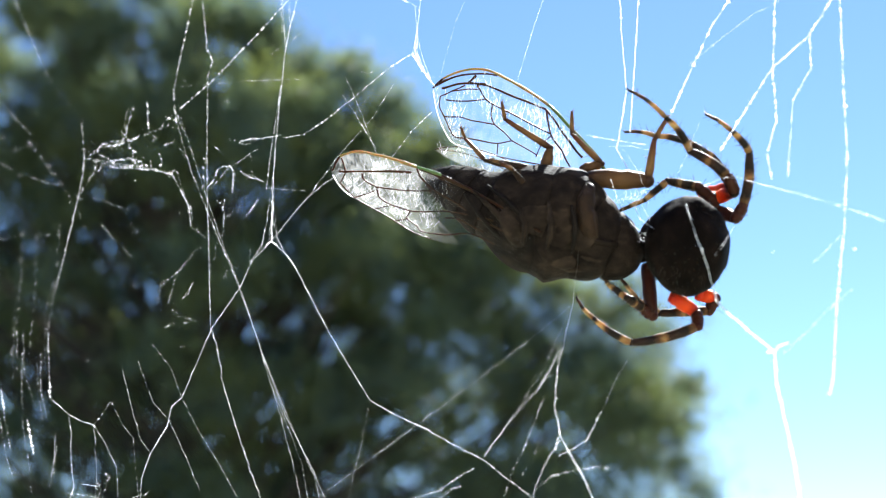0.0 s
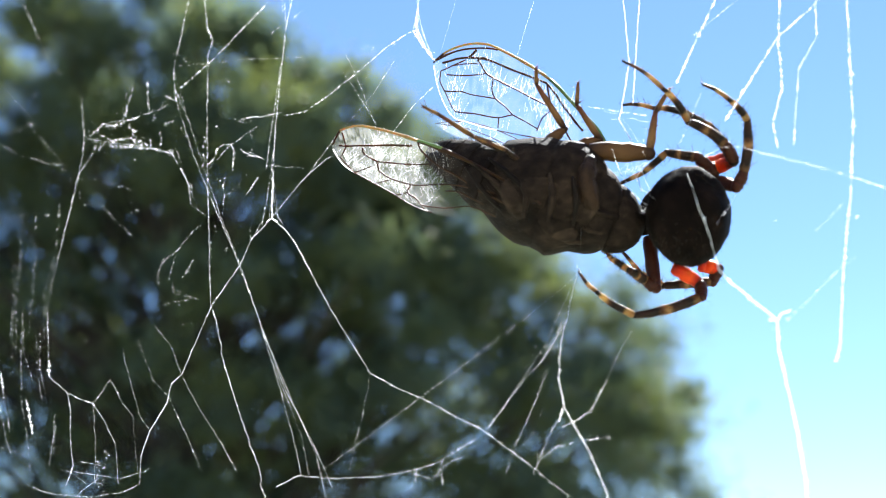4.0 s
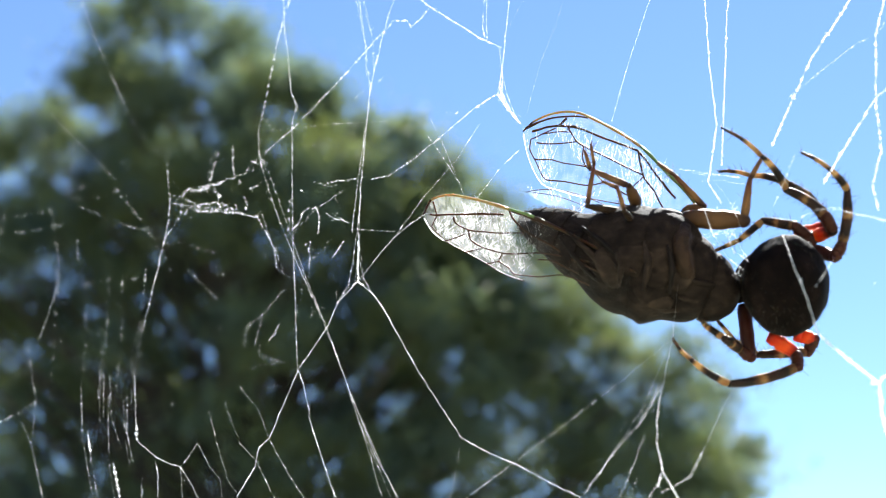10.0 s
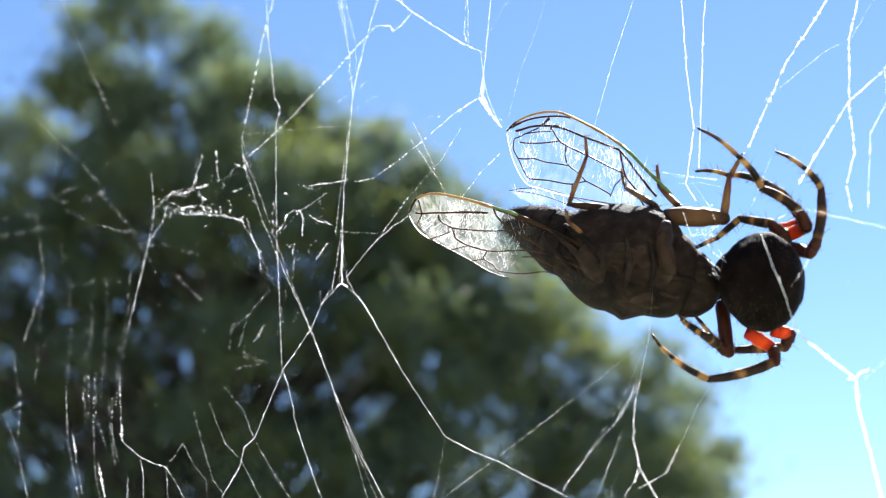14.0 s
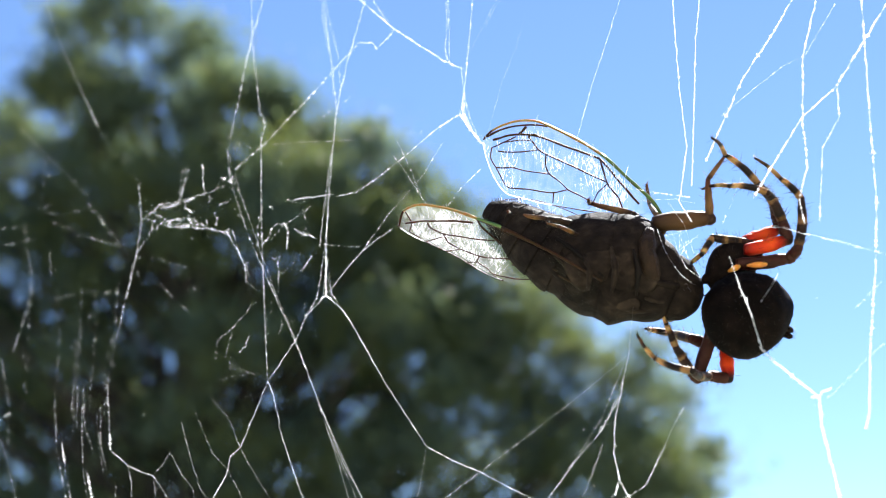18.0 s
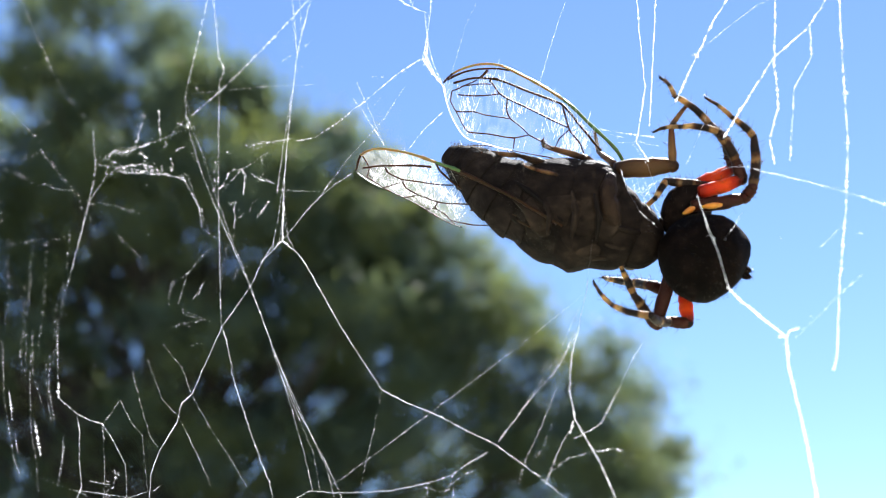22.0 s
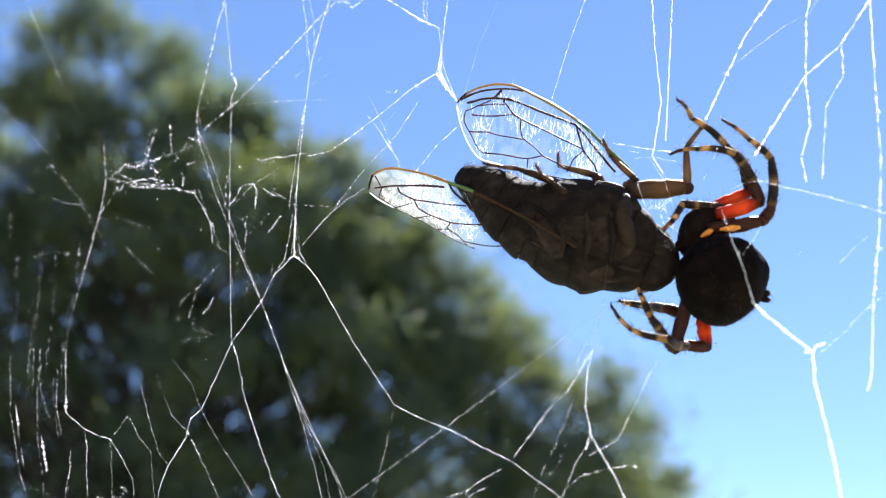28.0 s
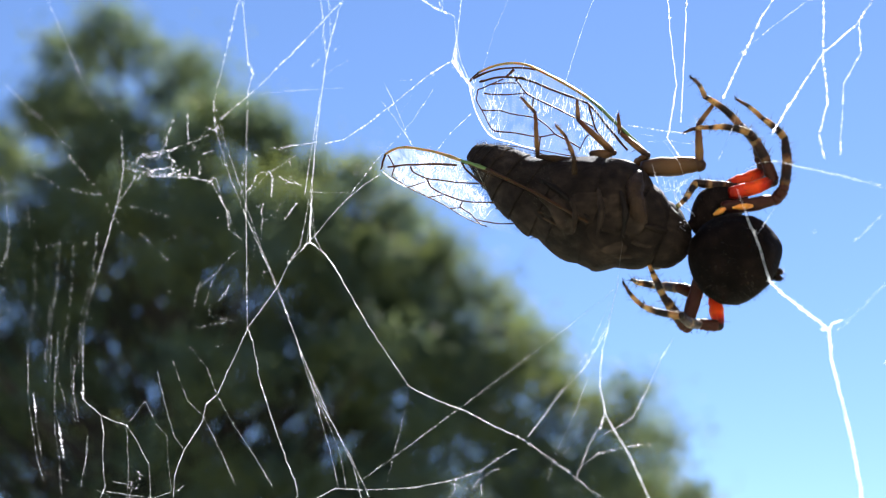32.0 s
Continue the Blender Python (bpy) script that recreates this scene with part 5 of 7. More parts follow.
def jointed_leg(owner, origin, name, joint_names, poses, radii, mats, hairs, seed, bend=1.0, label="", swell=0.15, bow=0.0, deep_root=False):
    """A leg of rigid pieces: the first carries the others. poses: (seconds, points in millimetres)."""
    rng = random.Random(seed)
    lengths, joints = limb_poses(poses, bend, deep_root)
    o = Vector(origin)
    pieces = []
    for i, length in enumerate(lengths):
        bm = bmesh.new()
        r0, r1 = [r * MM for r in (radii[i] if isinstance(radii[i], tuple) else (radii[i], radii[i + 1]))]
        segment(bm, length * MM, r0, r1, rng, swell if i else swell * 2, hairs[i], bow=bow if i > 1 else bow * 0.5)
        if i == len(lengths) - 1:
            for side in (-1, 1):
                hair(bm, Vector((length * MM * 0.97, 0, 0)), Vector((0.8, side * 0.35, -0.5)).normalized(), 0.7 * MM, 0.10 * MM, 0)
        if i < len(lengths) - 1:
            bmesh.ops.create_icosphere(bm, subdivisions=2, radius=r1 * 0.98, matrix=Matrix.Translation((length * MM, 0, 0)))
        parent = owner if i == 0 else pieces[0]
        pieces.append(part(name if i == 0 else joint_names[i], bm, [mats[i], BRISTLE], parent, label if i == 0 else ""))
    rows = [[] for _ in pieces]
    for t, pts in joints:
        base = None
        for i in range(len(lengths)):
            m = bone_pose((pts[i] - o) * MM, (pts[i + 1] - o) * MM)
            if i == 0:
                base = m
                rows[0].append((t, m))
            else:
                rows[i].append((t, base.inverted() @ m))
    for piece, rr in zip(pieces, rows):
        MOVES.append((piece, rr))
    return pieces[0]


# ---- the cicada ----
CICADA_ORIGIN = (21.59, 0.00, 0.78)
cicada = thing("cicada", CICADA_ORIGIN, "dead brown cicada with clear veined wings caught in the web", "cicada")
def along(points, widths, n):
    """Points and widths of a body, cut finer."""
    line, size = [], []
    total = len(points) - 1
    for k in range(n + 1):
        u = k / n * total
        i = min(int(u), total - 1)
        f = u - i
        a, b = Vector(points[i]), Vector(points[i + 1])
        before = Vector(points[i - 1]) if i else a - (b - a)
        after = Vector(points[i + 2]) if i + 2 <= total else b + (b - a)
        line.append(0.5 * ((2 * a) + (b - before) * f + (2 * before - 5 * a + 4 * b - after) * f * f + (3 * a - before - 3 * b + after) * f ** 3))
        wa, wb = widths[i], widths[i + 1]
        w0 = widths[i - 1] if i else 2 * wa - wb
        w3 = widths[i + 2] if i + 2 <= total else 2 * wb - wa
        size.append(0.5 * (2 * wa + (wb - w0) * f + (2 * w0 - 5 * wa + 4 * wb - w3) * f * f + (3 * wa - w0 - 3 * wb + w3) * f ** 3))
    return line, size


ABDOMEN_JOINT = (18.04, -3.00, 0.92)


def build_cicada_abdomen():
    """The hind body: a core and the seven rings that lie round it; it can swing at the waist."""
    rng = random.Random(5)
    axis = vecs(((4.41, 1.00, 9.85), (6.42, 0.00, 8.23), (8.76, -1.00, 6.23), (12.93, -2.00, 3.13), (17.03, -3.00, 1.39)), ABDOMEN_JOINT)
    line, size = along(axis, [w * MM for w in (1.5, 3.1, 4.3, 5.9, 6.8)], 126)
    bm = bmesh.new()
    loft(bm, line, [(s * 0.9, s * 0.74) for s in size], (0.4, 0, 0.9), 20)
    core = part("hind_body", bm, GROOVE_DARK, cicada)
    for k in range(7):
        lo, hi = k * 18, min(126, k * 18 + 18)
        bm = bmesh.new()
        swell = [0.975 + 0.05 * ((i / (hi - lo)) ** 0.8) - (0.02 if i == hi - lo else 0.0) for i in range(hi - lo + 1)]
        loft(bm, line[lo:hi + 1], [(s * q, s * 0.82 * q) for s, q in zip(size[lo:hi + 1], swell)], (0.4, 0, 0.9), 28,
             lambda u, w: 0.055 * noise.noise(Vector(((k + u) * 1.3, math.cos(w) * 2.4, math.sin(w) * 2.4))))
        for _ in range(230):
            i = rng.randint(lo, hi)
            a = rng.uniform(0, 6.28)
            out = Vector((0.4 * math.cos(a), math.sin(a), 0.9 * math.cos(a))).normalized()
            hair(bm, line[i] + out * size[i] * 0.9, (out + Vector((-0.7, 0, 0.2))).normalized(), rng.uniform(0.5, 1.1) * MM, 0.025 * MM, 1)
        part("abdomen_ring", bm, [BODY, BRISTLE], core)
    return core


cicada_abdomen = build_cicada_abdomen()


def abdomen_pose(swing, lift=0.0, roll=0.0, along_web=0.0):
    """The hind body at its joint: swing degrees away from the lens, lift degrees in the plane of the web, roll about its own length."""
    turn = Matrix.Rotation(radians(swing), 4, Vector((0.4, 0, 0.92))) @ Matrix.Rotation(radians(lift), 4, Vector((0, 1, 0))) @ Matrix.Rotation(radians(roll), 4, Vector((-0.83, 0, 0.55)))
    return Matrix.Translation((Vector(ABDOMEN_JOINT) - Vector(CICADA_ORIGIN) + Vector((along_web, 0, 0))) * MM) @ turn


ABDOMEN_FIRST, ABDOMEN_LAST = abdomen_pose(-8, -4, 50, 1.9), abdomen_pose(0, 4, 32)
CICADA_ABDOMEN_ROWS = [(0, ABDOMEN_FIRST), (14.5, ABDOMEN_FIRST), (16.4, abdomen_pose(0, 7, 32)), (17.1, abdomen_pose(0, 7, 32)), (17.9, ABDOMEN_LAST), (32, ABDOMEN_LAST)]


def build_cicada_body():
    rng = random.Random(6)
    # chest, in three blocks
    axis = vecs(((14.43, -2.00, 3.01), (19.81, -4.00, 1.10), (24.65, -5.00, -0.11), (28.88, -6.00, -1.81), (31.20, -6.00, -2.56)), CICADA_ORIGIN)
    line, size = along(axis, [w * MM for w in (5.7, 7.9, 8.4, 6.2, 4.6)], 40)
    for name, lo, hi in (("metathorax", 0, 14), ("mesothorax", 13, 27), ("prothorax", 26, 40)):
        bm = bmesh.new()
        ring = [(s * (0.95 + 0.07 * math.sin(math.pi * i / (hi - lo))), s * 0.86 * (0.95 + 0.07 * math.sin(math.pi * i / (hi - lo)))) for i, s in enumerate(size[lo:hi + 1])]
        loft(bm, line[lo:hi + 1], ring, (0.35, 0, 0.93), 30, lambda u, w: 0.05 * noise.noise(Vector((lo + u * 2.5, math.cos(w) * 2.6, math.sin(w) * 2.6))))
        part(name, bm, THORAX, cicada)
    # plates and folds of the underside
    for pts, w in ((((19.02, -9.50, 4.56), (20.10, -11.00, 1.97), (19.39, -11.00, -1.21)), 2.6), (((22.92, -10.30, 4.47), (23.57, -11.80, 1.25), (22.90, -11.70, -2.71)), 2.3),
                   (((15.55, -8.90, 2.33), (17.49, -10.00, -0.05), (18.42, -9.50, -2.80)), 2.6), (((25.64, -10.90, 3.72), (26.33, -12.00, 0.53), (26.06, -11.80, -3.02)), 2.0),
                   (((20.28, -10.50, -2.37), (22.72, -10.50, -4.13), (25.60, -10.10, -5.00)), 1.5), (((16.79, -8.10, 4.25), (18.65, -9.50, 3.59), (21.07, -9.10, 5.12)), 1.4), (((24.94, -10.10, 4.70), (26.34, -10.30, 4.88), (27.78, -10.50, 3.80)), 1.3)):
        l = curve_points(vecs(pts, CICADA_ORIGIN), 0.6 * MM)
        bm = bmesh.new()
        loft(bm, l, [(w * MM * (0.35 + 0.65 * math.sin(math.pi * (i + 0.5) / len(l))), 0.4 * MM) for i in range(len(l))], (1, 0, 0.3), 14, lambda u, w: 0.25 * noise.noise(Vector((u * 3, math.cos(w), math.sin(w)))))
        part("chest_plate", bm, PLATE, cicada)
    # folds of skin along the flank; the thinner ones near-black, like shaded creases
    for pts, w in ((((10.86, -6.60, 4.48), (13.99, -8.60, 1.74), (17.61, -9.40, -1.86), (21.31, -9.20, -4.48)), 0.5), (((12.89, -6.40, 5.36), (16.28, -9.40, 2.73), (20.09, -11.60, -0.81)), 0.45), (((9.75, -5.40, 3.95), (12.92, -7.60, 0.14), (16.57, -8.20, -3.23)), 0.45),
                   (((21.22, -11.20, 3.58), (21.63, -12.80, 0.22), (21.26, -12.20, -3.15)), 0.5), (((17.08, -9.20, 3.56), (18.13, -11.20, 0.33), (18.02, -10.80, -2.83)), 0.5), (((24.33, -12.20, 3.22), (24.88, -13.20, 0.06), (24.76, -12.60, -3.46)), 0.45),
                   (((22.07, -9.60, -5.09), (25.36, -9.20, -5.81), (28.45, -9.00, -5.40)), 0.5), (((26.25, -10.80, -3.79), (28.33, -10.40, -4.29), (30.19, -9.80, -3.92)), 0.5)):
        l = curve_points(vecs(pts, CICADA_ORIGIN), 0.5 * MM)
        bm = bmesh.new()
        tube(bm, l, [w * MM * (0.25 + 0.75 * math.sin(math.pi * (i + 0.5) / len(l))) * (1 + 0.4 * noise.noise(Vector((i * 0.5, w * 40, 3)))) for i in range(len(l))], 8)
        part("skin_fold", bm, PLATE if w > 0.46 else GROOVE_DARK, cicada)
    # head with its beak and eyes
    axis = vecs(((30.53, -6.00, -2.26), (32.51, -6.00, -2.53), (34.32, -6.00, -2.56), (35.63, -6.00, -2.44)), CICADA_ORIGIN)
    line, size = along(axis, [w * MM for w in (5.0, 4.8, 3.6, 1.4)], 18)
    bm = bmesh.new()
    loft(bm, line, [(s, s * 0.8) for s in size], (0.3, 0, 0.95), 24, lambda u, w: 0.03 * noise.noise(Vector((u * 4, math.cos(w) * 3, math.sin(w) * 3))))
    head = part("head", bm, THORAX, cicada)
    for p in vecs(((32.26, -6.00, 0.73), (30.80, -6.00, -6.08)), CICADA_ORIGIN):
        bm = bmesh.new()
        bmesh.ops.create_uvsphere(bm, u_segments=16, v_segments=10, radius=1.5 * MM, matrix=Matrix.Translation(p))
        part("eye", bm, CICADA_EYE, head, "dark glossy eye")
    bm = bmesh.new()
    l = curve_points(vecs(((31.15, -10.00, -2.06), (28.44, -11.60, -1.61), (24.75, -12.20, -0.70)), CICADA_ORIGIN), 0.6 * MM)
    tube(bm, l, [0.55 * MM * (1 - 0.6 * i / len(l)) for i in range(len(l))], 8)
    part("beak", bm, THORAX, cicada)


build_cicada_body()


def edge_point(points, u):
    """A point at 0..1 along a smooth line."""
    n = len(points) - 1
    x = min(max(u, 0.0), 0.9999) * n
    i = int(x)
    f = x - i
    a, b = points[i], points[i + 1]
    before = points[i - 1] if i else a - (b - a)
    after = points[i + 2] if i + 2 <= n else b + (b - a)
    return 0.5 * ((2 * a) + (b - before) * f + (2 * before - 5 * a + 4 * b - after) * f * f + (3 * a - before - 3 * b + after) * f ** 3)


def build_wing(name, front, back, skin, veins, label, bulge=1.2, scraps=0, seed=1, origin=CICADA_ORIGIN):
    """A wing between its front and back edge, root to tip. Veins run in shares of length and width."""
    rng = random.Random(seed)
    f, b = vecs(front, origin), vecs(back, origin)

    def at(s, v):
        p = edge_point(f, s).lerp(edge_point(b, s), v)
        crinkle = 0.10 * noise.noise(Vector((s * 9, v * 6, seed))) + 0.05 * noise.noise(Vector((s * 25, v * 14, seed + 7)))
        return p + Vector((0, (-bulge * math.sin(math.pi * min(1, v)) * (1 - s * 0.5) + crinkle) * MM, 0))

    bm = bmesh.new()
    nu, nv = 60, 22
    grid = [[bm.verts.new(at(i / nu, j / nv)) for j in range(nv + 1)] for i in range(nu + 1)]
    for i in range(nu):
        for j in range(nv):
            bm.faces.new((grid[i][j], grid[i + 1][j], grid[i + 1][j + 1], grid[i][j + 1]))
    wing = part(name, bm, skin, cicada, label)
    for r0, r1, mat, line in veins:
        pts = []
        for (s0, v0), (s1, v1) in zip(line, line[1:]):
            n = max(3, int(math.hypot(s1 - s0, v1 - v0) * 36))
            pts += [at(s0 + (s1 - s0) * k / n, v0 + (v1 - v0) * k / n) for k in range(n)]
        pts.append(at(*line[-1]))
        sm = [pts[0]] + [(pts[k - 1] + 2 * pts[k] + pts[k + 1]) / 4 for k in range(1, len(pts) - 1)] + [pts[-1]]
        bm = bmesh.new()
        tube(bm, sm, [(r0 + (r1 - r0) * k / len(sm)) * MM * 0.9 * (0.85 + 0.5 * abs(noise.noise(Vector((k * 0.7, r0 * 90, seed))))) for k in range(len(sm))], 6)
        part("vein", bm, mat, wing)
    if scraps:
        bm = bmesh.new()
        for _ in range(scraps):
            s, v = rng.uniform(0.42, 0.90) if "frosted" in label else rng.uniform(0.2, 0.97), rng.uniform(0.18, 0.97)
            if s > 0.78 and v < 0.5 or noise.noise(Vector((s * 7, v * 4, seed * 3.7))) < rng.uniform(-0.25, 0.25):
                continue
            p = at(s, v) + Vector((0, -0.15 * MM, 0))
            way = Vector((rng.gauss(0.05, 0.25) - (rng.choice((0.55, 0.35, -0.5)) if "frosted" in label else 0), 0.05, 1)).normalized()
            l = rng.uniform(0.15, 1.0) * MM * rng.choice((0.6, 0.8, 1, 1, 1.3, 1.6, 2.4, 3.4))
            tube(bm, [p, p + way * l * 0.5 + Vector((rng.gauss(0, 0.05) * MM, 0, 0)), p + way * l], [0.008 * MM, rng.uniform(0.013, 0.030) * MM, 0.006 * MM], 4)
        part("silk_scrap", bm, SILK, wing, "scraps of silk stuck to the wing")
    return wing


G, T, V = COSTA_GOLD, COSTA_GREEN, VEIN
FORE_VEINS = [
    (0.34, 0.30, T, [(0, 0), (0.2, 0), (0.40, 0)]), (0.30, 0.20, G, [(0.40, 0), (0.6, 0), (0.8, 0), (0.94, 0.0)]),
    (0.22, 0.14, V, [(0.94, 0), (0.98, 0.03), (1, 0.4)]),
    (0.12, 0.08, V, [(0.1, 1.0), (0.35, 1.0), (0.5, 1.0)]), (0.10, 0.09, SILK, [(0.5, 1.0), (0.7, 1.0), (0.85, 1.0), (0.99, 1.0)]),
    (0.2, 0.16, V, [(0.97, 0.18), (0.86, 0.1), (0.77, 0.08), (0.67, 0.02)]),
    (0.2, 0.22, V, [(0.92, 0.42), (0.84, 0.27), (0.77, 0.22), (0.69, 0.18), (0.57, 0.17), (0.46, 0.12), (0.4, 0.08)]),
    (0.22, 0.2, V, [(0.14, 0.48), (0.23, 0.27), (0.32, 0.15), (0.4, 0.08)]),
    (0.3, 0.14, V, [(0.76, 0.1), (0.77, 0.17), (0.78, 0.22)]),
    (0.3, 0.16, V, [(0.7, 0.18), (0.73, 0.2), (0.73, 0.25)]),
    (0.16, 0.14, V, [(0.73, 0.23), (0.67, 0.35), (0.63, 0.37), (0.53, 0.38), (0.41, 0.4), (0.33, 0.38)]),
    (0.17, 0.15, V, [(0.4, 0.08), (0.36, 0.25), (0.32, 0.4), (0.24, 0.55), (0.16, 0.92)]),
    (0.13, 0.11, V, [(0.86, 0.62), (0.75, 0.47), (0.67, 0.35)]),
    (0.14, 0.12, V, [(0.63, 0.37), (0.61, 0.52), (0.58, 0.6), (0.52, 0.65), (0.47, 0.73)]),
    (0.13, 0.11, V, [(0.83, 0.87), (0.74, 0.67), (0.66, 0.65), (0.58, 0.6)]),
    (0.13, 0.11, V, [(0.72, 0.92), (0.63, 0.87), (0.52, 0.83), (0.47, 0.73)]),
    (0.12, 0.1, V, [(0.52, 0.83), (0.5, 0.97)]),
    (0.12, 0.1, V, [(0.79, 0.27), (0.85, 0.42), (0.91, 0.65), (0.89, 0.87), (0.82, 0.87), (0.75, 0.92), (0.72, 0.92)]),
    (0.13, 0.11, V, [(0.47, 0.73), (0.4, 0.77), (0.33, 0.83)]),
    (0.12, 0.1, V, [(0.85, 0.42), (0.76, 0.3), (0.72, 0.27)]),
    (0.12, 0.1, V, [(0.32, 0.4), (0.34, 0.63), (0.33, 0.87)]),
]
UNDER_VEINS = [
    # front edge: root stretch coloured dark for the body's shadow, then green, then gold
    (0.20, 0.32, V, [(0, 0), (0.2, 0), (0.47, 0)]), (0.30, 0.28, T, [(0.47, 0), (0.52, 0), (0.58, 0)]), (0.30, 0.20, G, [(0.58, 0), (0.66, 0), (0.8, 0), (0.93, 0.0)]),
    (0.22, 0.12, V, [(0.93, 0), (0.97, 0.1), (1, 0.5)]), (0.09, 0.10, SILK_BEAD, [(0.42, 0.995), (0.6, 0.995), (0.8, 0.99), (0.99, 0.99)]),
    (0.22, 0.16, V, [(0.6, 0.12), (0.7, 0.25), (0.81, 0.4), (0.9, 0.5), (0.94, 0.5)]),
    (0.24, 0.18, V, [(0.15, 0.0), (0.3, 0.0), (0.43, 0.03), (0.57, 0.02)]),
    (0.2, 0.15, V, [(0.58, 0.02), (0.56, 0.13), (0.5, 0.25), (0.45, 0.3), (0.35, 0.33), (0.23, 0.47), (0.12, 0.5)]),
    (0.15, 0.12, V, [(0.82, 0.45), (0.81, 0.57), (0.74, 0.62), (0.61, 0.47), (0.49, 0.3)]),
    (0.15, 0.12, V, [(0.74, 0.62), (0.72, 0.77), (0.66, 0.8), (0.55, 0.73), (0.49, 0.65), (0.41, 0.53), (0.33, 0.45), (0.19, 0.38)]),
    (0.12, 0.1, V, [(0.85, 1.0), (0.75, 0.7)]),
    (0.12, 0.1, V, [(0.73, 1.0), (0.66, 0.82)]),
    (0.13, 0.1, V, [(0.55, 0.73), (0.56, 0.87), (0.5, 0.87), (0.47, 0.95), (0.36, 0.88), (0.27, 0.75), (0.14, 0.85)]),
    (0.11, 0.1, V, [(0.61, 1.0), (0.55, 0.85)]),
    (0.14, 0.1, V, [(0.54, 0.02), (0.47, 0.05), (0.42, 0.1)]),
    (0.11, 0.1, V, [(0.93, 0.85), (0.84, 1.0), (0.73, 1.0), (0.61, 1.0), (0.51, 1.0), (0.41, 1.0)]),
    (0.12, 0.1, V, [(0.39, 0.62), (0.33, 0.55), (0.21, 0.68)]),
    (0.1, 0.09, V, [(0.47, 0.95), (0.44, 1.0)]),
    (0.13, 0.1, V, [(0.92, 0.08), (0.9, 0.52), (0.93, 0.85)]),
]
UPPER_ROOT = (30.20, -2.00, 8.00)
upper_wing = build_wing("forewing", ((30.37, -2.00, 8.00), (29.25, -1.82, 10.03), (27.72, -1.07, 11.78), (26.07, -0.20, 13.43), (24.46, 0.65, 15.10), (22.89, 1.46, 16.83), (21.08, 2.40, 18.28), (19.14, 3.31, 19.57), (17.12, 4.12, 20.72), (15.03, 4.89, 21.76), (12.92, 5.64, 22.73), (10.59, 6.43, 22.90), (8.35, 7.02, 22.39), (6.27, 7.53, 21.41), (4.54, 7.96, 19.86)),
           ((30.18, 1.00, 7.44), (28.05, 1.27, 8.16), (25.80, 1.59, 8.46), (23.54, 1.90, 8.67), (21.27, 2.21, 8.84), (19.02, 2.72, 9.14), (16.78, 3.28, 9.47), (14.54, 3.90, 9.85), (12.30, 4.56, 10.27), (10.14, 5.36, 10.95), (8.05, 6.35, 11.44), (6.70, 6.98, 13.25), (5.72, 7.43, 15.29), (5.04, 7.73, 17.45), (4.58, 7.91, 19.68)),
           WING_CLEAR, FORE_VEINS, "clear forewing with dark veins and a green and gold front edge", 1.2, 1500, 2, UPPER_ROOT)
UNDER_TIP = (-10.10, 4.00, 6.47)
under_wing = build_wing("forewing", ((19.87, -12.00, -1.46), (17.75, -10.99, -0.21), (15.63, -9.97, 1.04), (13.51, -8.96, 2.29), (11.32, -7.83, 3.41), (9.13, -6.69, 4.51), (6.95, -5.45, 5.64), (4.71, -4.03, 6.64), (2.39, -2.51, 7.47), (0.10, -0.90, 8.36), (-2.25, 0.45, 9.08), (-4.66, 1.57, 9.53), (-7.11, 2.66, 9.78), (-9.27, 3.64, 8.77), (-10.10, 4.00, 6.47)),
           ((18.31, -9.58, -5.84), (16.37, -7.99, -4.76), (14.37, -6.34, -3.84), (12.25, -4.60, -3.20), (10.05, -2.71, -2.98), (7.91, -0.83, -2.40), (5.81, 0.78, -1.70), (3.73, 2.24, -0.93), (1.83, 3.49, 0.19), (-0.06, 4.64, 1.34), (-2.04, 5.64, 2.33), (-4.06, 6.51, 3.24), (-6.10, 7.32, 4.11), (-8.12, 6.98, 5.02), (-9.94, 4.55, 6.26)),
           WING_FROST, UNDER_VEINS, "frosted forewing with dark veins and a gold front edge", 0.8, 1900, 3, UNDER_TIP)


def under_wing_pose(roll, lift=0.0):
    """The under wing at its tip, which the web holds: roll degrees about its length, lift degrees in the plane of the web."""
    turn = Matrix.Rotation(radians(-lift), 4, Vector((0, 1, 0))) @ Matrix.Rotation(radians(-roll), 4, Vector((0.84, -0.45, -0.24)))
    return Matrix.Translation((Vector(UNDER_TIP) - Vector(CICADA_ORIGIN)) * MM) @ turn


UNDER_WING_ROWS = [(0, under_wing_pose(23, 1.5)), (14.5, under_wing_pose(23, 1.5)), (16.4, under_wing_pose(0)), (32, under_wing_pose(0))]


def upper_wing_pose(swing):
    """The upper wing at its root: swing degrees towards the lens at its tip."""
    return Matrix.Translation((Vector(UPPER_ROOT) - Vector(CICADA_ORIGIN)) * MM) @ Matrix.Rotation(radians(swing), 4, "Z")


UPPER_WING_ROWS = [(0, upper_wing_pose(0)), (14.5, upper_wing_pose(0)), (16.4, upper_wing_pose(16)), (32, upper_wing_pose(16))]
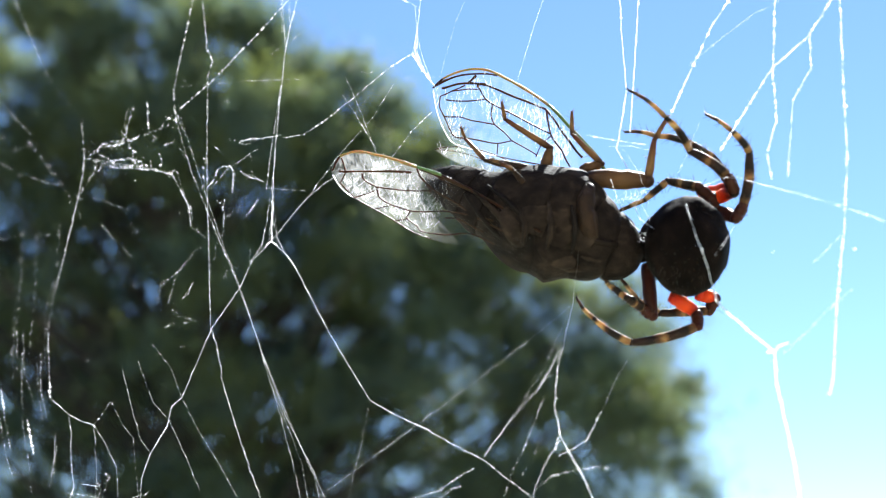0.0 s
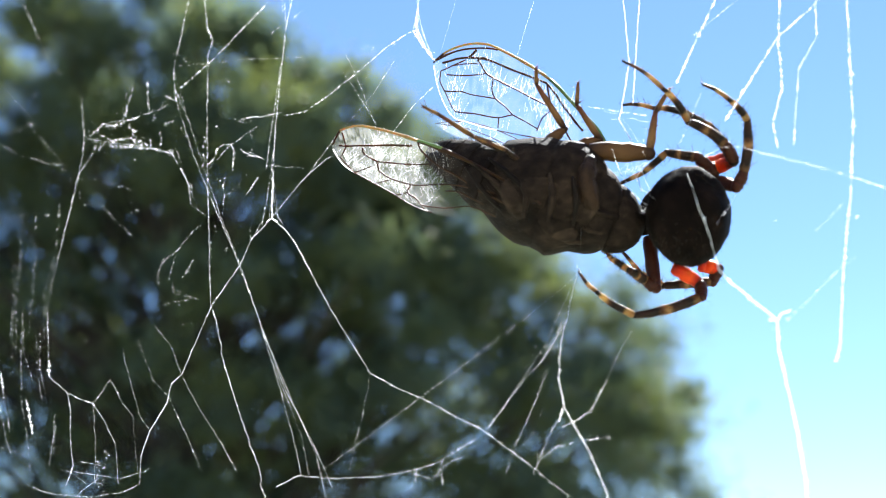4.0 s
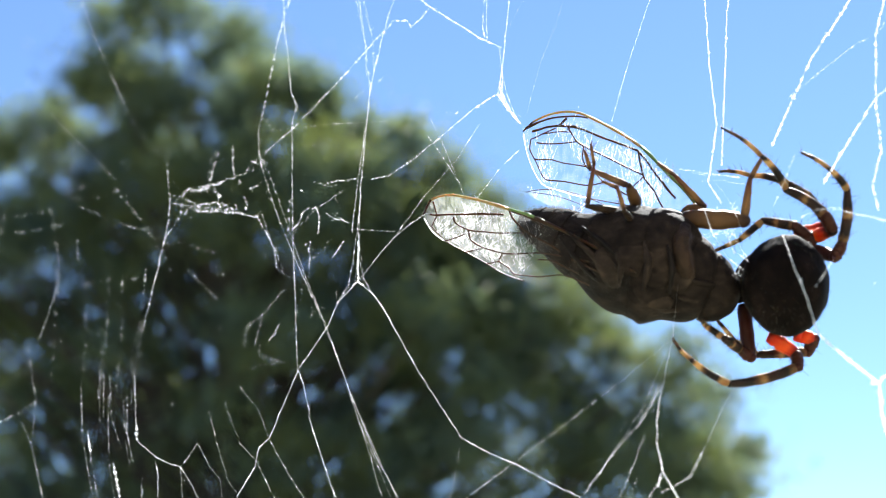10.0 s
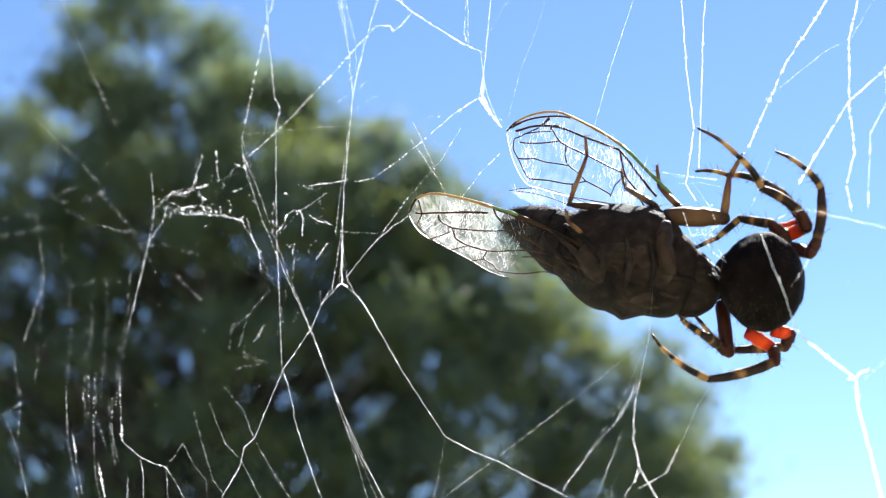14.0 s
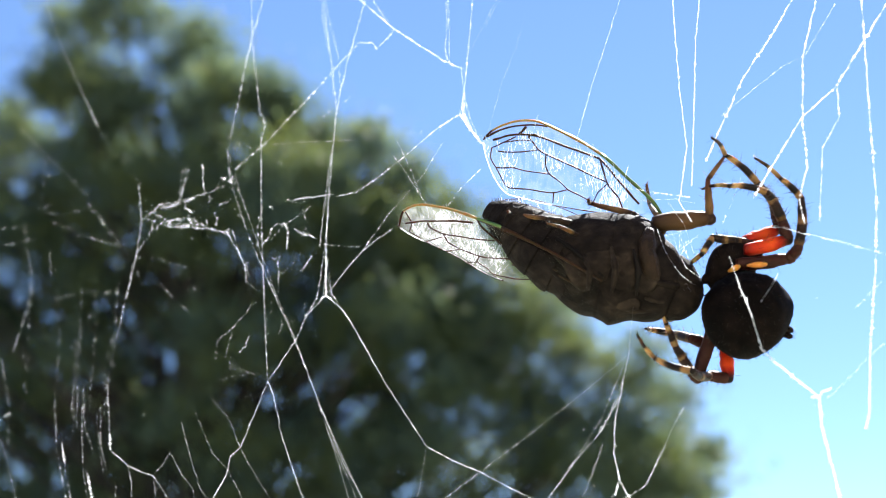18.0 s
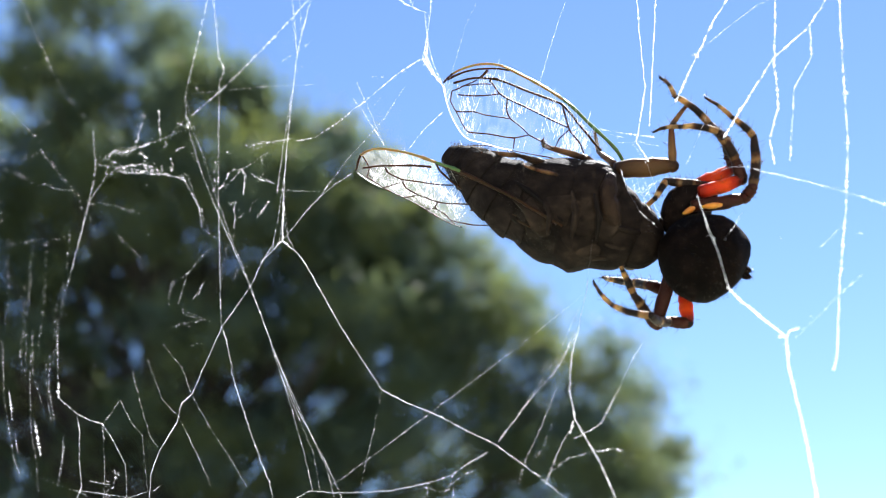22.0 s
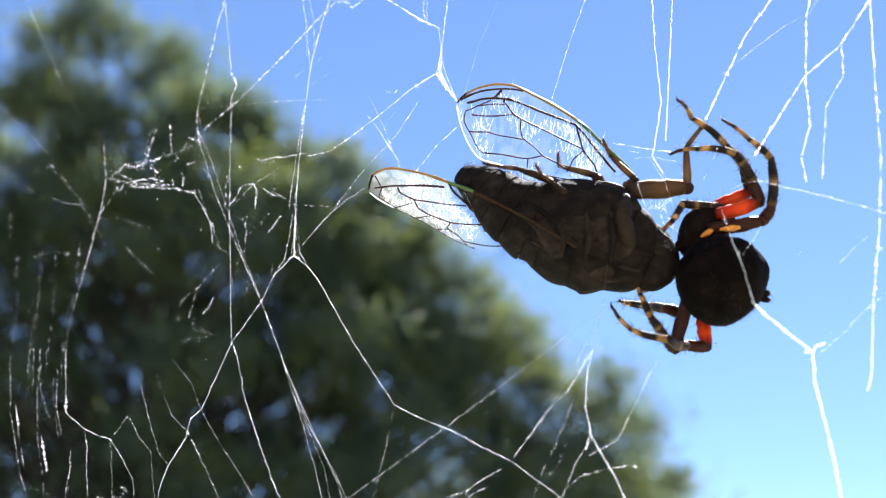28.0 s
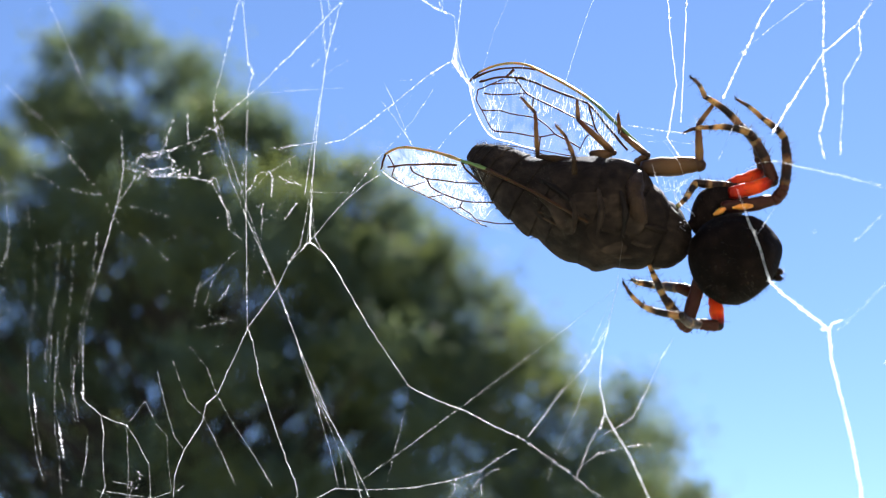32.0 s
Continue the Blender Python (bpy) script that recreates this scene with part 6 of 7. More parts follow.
build_wing("hindwing", ((25.43, 4.00, 6.00), (20.75, 5.00, 7.50), (16.03, 6.00, 9.50), (12.54, 6.00, 10.60), (9.50, 6.00, 11.00), (6.91, 6.00, 10.80), (5.30, 6.00, 10.40)),
           ((25.69, 5.00, 1.92), (20.91, 5.00, 2.65), (16.19, 6.00, 5.15), (12.68, 6.00, 6.78), (9.60, 6.00, 8.25), (6.98, 6.00, 9.38), (5.48, 6.00, 10.37)),
           WING_MILKY, [(0.1, 0.07, V, [(0, 0), (0.5, 0), (1, 0)]), (0.08, 0.06, V, [(0, 0.4), (0.5, 0.35), (0.9, 0.3)])], "small frosted hindwing", 0.5, 80, 4)

CICADA_LEG_NAMES = ("femur", "tibia", "tarsus", "claw")
M3 = [CICADA_FEMUR, CICADA_SHIN, CICADA_SHIN, CICADA_LEG]


def stance(rows, t, depth, *joints):
    """One moment of a leg: its joints along and up the web, in millimetres."""
    rows.append((t, [(x, depth, z) for x, z in joints]))


NEAR_WING_LEG = []
stance(NEAR_WING_LEG, 0, -2, (26.6, 8.0), (30.2, 9.6), (24.5, 14.7), (24.3, 18.1))
stance(NEAR_WING_LEG, 1, -2, (26.0, 7.2), (29.3, 10.2), (23.7, 15.2), (22.5, 18.9))
stance(NEAR_WING_LEG, 2, -2, (26.3, 7.8), (29.8, 9.9), (24.1, 15.2), (22.8, 18.1))
stance(NEAR_WING_LEG, 4.5, -2, (26.1, 7.8), (29.7, 9.1), (24.9, 15.3), (24.9, 18.6))
stance(NEAR_WING_LEG, 5, -2, (25.8, 7.8), (29.7, 9.3), (24.4, 15.6), (23.5, 18.8))
stance(NEAR_WING_LEG, 5.5, -2, (26.3, 7.7), (29.8, 9.3), (24.7, 14.8), (23.7, 17.9))
stance(NEAR_WING_LEG, 6, -2, (27.3, 8.1), (29.3, 7.3), (31.3, 8.7), (33.3, 10.3))
stance(NEAR_WING_LEG, 6.5, -2, (25.9, 7.9), (29.2, 11.6), (24.0, 14.1), (22.5, 16.7))
stance(NEAR_WING_LEG, 7, -2, (25.5, 7.5), (28.6, 8.0), (29.0, 10.7), (28.4, 13.8))
stance(NEAR_WING_LEG, 8, -2, (26.9, 7.5), (29.5, 9.0), (25.7, 13.8), (24.7, 16.6))
stance(NEAR_WING_LEG, 9, -2, (26.9, 8.6), (28.7, 10.5), (24.1, 12.6), (22.2, 14.0))
stance(NEAR_WING_LEG, 10, -2, (27.9, 7.9), (30.5, 9.1), (25.9, 13.6), (23.8, 15.3))
stance(NEAR_WING_LEG, 11, -2, (25.7, 8.2), (27.4, 10.1), (23.1, 14.5), (19.8, 17.5))
stance(NEAR_WING_LEG, 12, -2, (27.7, 8.7), (29.5, 10.2), (24.7, 14.1), (22.8, 16.8))
stance(NEAR_WING_LEG, 12.5, -2, (28.5, 7.2), (29.9, 8.9), (24.6, 12.9), (20.9, 16.0))
stance(NEAR_WING_LEG, 13, -2, (27.8, 7.7), (30.7, 9.4), (25.9, 12.2), (23.3, 16.1))
stance(NEAR_WING_LEG, 13.5, -2, (27.1, 7.3), (30.2, 8.7), (26.0, 12.6), (25.0, 15.7))
stance(NEAR_WING_LEG, 14, -2, (28.5, 7.1), (29.8, 8.5), (27.4, 11.6), (26.8, 15.5))
stance(NEAR_WING_LEG, 17, -2, (25.4, 7.7), (28.6, 9.6), (24.4, 14.1), (23.0, 17.8))
stance(NEAR_WING_LEG, 18, -2, (29.2, 4.9), (30.2, 6.8), (28.7, 10.1), (28.2, 13.4))
stance(NEAR_WING_LEG, 19, -2, (26.7, 6.8), (28.1, 8.2), (26.2, 10.5), (25.7, 13.1))
stance(NEAR_WING_LEG, 20, -2, (27.6, 6.4), (28.9, 7.8), (25.6, 11.9), (24.9, 14.2))
stance(NEAR_WING_LEG, 21, -2, (27.8, 6.1), (29.4, 7.7), (26.4, 11.1), (25.7, 13.9))
stance(NEAR_WING_LEG, 22, -2, (27.2, 6.4), (28.6, 7.9), (26.7, 10.1), (26.0, 13.5))
stance(NEAR_WING_LEG, 23, -2, (29.2, 7.6), (30.2, 9.2), (27.6, 13.9), (28.0, 17.2))
stance(NEAR_WING_LEG, 24, -2, (28.3, 7.4), (29.6, 9.0), (26.3, 12.7), (24.4, 14.6))
stance(NEAR_WING_LEG, 25, -2, (27.9, 6.8), (29.2, 8.4), (26.0, 12.2), (24.5, 14.4))
stance(NEAR_WING_LEG, 27.5, -2, (28.2, 7.2), (29.2, 8.6), (25.7, 12.5), (24.5, 14.9))
stance(NEAR_WING_LEG, 28, -2, (28.2, 7.4), (29.3, 8.9), (26.0, 12.6), (24.5, 14.8))
stance(NEAR_WING_LEG, 28.5, -2, (28.2, 7.5), (29.4, 9.1), (25.7, 13.1), (24.3, 15.1))
stance(NEAR_WING_LEG, 29, -2, (28.0, 6.7), (29.1, 8.3), (26.2, 12.1), (25.0, 14.3))
stance(NEAR_WING_LEG, 29.5, -2, (27.6, 6.7), (28.7, 8.1), (26.0, 11.6), (24.9, 13.8))
stance(NEAR_WING_LEG, 30, -2, (28.4, 6.5), (29.4, 8.1), (26.2, 12.0), (25.6, 15.2))
stance(NEAR_WING_LEG, 30.5, -2, (28.6, 6.6), (29.5, 8.2), (25.7, 12.5), (24.7, 14.8))
stance(NEAR_WING_LEG, 31, -2, (28.5, 6.2), (29.5, 7.7), (25.8, 12.3), (24.9, 14.8))
stance(NEAR_WING_LEG, 32, -2, (28.1, 7.6), (29.2, 9.2), (25.6, 12.8), (24.9, 15.2))
MIDDLE_LEG = []
stance(MIDDLE_LEG, 0, -2, (21.4, 7.8), (22.3, 12.8), (14.6, 17.1), (13.9, 19.5))
stance(MIDDLE_LEG, 1, -2, (24.1, 7.1), (23.2, 8.7), (20.5, 11.0), (19.3, 13.7))
stance(MIDDLE_LEG, 2, -2, (21.3, 8.7), (24.6, 9.6), (17.0, 14.8), (15.8, 17.4))
stance(MIDDLE_LEG, 4.5, -2, (21.4, 7.8), (24.8, 11.5), (19.8, 19.1), (19.5, 21.2))
stance(MIDDLE_LEG, 5, -2, (21.3, 8.8), (23.4, 11.8), (18.2, 19.2), (16.6, 22.3))
stance(MIDDLE_LEG, 5.5, -2, (21.8, 8.4), (24.4, 10.9), (17.7, 18.6), (16.7, 21.4))
stance(MIDDLE_LEG, 6, -2, (21.7, 8.0), (24.3, 10.7), (17.4, 16.2), (16.4, 18.6))
stance(MIDDLE_LEG, 6.5, -2, (22.4, 7.8), (25.0, 8.8), (22.4, 13.6), (22.1, 15.4))
stance(MIDDLE_LEG, 7, -2, (21.0, 8.2), (18.1, 13.5), (11.8, 16.9), (11.9, 18.7))
stance(MIDDLE_LEG, 8, -2, (26.4, 7.5), (25.3, 9.1), (24.0, 11.5), (23.5, 13.2))
stance(MIDDLE_LEG, 9, -2, (22.9, 8.0), (21.8, 9.3), (20.1, 10.8), (19.6, 12.4))
stance(MIDDLE_LEG, 10, -2, (21.2, 8.9), (19.7, 11.5), (14.5, 14.0), (13.3, 17.5))
stance(MIDDLE_LEG, 11, -2, (23.9, 8.6), (21.5, 10.3), (17.3, 13.3), (16.7, 15.5))
stance(MIDDLE_LEG, 12, -2, (23.6, 7.6), (22.6, 9.0), (20.3, 10.3), (19.7, 12.5))
stance(MIDDLE_LEG, 12.5, -2, (24.9, 7.1), (23.0, 8.4), (17.9, 10.9), (17.1, 13.5))
stance(MIDDLE_LEG, 13, -2, (22.9, 7.6), (20.5, 12.0), (15.9, 15.4), (13.4, 18.4))
stance(MIDDLE_LEG, 13.5, -2, (25.7, 7.2), (24.3, 8.1), (20.5, 9.7), (19.9, 12.4))
stance(MIDDLE_LEG, 14, -2, (26.7, 7.5), (25.7, 8.8), (22.6, 11.4), (21.4, 15.4))
stance(MIDDLE_LEG, 17, -2, (20.8, 8.6), (24.4, 10.5), (18.6, 17.3), (18.6, 20.4))
stance(MIDDLE_LEG, 18, -2, (26.4, 7.2), (25.4, 8.5), (19.3, 10.2), (18.8, 10.7))
stance(MIDDLE_LEG, 19, -2, (23.8, 7.2), (22.4, 8.6), (18.5, 12.4), (18.2, 14.1))
stance(MIDDLE_LEG, 20, -2, (24.3, 7.3), (22.9, 8.6), (18.7, 10.7), (18.5, 12.7))
stance(MIDDLE_LEG, 21, -2, (26.0, 7.5), (24.6, 8.2), (19.8, 10.5), (19.2, 11.9))
stance(MIDDLE_LEG, 22, -2, (25.4, 7.8), (23.5, 8.9), (18.4, 10.8), (17.9, 11.5))
stance(MIDDLE_LEG, 23, -2, (25.1, 7.9), (23.2, 9.2), (18.4, 10.4), (17.9, 11.7))
stance(MIDDLE_LEG, 24, -2, (25.1, 8.1), (23.7, 9.2), (19.6, 10.2), (18.6, 11.5))
stance(MIDDLE_LEG, 25, -2, (25.6, 8.1), (24.2, 9.1), (19.9, 10.2), (19.5, 11.3))
stance(MIDDLE_LEG, 27.5, -2, (23.6, 7.5), (22.2, 8.8), (18.1, 11.3), (17.3, 13.3))
stance(MIDDLE_LEG, 28, -2, (24.7, 8.0), (23.3, 9.3), (18.7, 11.0), (18.2, 12.8))
stance(MIDDLE_LEG, 28.5, -2, (24.5, 8.0), (23.1, 9.1), (19.4, 10.6), (18.9, 12.4))
stance(MIDDLE_LEG, 29, -2, (25.0, 7.5), (23.6, 8.6), (20.3, 10.0), (19.8, 11.8))
stance(MIDDLE_LEG, 29.5, -2, (25.3, 7.0), (24.3, 8.8), (20.4, 12.7), (21.2, 14.4))
stance(MIDDLE_LEG, 30, -2, (21.4, 8.6), (24.6, 10.1), (18.4, 16.7), (17.8, 20.4))
stance(MIDDLE_LEG, 30.5, -2, (22.1, 8.7), (24.4, 9.7), (18.2, 14.5), (18.0, 17.3))
stance(MIDDLE_LEG, 31, -2, (21.8, 8.0), (24.5, 9.0), (18.4, 14.3), (18.1, 17.3))
stance(MIDDLE_LEG, 32, -2, (21.2, 8.9), (24.8, 9.7), (19.0, 13.9), (18.7, 16.8))
HIND_LEG = []
stance(HIND_LEG, 0, -4, (19.2, 8.1), (12.5, 8.9), (9.6, 12.1), (8.8, 13.6))
stance(HIND_LEG, 1, -4, (17.6, 6.4), (13.5, 8.0), (11.1, 10.9), (9.9, 14.1))
stance(HIND_LEG, 2, -4, (17.9, 8.1), (12.3, 8.5), (15.7, 15.3), (15.4, 17.6))
stance(HIND_LEG, 4.5, -4, (17.1, 5.6), (9.0, 8.9), (3.3, 8.9), (-0.1, 9.8))
stance(HIND_LEG, 5, -4, (20.2, 8.2), (11.7, 10.7), (17.9, 16.8), (17.4, 19.0))
stance(HIND_LEG, 5.5, -4, (20.3, 7.9), (11.8, 9.0), (17.3, 16.2), (16.8, 18.8))
stance(HIND_LEG, 6, -4, (18.1, 6.9), (11.0, 7.4), (3.0, 11.9), (-1.4, 13.1))
stance(HIND_LEG, 6.5, -4, (16.4, 7.7), (11.1, 7.9), (17.5, 14.3), (18.4, 16.0))
stance(HIND_LEG, 7, -4, (16.4, 8.1), (10.0, 9.6), (8.6, 14.4), (5.9, 18.3))
stance(HIND_LEG, 8, -4, (20.7, 7.7), (12.2, 9.8), (14.4, 17.0), (13.7, 20.0))
stance(HIND_LEG, 9, -4, (16.4, 6.4), (11.0, 7.9), (4.6, 11.7), (0.7, 13.4))
stance(HIND_LEG, 10, -4, (18.8, 7.8), (13.4, 8.2), (14.5, 14.3), (13.9, 17.4))
stance(HIND_LEG, 11, -4, (23.6, 8.0), (17.1, 10.0), (19.1, 16.9), (18.1, 17.9))
stance(HIND_LEG, 12, -4, (19.6, 8.4), (13.3, 8.8), (15.7, 15.5), (15.4, 17.4))
stance(HIND_LEG, 12.5, -4, (15.1, 8.4), (9.2, 9.3), (4.2, 13.4), (-0.2, 15.8))
stance(HIND_LEG, 13, -4, (23.1, 8.0), (17.4, 8.7), (16.7, 13.9), (15.7, 15.7))
stance(HIND_LEG, 13.5, -4, (21.4, 7.4), (14.3, 7.2), (14.8, 15.2), (14.4, 18.3))
stance(HIND_LEG, 14, -4, (19.5, 8.0), (13.3, 8.2), (15.7, 15.5), (15.4, 18.5))
stance(HIND_LEG, 17, -4, (12.8, 6.2), (7.5, 7.5), (5.4, 8.4), (5.1, 7.7))
stance(HIND_LEG, 18, -4, (17.7, 6.7), (12.1, 7.6), (7.5, 8.3), (6.5, 8.7))
stance(HIND_LEG, 19, -4, (21.2, 6.8), (17.7, 8.1), (18.5, 12.3), (18.0, 14.0))
stance(HIND_LEG, 20, -4, (23.1, 6.3), (17.4, 7.2), (17.3, 11.2), (16.5, 12.9))
stance(HIND_LEG, 21, -4, (22.5, 8.2), (17.1, 9.0), (13.8, 9.9), (12.5, 9.8))
stance(HIND_LEG, 22, -4, (20.6, 7.1), (14.2, 8.7), (9.6, 9.5), (8.7, 9.0))
stance(HIND_LEG, 23, -4, (20.8, 7.6), (14.5, 8.7), (10.9, 9.1), (9.6, 8.6))
stance(HIND_LEG, 24, -4, (20.7, 7.8), (15.4, 8.5), (14.0, 8.9), (11.8, 8.8))
stance(HIND_LEG, 25, -4, (21.3, 7.8), (15.9, 9.0), (14.5, 9.4), (12.3, 9.1))
stance(HIND_LEG, 27.5, -4, (17.1, 7.5), (10.8, 9.0), (9.5, 10.1), (7.2, 10.9))
stance(HIND_LEG, 28, -4, (18.1, 8.1), (11.8, 9.7), (9.9, 10.5), (7.1, 10.8))
stance(HIND_LEG, 28.5, -4, (17.4, 8.5), (11.0, 9.2), (9.2, 10.0), (6.5, 10.3))
stance(HIND_LEG, 29, -4, (19.7, 7.6), (12.4, 8.7), (9.8, 9.0), (7.0, 9.4))
stance(HIND_LEG, 29.5, -4, (17.8, 7.0), (10.7, 7.6), (5.2, 8.2), (1.6, 8.9))
stance(HIND_LEG, 30, -4, (18.9, 7.0), (12.0, 8.1), (6.0, 12.4), (1.9, 14.5))
stance(HIND_LEG, 30.5, -4, (18.7, 7.9), (12.2, 8.6), (16.5, 15.6), (15.8, 18.4))
stance(HIND_LEG, 31, -4, (19.2, 7.3), (13.6, 8.0), (14.0, 14.8), (12.6, 17.4))
stance(HIND_LEG, 32, -4, (20.1, 7.8), (13.2, 8.5), (12.2, 14.3), (10.1, 16.5))
HIND_LEG_BELOW = []
stance(HIND_LEG_BELOW, 0, -8, (19.0, 4.6), (15.8, 8.3), (14.0, 9.1), (12.5, 9.6))
stance(HIND_LEG_BELOW, 1, -8, (17.5, 3.7), (14.3, 5.9), (12.2, 7.2), (10.2, 8.1))
stance(HIND_LEG_BELOW, 2, -8, (19.2, 3.6), (15.5, 7.4), (13.6, 8.4), (11.8, 9.4))
stance(HIND_LEG_BELOW, 4.5, -8, (18.2, 4.6), (14.8, 7.0), (12.0, 7.8), (8.9, 8.9))
stance(HIND_LEG_BELOW, 5, -8, (17.8, 5.6), (15.5, 7.7), (13.2, 12.7), (11.6, 14.3))
stance(HIND_LEG_BELOW, 5.5, -8, (17.8, 5.5), (14.7, 8.9), (12.5, 10.5), (11.4, 11.8))
stance(HIND_LEG_BELOW, 6, -8, (18.8, 5.5), (15.3, 7.1), (12.2, 8.6), (9.4, 9.4))
stance(HIND_LEG_BELOW, 6.5, -8, (17.5, 5.3), (14.9, 7.8), (12.2, 10.4), (10.0, 12.0))
stance(HIND_LEG_BELOW, 7, -8, (17.0, 6.2), (14.3, 9.1), (12.1, 11.2), (10.3, 12.6))
stance(HIND_LEG_BELOW, 8, -8, (19.6, 1.9), (16.4, 6.6), (13.7, 8.7), (12.4, 9.5))
stance(HIND_LEG_BELOW, 9, -8, (18.7, 6.4), (17.3, 7.6), (15.4, 13.3), (12.2, 15.5))
stance(HIND_LEG_BELOW, 10, -8, (19.7, 6.5), (18.2, 7.7), (16.9, 11.6), (14.5, 12.3))
stance(HIND_LEG_BELOW, 11, -8, (20.0, 4.2), (17.2, 6.8), (15.9, 7.1), (14.6, 7.5))
stance(HIND_LEG_BELOW, 12, -8, (19.2, 6.4), (17.4, 7.6), (17.8, 13.5), (16.5, 16.1))
stance(HIND_LEG_BELOW, 12.5, -8, (17.5, 4.8), (14.8, 6.9), (13.0, 7.2), (11.7, 7.2))
stance(HIND_LEG_BELOW, 13, -8, (23.1, 5.2), (19.6, 5.9), (18.3, 6.8), (17.4, 7.2))
stance(HIND_LEG_BELOW, 13.5, -8, (19.4, 2.4), (15.8, 4.0), (14.0, 5.7), (13.5, 7.0))
stance(HIND_LEG_BELOW, 14, -8, (19.3, 2.6), (14.8, 4.2), (12.6, 5.8), (12.1, 7.6))
stance(HIND_LEG_BELOW, 17, -8, (16.1, 3.4), (12.5, 5.1), (9.9, 6.0), (8.1, 6.4))
stance(HIND_LEG_BELOW, 18, -8, (20.0, 3.8), (15.9, 5.6), (13.6, 6.5), (11.8, 7.0))
stance(HIND_LEG_BELOW, 19, -8, (22.5, 5.8), (19.8, 6.7), (18.7, 9.8), (18.2, 11.2))
stance(HIND_LEG_BELOW, 20, -8, (23.4, 4.3), (18.0, 6.1), (17.2, 9.6), (16.6, 11.4))
stance(HIND_LEG_BELOW, 21, -8, (23.7, 5.4), (20.2, 7.1), (18.4, 8.3), (16.6, 8.7))
stance(HIND_LEG_BELOW, 22, -8, (22.8, 4.2), (19.2, 5.9), (16.5, 6.7), (14.7, 7.1))
stance(HIND_LEG_BELOW, 23, -8, (23.0, 3.9), (19.4, 5.6), (16.8, 6.5), (15.4, 7.2))
stance(HIND_LEG_BELOW, 24, -8, (23.0, 5.0), (19.4, 6.6), (16.8, 7.4), (15.9, 7.8))
stance(HIND_LEG_BELOW, 25, -8, (24.4, 5.0), (20.0, 6.6), (17.3, 7.6), (16.0, 8.0))
stance(HIND_LEG_BELOW, 27.5, -8, (19.8, 5.1), (17.1, 8.1), (15.7, 9.3), (14.4, 10.1))
stance(HIND_LEG_BELOW, 28, -8, (19.9, 5.2), (16.7, 7.8), (15.4, 9.0), (14.3, 10.3))
stance(HIND_LEG_BELOW, 28.5, -8, (20.1, 5.2), (16.9, 8.2), (15.5, 9.0), (14.3, 10.0))
stance(HIND_LEG_BELOW, 29, -8, (22.3, 4.3), (19.1, 6.8), (17.3, 7.4), (16.0, 7.6))
stance(HIND_LEG_BELOW, 29.5, -8, (21.5, 2.8), (17.9, 4.6), (16.1, 5.4), (14.8, 6.0))
stance(HIND_LEG_BELOW, 30, -8, (18.8, 5.3), (17.4, 8.0), (19.0, 13.3), (18.5, 14.7))
stance(HIND_LEG_BELOW, 30.5, -8, (18.5, 4.6), (18.0, 7.2), (17.6, 10.8), (16.3, 13.0))
stance(HIND_LEG_BELOW, 31, -8, (18.7, 3.5), (17.8, 6.1), (17.2, 10.1), (15.6, 12.7))
stance(HIND_LEG_BELOW, 32, -8, (18.3, 5.1), (17.7, 7.8), (16.6, 10.8), (15.0, 12.5))

jointed_leg(cicada, CICADA_ORIGIN, "front_leg", CICADA_LEG_NAMES,
            [(0, ((27.15, -6.00, 7.19), (35.64, -6.00, 7.11), (36.28, -6.00, 13.01), (38.30, -6.00, 16.65))), (14.5, ((27.15, -6.00, 7.19), (35.64, -6.00, 7.11), (36.28, -6.00, 13.01), (38.30, -6.00, 16.65))), (17, ((28.10, -6.00, 7.20), (36.61, -6.00, 7.90), (36.05, -6.00, 13.70), (38.54, -6.00, 17.23))), (32, ((28.10, -6.00, 7.20), (36.61, -6.00, 7.90), (36.05, -6.00, 13.70), (38.54, -6.00, 17.23)))],
            [(1.15, 1.05), 0.62, 0.38, 0.22], M3, (10, 26, 22), 1, swell=0.16)
# hind thighs take the darker folded-leg skin so they look shaded
for leg_name, leg_rows, leg_radii, leg_seed in (("front_leg", NEAR_WING_LEG, (0.85, 0.5, 0.32, 0.2), 2), ("middle_leg", MIDDLE_LEG, (0.85, 0.5, 0.32, 0.2), 3),
                                                 ("hind_leg", HIND_LEG, (0.55, 0.36, 0.26, 0.17), 4), ("hind_leg", HIND_LEG_BELOW, (0.42, 0.32, 0.24, 0.16), 5)):
    jointed_leg(cicada, CICADA_ORIGIN, leg_name, CICADA_LEG_NAMES, leg_rows, leg_radii, [FOLDED if leg_name == "hind_leg" else CICADA_FEMUR] + M3[1:], (8, 26, 22), leg_seed)
# the folded foreleg on the breast
for leg_pts in (((27.07, -9.60, 6.06), (26.34, -11.60, 2.92), (26.85, -11.80, 0.16), (28.14, -10.20, -1.91)),):
    leg_line = curve_points(vecs(leg_pts, CICADA_ORIGIN), 0.5 * MM)
    leg_bm = bmesh.new()
    tube(leg_bm, leg_line, [1.3 * MM * (0.45 + 0.6 * math.sin(math.pi * (i + 0.5) / len(leg_line)) ** 0.7 + 0.25 * noise.noise(Vector((i * 0.35, 2, 0)))) for i in range(len(leg_line))], 10)
    part("folded_leg", leg_bm, FOLDED, cicada)

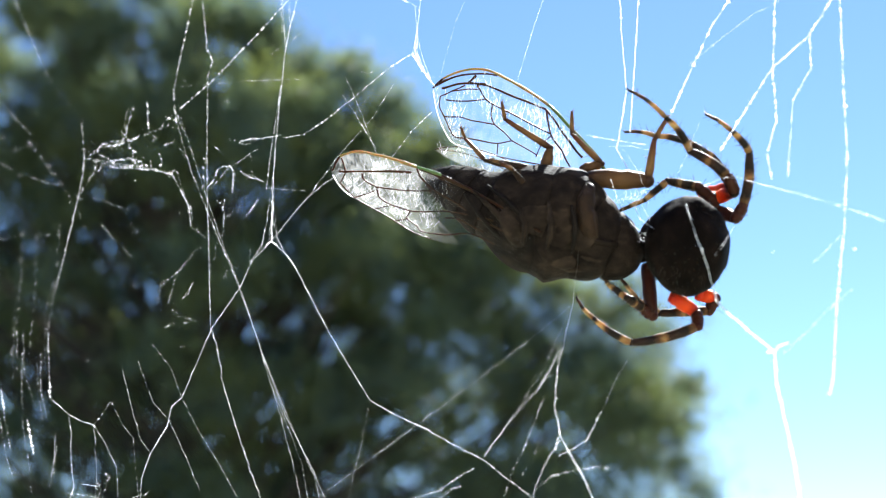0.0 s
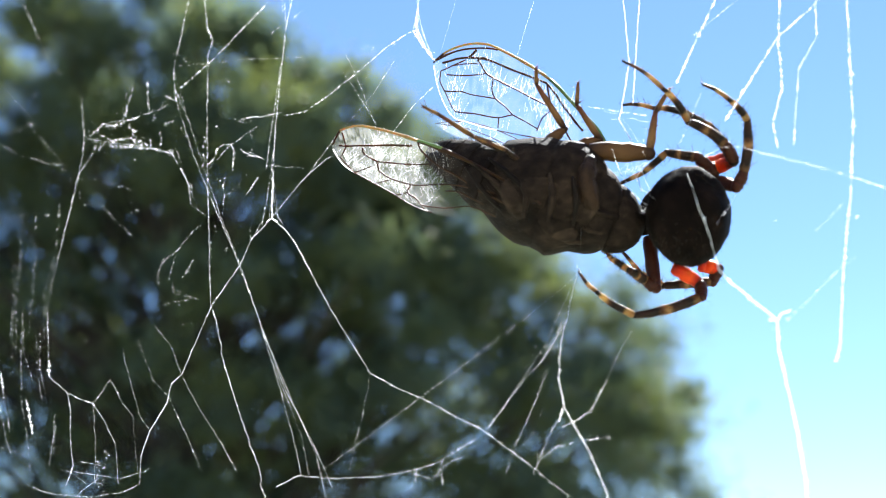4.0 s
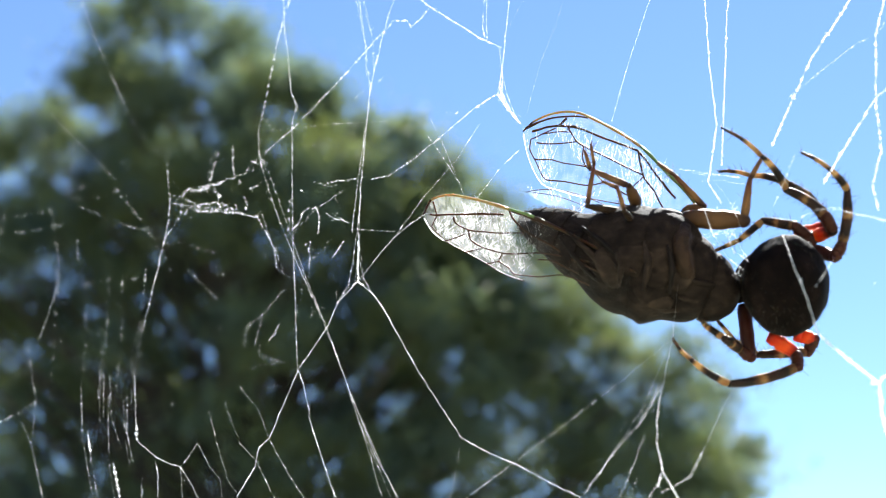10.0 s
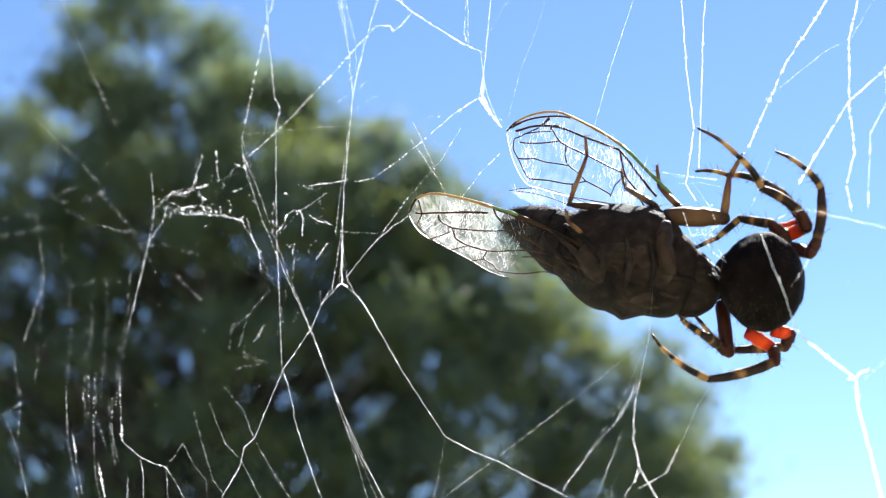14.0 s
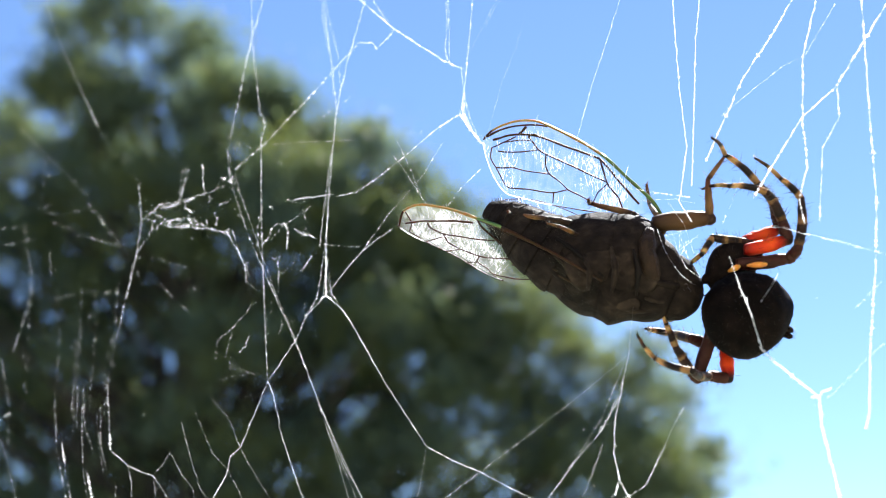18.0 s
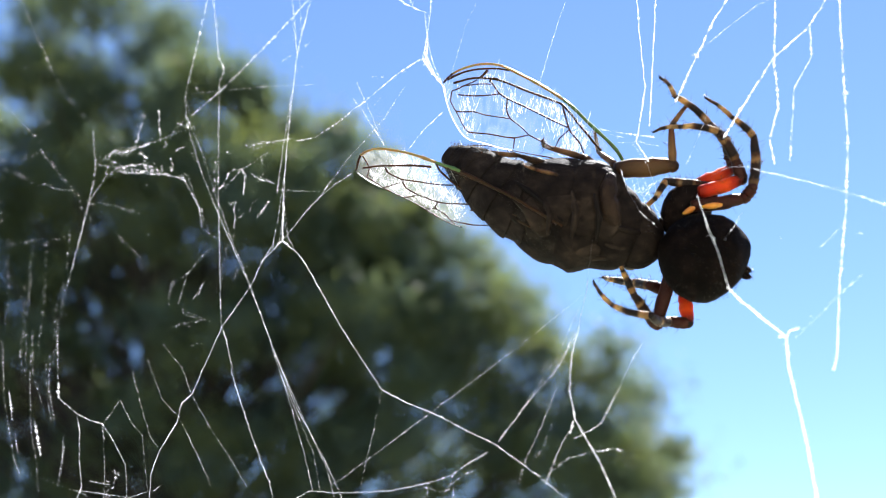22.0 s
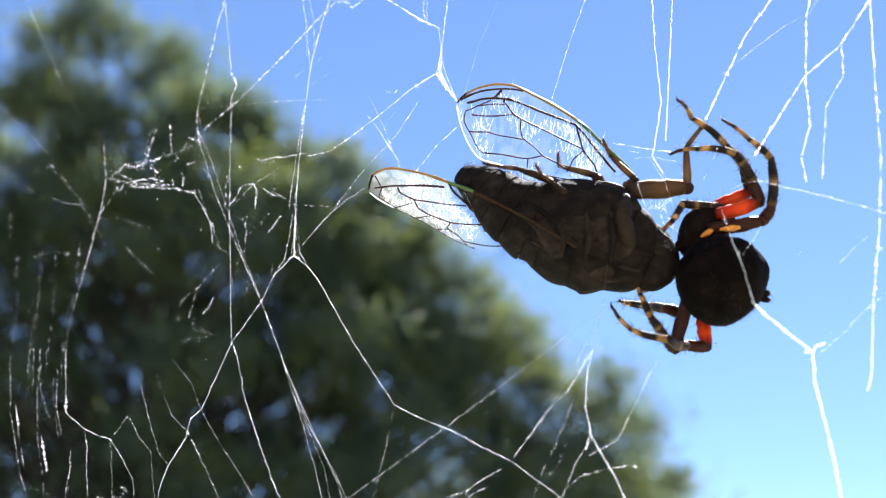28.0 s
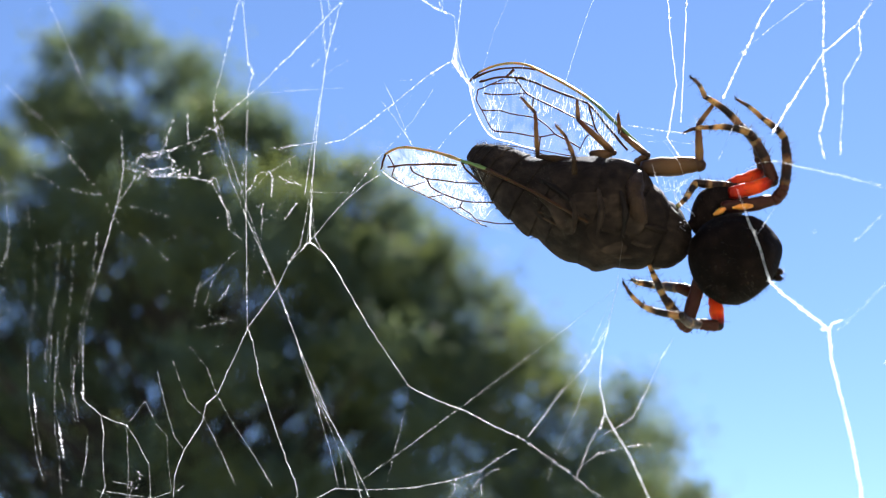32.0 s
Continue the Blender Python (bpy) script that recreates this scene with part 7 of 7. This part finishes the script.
# how the cicada sways: seconds, millimetres along and up the web, degrees of turn
CICADA_DRIFT = [
    (0, -1.50, 0.12, -1.9),
    (1, -1.87, 0.18, -1.9),
    (2, -1.84, -0.15, -1.9),
    (4.5, -1.27, 0.04, -1.9),
    (5, -0.76, 0.03, -1.9),
    (5.5, -0.97, 0.04, -1.9),
    (6, -0.64, -0.18, -1.9),
    (6.5, -0.84, 0.13, -1.9),
    (7, -0.54, -0.28, -1.9),
    (8, -0.92, -0.19, -1.9),
    (9, -0.52, -0.39, -1.9),
    (10, -1.14, -0.73, -1.9),
    (11, -0.41, -0.15, -1.9),
    (12, -0.98, 0.36, -1.9),
    (12.5, -0.91, 0.46, -1.9),
    (13, -1.21, -0.19, -1.9),
    (13.5, -1.09, -0.09, -1.9),
    (14, -0.86, -0.16, -1.9),
    (17, -0.20, 0.37, -0.3),
    (18, 0.49, 0.97, -0.3),
    (19, 0.27, 1.18, -0.3),
    (20, 0.38, 0.42, -0.3),
    (21, -0.18, 0.24, -0.3),
    (22, 0.29, 0.28, -0.3),
    (23, -0.07, -0.01, -0.3),
    (24, -0.51, -0.18, -0.3),
    (25, -0.56, -0.12, -0.3),
    (27.5, -0.02, -0.77, -0.3),
    (28, 0.05, -0.66, -0.3),
    (28.5, 0.07, -0.63, -0.3),
    (29, 0.15, -0.47, -0.3),
    (29.5, 0.06, 0.22, -0.3),
    (30, 0.41, -0.42, -0.3),
    (30.5, 0.55, -0.63, -0.3),
    (31, 0.33, -0.43, -0.3),
    (32, -0.33, 0.07, -0.3)
]



# ---- the spider ----
SPIDER_ORIGIN = (39.88, -9.00, -3.82)
spider = thing("spider", SPIDER_ORIGIN, "dark orb-weaver spider with red thighs and banded legs", "spider")
SPIDER_LEG_NAMES = ("femur", "patella", "tibia", "metatarsus", "tarsus")
def build_spider_body():
    rng = random.Random(8)
    bm = bmesh.new()
    # round dull abdomen with low shoulders, warts and short hairs; its own centre is its origin
    bmesh.ops.create_uvsphere(bm, u_segments=48, v_segments=30, radius=1)
    for v in bm.verts:
        d = v.co.copy()
        k = 1 + 0.05 * noise.noise(d * 2.1) + 0.02 * noise.noise(d * 7)
        shoulder = 0.10 * math.exp(-((d.z - 0.45) ** 2) / 0.12) * abs(d.x)
        v.co = Vector((d.x * 6.3 * (k + shoulder) * (1 - 0.10 * max(0, -d.z)), d.y * 5.8 * k, d.z * 7.0 * k)) * MM
    for _ in range(1100):
        d = Vector((rng.gauss(0, 1), rng.gauss(0, 1), rng.gauss(0, 1))).normalized()
        p = Vector((d.x * 6.3, d.y * 5.8, d.z * 7.0)) * MM
        hair(bm, p * 0.98, (d + Vector((rng.gauss(0, 0.3), rng.gauss(0, 0.3), -0.4))).normalized(), rng.uniform(0.3, 0.8) * MM, 0.03 * MM, 1)
    abdomen = part("abdomen", bm, [ABDOMEN, BRISTLE], spider)
    for dy, dz, size in ((-1.9, -0.3, 0.5), (-1.0, -1.2, 0.55), (-2.3, -1.2, 0.48)):
        bm = bmesh.new()
        root = Vector((5.3, dy - 0.4, dz)) * MM
        tip = root + Vector((1.15, -0.3, -0.25)) * MM
        tube(bm, [root, root.lerp(tip, 0.5), root.lerp(tip, 0.85), tip], [size * MM, size * 1.05 * MM, size * 0.75 * MM, 0.2 * MM], 10)
        for _ in range(26):
            way = Vector((rng.uniform(0, 1), rng.gauss(0, 0.8), rng.gauss(0, 0.8))).normalized()
            hair(bm, root.lerp(tip, rng.uniform(0.4, 1)), way, rng.uniform(0.6, 1.1) * MM, 0.03 * MM, 1)
        part("spinneret", bm, [CARAPACE, BRISTLE], abdomen)
    bm = bmesh.new()
    bmesh.ops.create_uvsphere(bm, u_segments=28, v_segments=18, radius=1)
    for v in bm.verts:
        d = v.co.copy()
        v.co = Vector((d.x * 3.6 * (1 - 0.25 * max(0, -d.z)), d.y * 2.7, d.z * 4.4 * (1 + 0.04 * noise.noise(d * 3)))) * MM
    for _ in range(260):
        d = Vector((rng.gauss(0, 1), rng.gauss(0, 1), rng.gauss(0, 1))).normalized()
        hair(bm, Vector((d.x * 3.5, d.y * 2.6, d.z * 4.3)) * MM, (d + Vector((rng.gauss(0, 0.3), 0, 0.4))).normalized(), rng.uniform(0.3, 0.8) * MM, 0.03 * MM, 1)
    head = part("cephalothorax", bm, [CARAPACE, BRISTLE], spider)
    for k in (-1, 1):
        bm = bmesh.new()
        tube(bm, curve_points([Vector((k * 0.9, -0.3, -3.2)) * MM, Vector((k * 1.1, -0.5, -4.8)) * MM, Vector((k * 0.5, -0.2, -6.0)) * MM], 0.4 * MM), [0.85 * MM, 0.9 * MM, 0.8 * MM, 0.6 * MM, 0.4 * MM, 0.2 * MM, 0.12 * MM, 0.1 * MM][:len(curve_points([Vector((k * 0.9, -0.3, -3.2)) * MM, Vector((k * 1.1, -0.5, -4.8)) * MM, Vector((k * 0.5, -0.2, -6.0)) * MM], 0.4 * MM))], 8)
        part("jaw", bm, CARAPACE, head)
    return abdomen, head


spider_abdomen, spider_head = build_spider_body()


def spider_rows(a, b, turn_a=0, turn_b=0, about_a=0, tip_b=0):
    """Two stations of a body part: before and after the spider shifts its hold."""
    o = Vector(SPIDER_ORIGIN)
    first = Matrix.Translation((Vector(a) - o) * MM) @ pose(0, 0, 0, 0, turn_a, about_a)
    last = Matrix.Translation((Vector(b) - o) * MM) @ pose(0, 0, 0, tip_b, turn_b, 0)
    return [(0, first), (14.5, first), (16.3, last), (32, last)]


ABDOMEN_ROWS = spider_rows((39.88, -10.00, -2.60), (40.89, -10.00, -4.96), 4, -6, 55, 45)
HEAD_ROWS = spider_rows((37.86, -3.00, -1.72), (39.00, -5.50, 1.96), 60, 43)


def build_coxae():
    """The pale leg roots that the sun shines through."""
    local = HEAD_ROWS[-1][1].inverted()
    for a, b in (((37.55, -10.60, 1.17), (39.19, -10.60, 2.18)), ((40.20, -10.60, 2.30), (43.09, -10.60, 2.75))):
        a, b = [local @ ((Vector(q) - Vector(SPIDER_ORIGIN)) * MM) for q in (a, b)]
        bm = bmesh.new()
        tube(bm, [a, a.lerp(b, 0.35), a.lerp(b, 0.7), b], [0.15 * MM, 0.4 * MM, 0.45 * MM, 0.2 * MM], 10)
        part("coxa", bm, COXA, spider_head, "orange leg root")


build_coxae()
# how the spider sways: seconds, millimetres along and up the web, degrees of turn
SPIDER_DRIFT = [
    (0, -0.29, 0.30, 0.0),
    (1, -0.67, 0.37, 0.0),
    (2, -0.63, 0.04, 0.0),
    (4.5, -0.31, 0.50, 2.1),
    (5, -0.34, 0.18, 0.6),
    (5.5, -0.25, -0.05, 0.1),
    (6, -0.63, -0.22, -1.8),
    (6.5, 0.08, -0.04, 0.9),
    (7, 0.41, 0.15, 0.9),
    (8, 0.14, 0.14, 1.5),
    (9, 0.24, -0.38, -0.7),
    (10, 0.04, -0.49, 0.1),
    (11, -0.07, -0.08, -0.2),
    (12, 0.02, 0.29, 0.3),
    (12.5, -0.10, 0.37, 0.6),
    (13, 0.00, 0.00, 0.0),
    (13.5, 0.24, -0.38, -0.0),
    (14, 0.03, 0.01, 0.6),
    (17, -1.45, -0.98, -5.3),
    (18, 0.94, -0.32, -5.0),
    (19, -0.10, 0.13, -4.0),
    (20, -0.31, -0.57, -3.0),
    (21, -0.68, -0.51, -2.3),
    (22, -0.02, -0.23, -1.5),
    (23, -0.19, -0.28, -0.8),
    (24, -0.45, -0.21, -0.0),
    (25, -0.47, -0.28, -0.2),
    (27.5, 0.11, -1.28, -0.8),
    (28, 0.19, -1.23, -0.9),
    (28.5, 0.22, -1.27, -1.0),
    (29, 0.30, -1.19, -1.1),
    (29.5, 0.22, -0.56, -1.2),
    (30, 0.57, -1.27, -1.4),
    (30.5, 0.72, -1.48, -1.4),
    (31, 0.49, -1.28, -1.4),
    (32, -0.16, -0.78, -1.4)
]
LM = [FEMUR_RED, PATELLA, TIBIA, META, TARSUS]
LD = [PATELLA, PATELLA, TIBIA, META, TARSUS]


def spider_leg(first, last, radii, mats, seed, bend=1.0, label="", bow=0.0):
    jointed_leg(spider, SPIDER_ORIGIN, "leg", SPIDER_LEG_NAMES, [(0, first), (14.5, first), (16.3, last), (32, last)],
                radii, mats, (24, 20, 90, 70, 24), seed, bend, label, swell=0.07, bow=bow, deep_root=True)


LONG = (0.94, 0.87, 0.77, 0.56, 0.37, 0.18)
spider_leg(((43.30, -8.00, 3.90), (46.76, -8.00, 5.13), (45.54, -8.00, 7.17), (40.65, -8.00, 10.84), (36.57, -8.00, 15.32), (30.86, -8.00, 19.28)), ((40.24, -8.00, 4.63), (46.45, -8.00, 6.66), (45.47, -8.00, 9.23), (41.41, -8.00, 14.42), (36.03, -8.00, 18.27), (32.58, -8.00, 19.99)), LONG, LM, 1, bow=-0.06)
spider_leg(((43.80, -5.00, 4.59), (47.33, -5.00, 6.04), (45.88, -5.00, 7.70), (41.52, -5.00, 11.64), (36.34, -5.00, 13.01), (31.66, -5.00, 13.50)), ((40.51, -5.00, 5.80), (45.89, -5.00, 8.44), (45.08, -5.00, 10.57), (42.44, -5.00, 13.21), (36.76, -5.00, 13.69), (33.50, -5.00, 13.00)), LONG, LM, 2, bow=-0.07)
spider_leg(((43.87, -9.00, 2.87), (46.91, -9.00, 1.45), (47.93, -9.00, 3.27), (48.54, -9.00, 10.78), (45.70, -9.00, 13.62), (42.45, -9.00, 16.05)), ((39.08, -9.00, 2.35), (46.67, -9.00, 3.93), (47.58, -9.00, 5.56), (47.78, -9.00, 12.92), (44.46, -9.00, 15.60), (40.35, -9.00, 18.23)), LONG, LD, 3, bow=-0.05)
spider_leg(((45.01, -6.00, 3.33), (43.57, -6.00, 4.57), (41.92, -6.00, 5.80), (38.00, -6.00, 6.54), (34.70, -6.00, 3.74), (30.58, -6.00, 1.89)), ((42.82, -6.00, 3.19), (42.34, -6.00, 5.21), (40.28, -6.00, 5.74), (35.78, -6.00, 5.99), (33.83, -6.00, 3.29), (32.07, -6.00, 1.00)), (0.9, 0.85, 0.75, 0.55, 0.4, 0.22), LD, 4)
spider_leg(((38.00, -8.00, -9.76), (41.87, -8.00, -12.20), (41.67, -8.00, -13.83), (32.29, -8.00, -16.28), (26.99, -8.00, -13.02), (24.66, -8.00, -10.16)), ((39.26, -8.00, -10.44), (39.63, -8.00, -14.44), (36.85, -8.00, -14.41), (32.49, -8.00, -13.26), (27.71, -8.00, -12.29), (24.79, -8.00, -9.03)), LONG, LM, 5, bow=0.05)
spider_leg(((35.54, -7.00, -5.71), (35.83, -7.00, -12.76), (34.31, -7.00, -11.66), (31.64, -7.00, -10.02), (29.39, -7.00, -8.37), (28.57, -7.00, -7.55)), ((37.02, -7.00, -7.12), (35.34, -7.00, -15.03), (34.00, -7.00, -13.87), (31.59, -7.00, -10.72), (29.82, -7.00, -7.36), (28.87, -7.00, -5.58)), LONG, LD, 6)
spider_leg(((42.58, -4.00, -9.76), (45.50, -4.00, -10.39), (44.67, -4.00, -12.26), (37.37, -4.00, -12.68), (34.25, -4.00, -10.80), (30.71, -4.00, -6.64)), ((37.78, -4.00, -10.22), (36.32, -4.00, -9.81), (34.46, -4.00, -9.38), (32.39, -4.00, -9.17), (29.09, -4.00, -8.86), (27.43, -4.00, -8.51)), LONG, LM, 7)



def move_cicada():
    walk(cicada, [(t, WEB @ Matrix.Translation((Vector(CICADA_ORIGIN) + Vector((x, 0, z))) * MM) @ pose(0, 0, 0, 0, -turn, 0)) for t, x, z, turn in CICADA_DRIFT])
    walk(cicada_abdomen, CICADA_ABDOMEN_ROWS)
    walk(upper_wing, UPPER_WING_ROWS)
    walk(under_wing, UNDER_WING_ROWS)
    for piece, rows in MOVES:
        walk(piece, rows)


def move_spider():
    walk(spider, [(t, WEB @ Matrix.Translation((Vector(SPIDER_ORIGIN) + Vector((x, 0, z))) * MM) @ pose(0, 0, 0, 0, -turn, 0)) for t, x, z, turn in SPIDER_DRIFT])
    walk(spider_abdomen, ABDOMEN_ROWS)
    walk(spider_head, HEAD_ROWS)



def move_web():
    for strand, rows in SWAYING:
        walk(strand, [(t, pose(x * MM, 0, z * MM)) for t, x, z in rows])


def motions():
    move_web()
    move_cicada()
    move_spider()


motions()
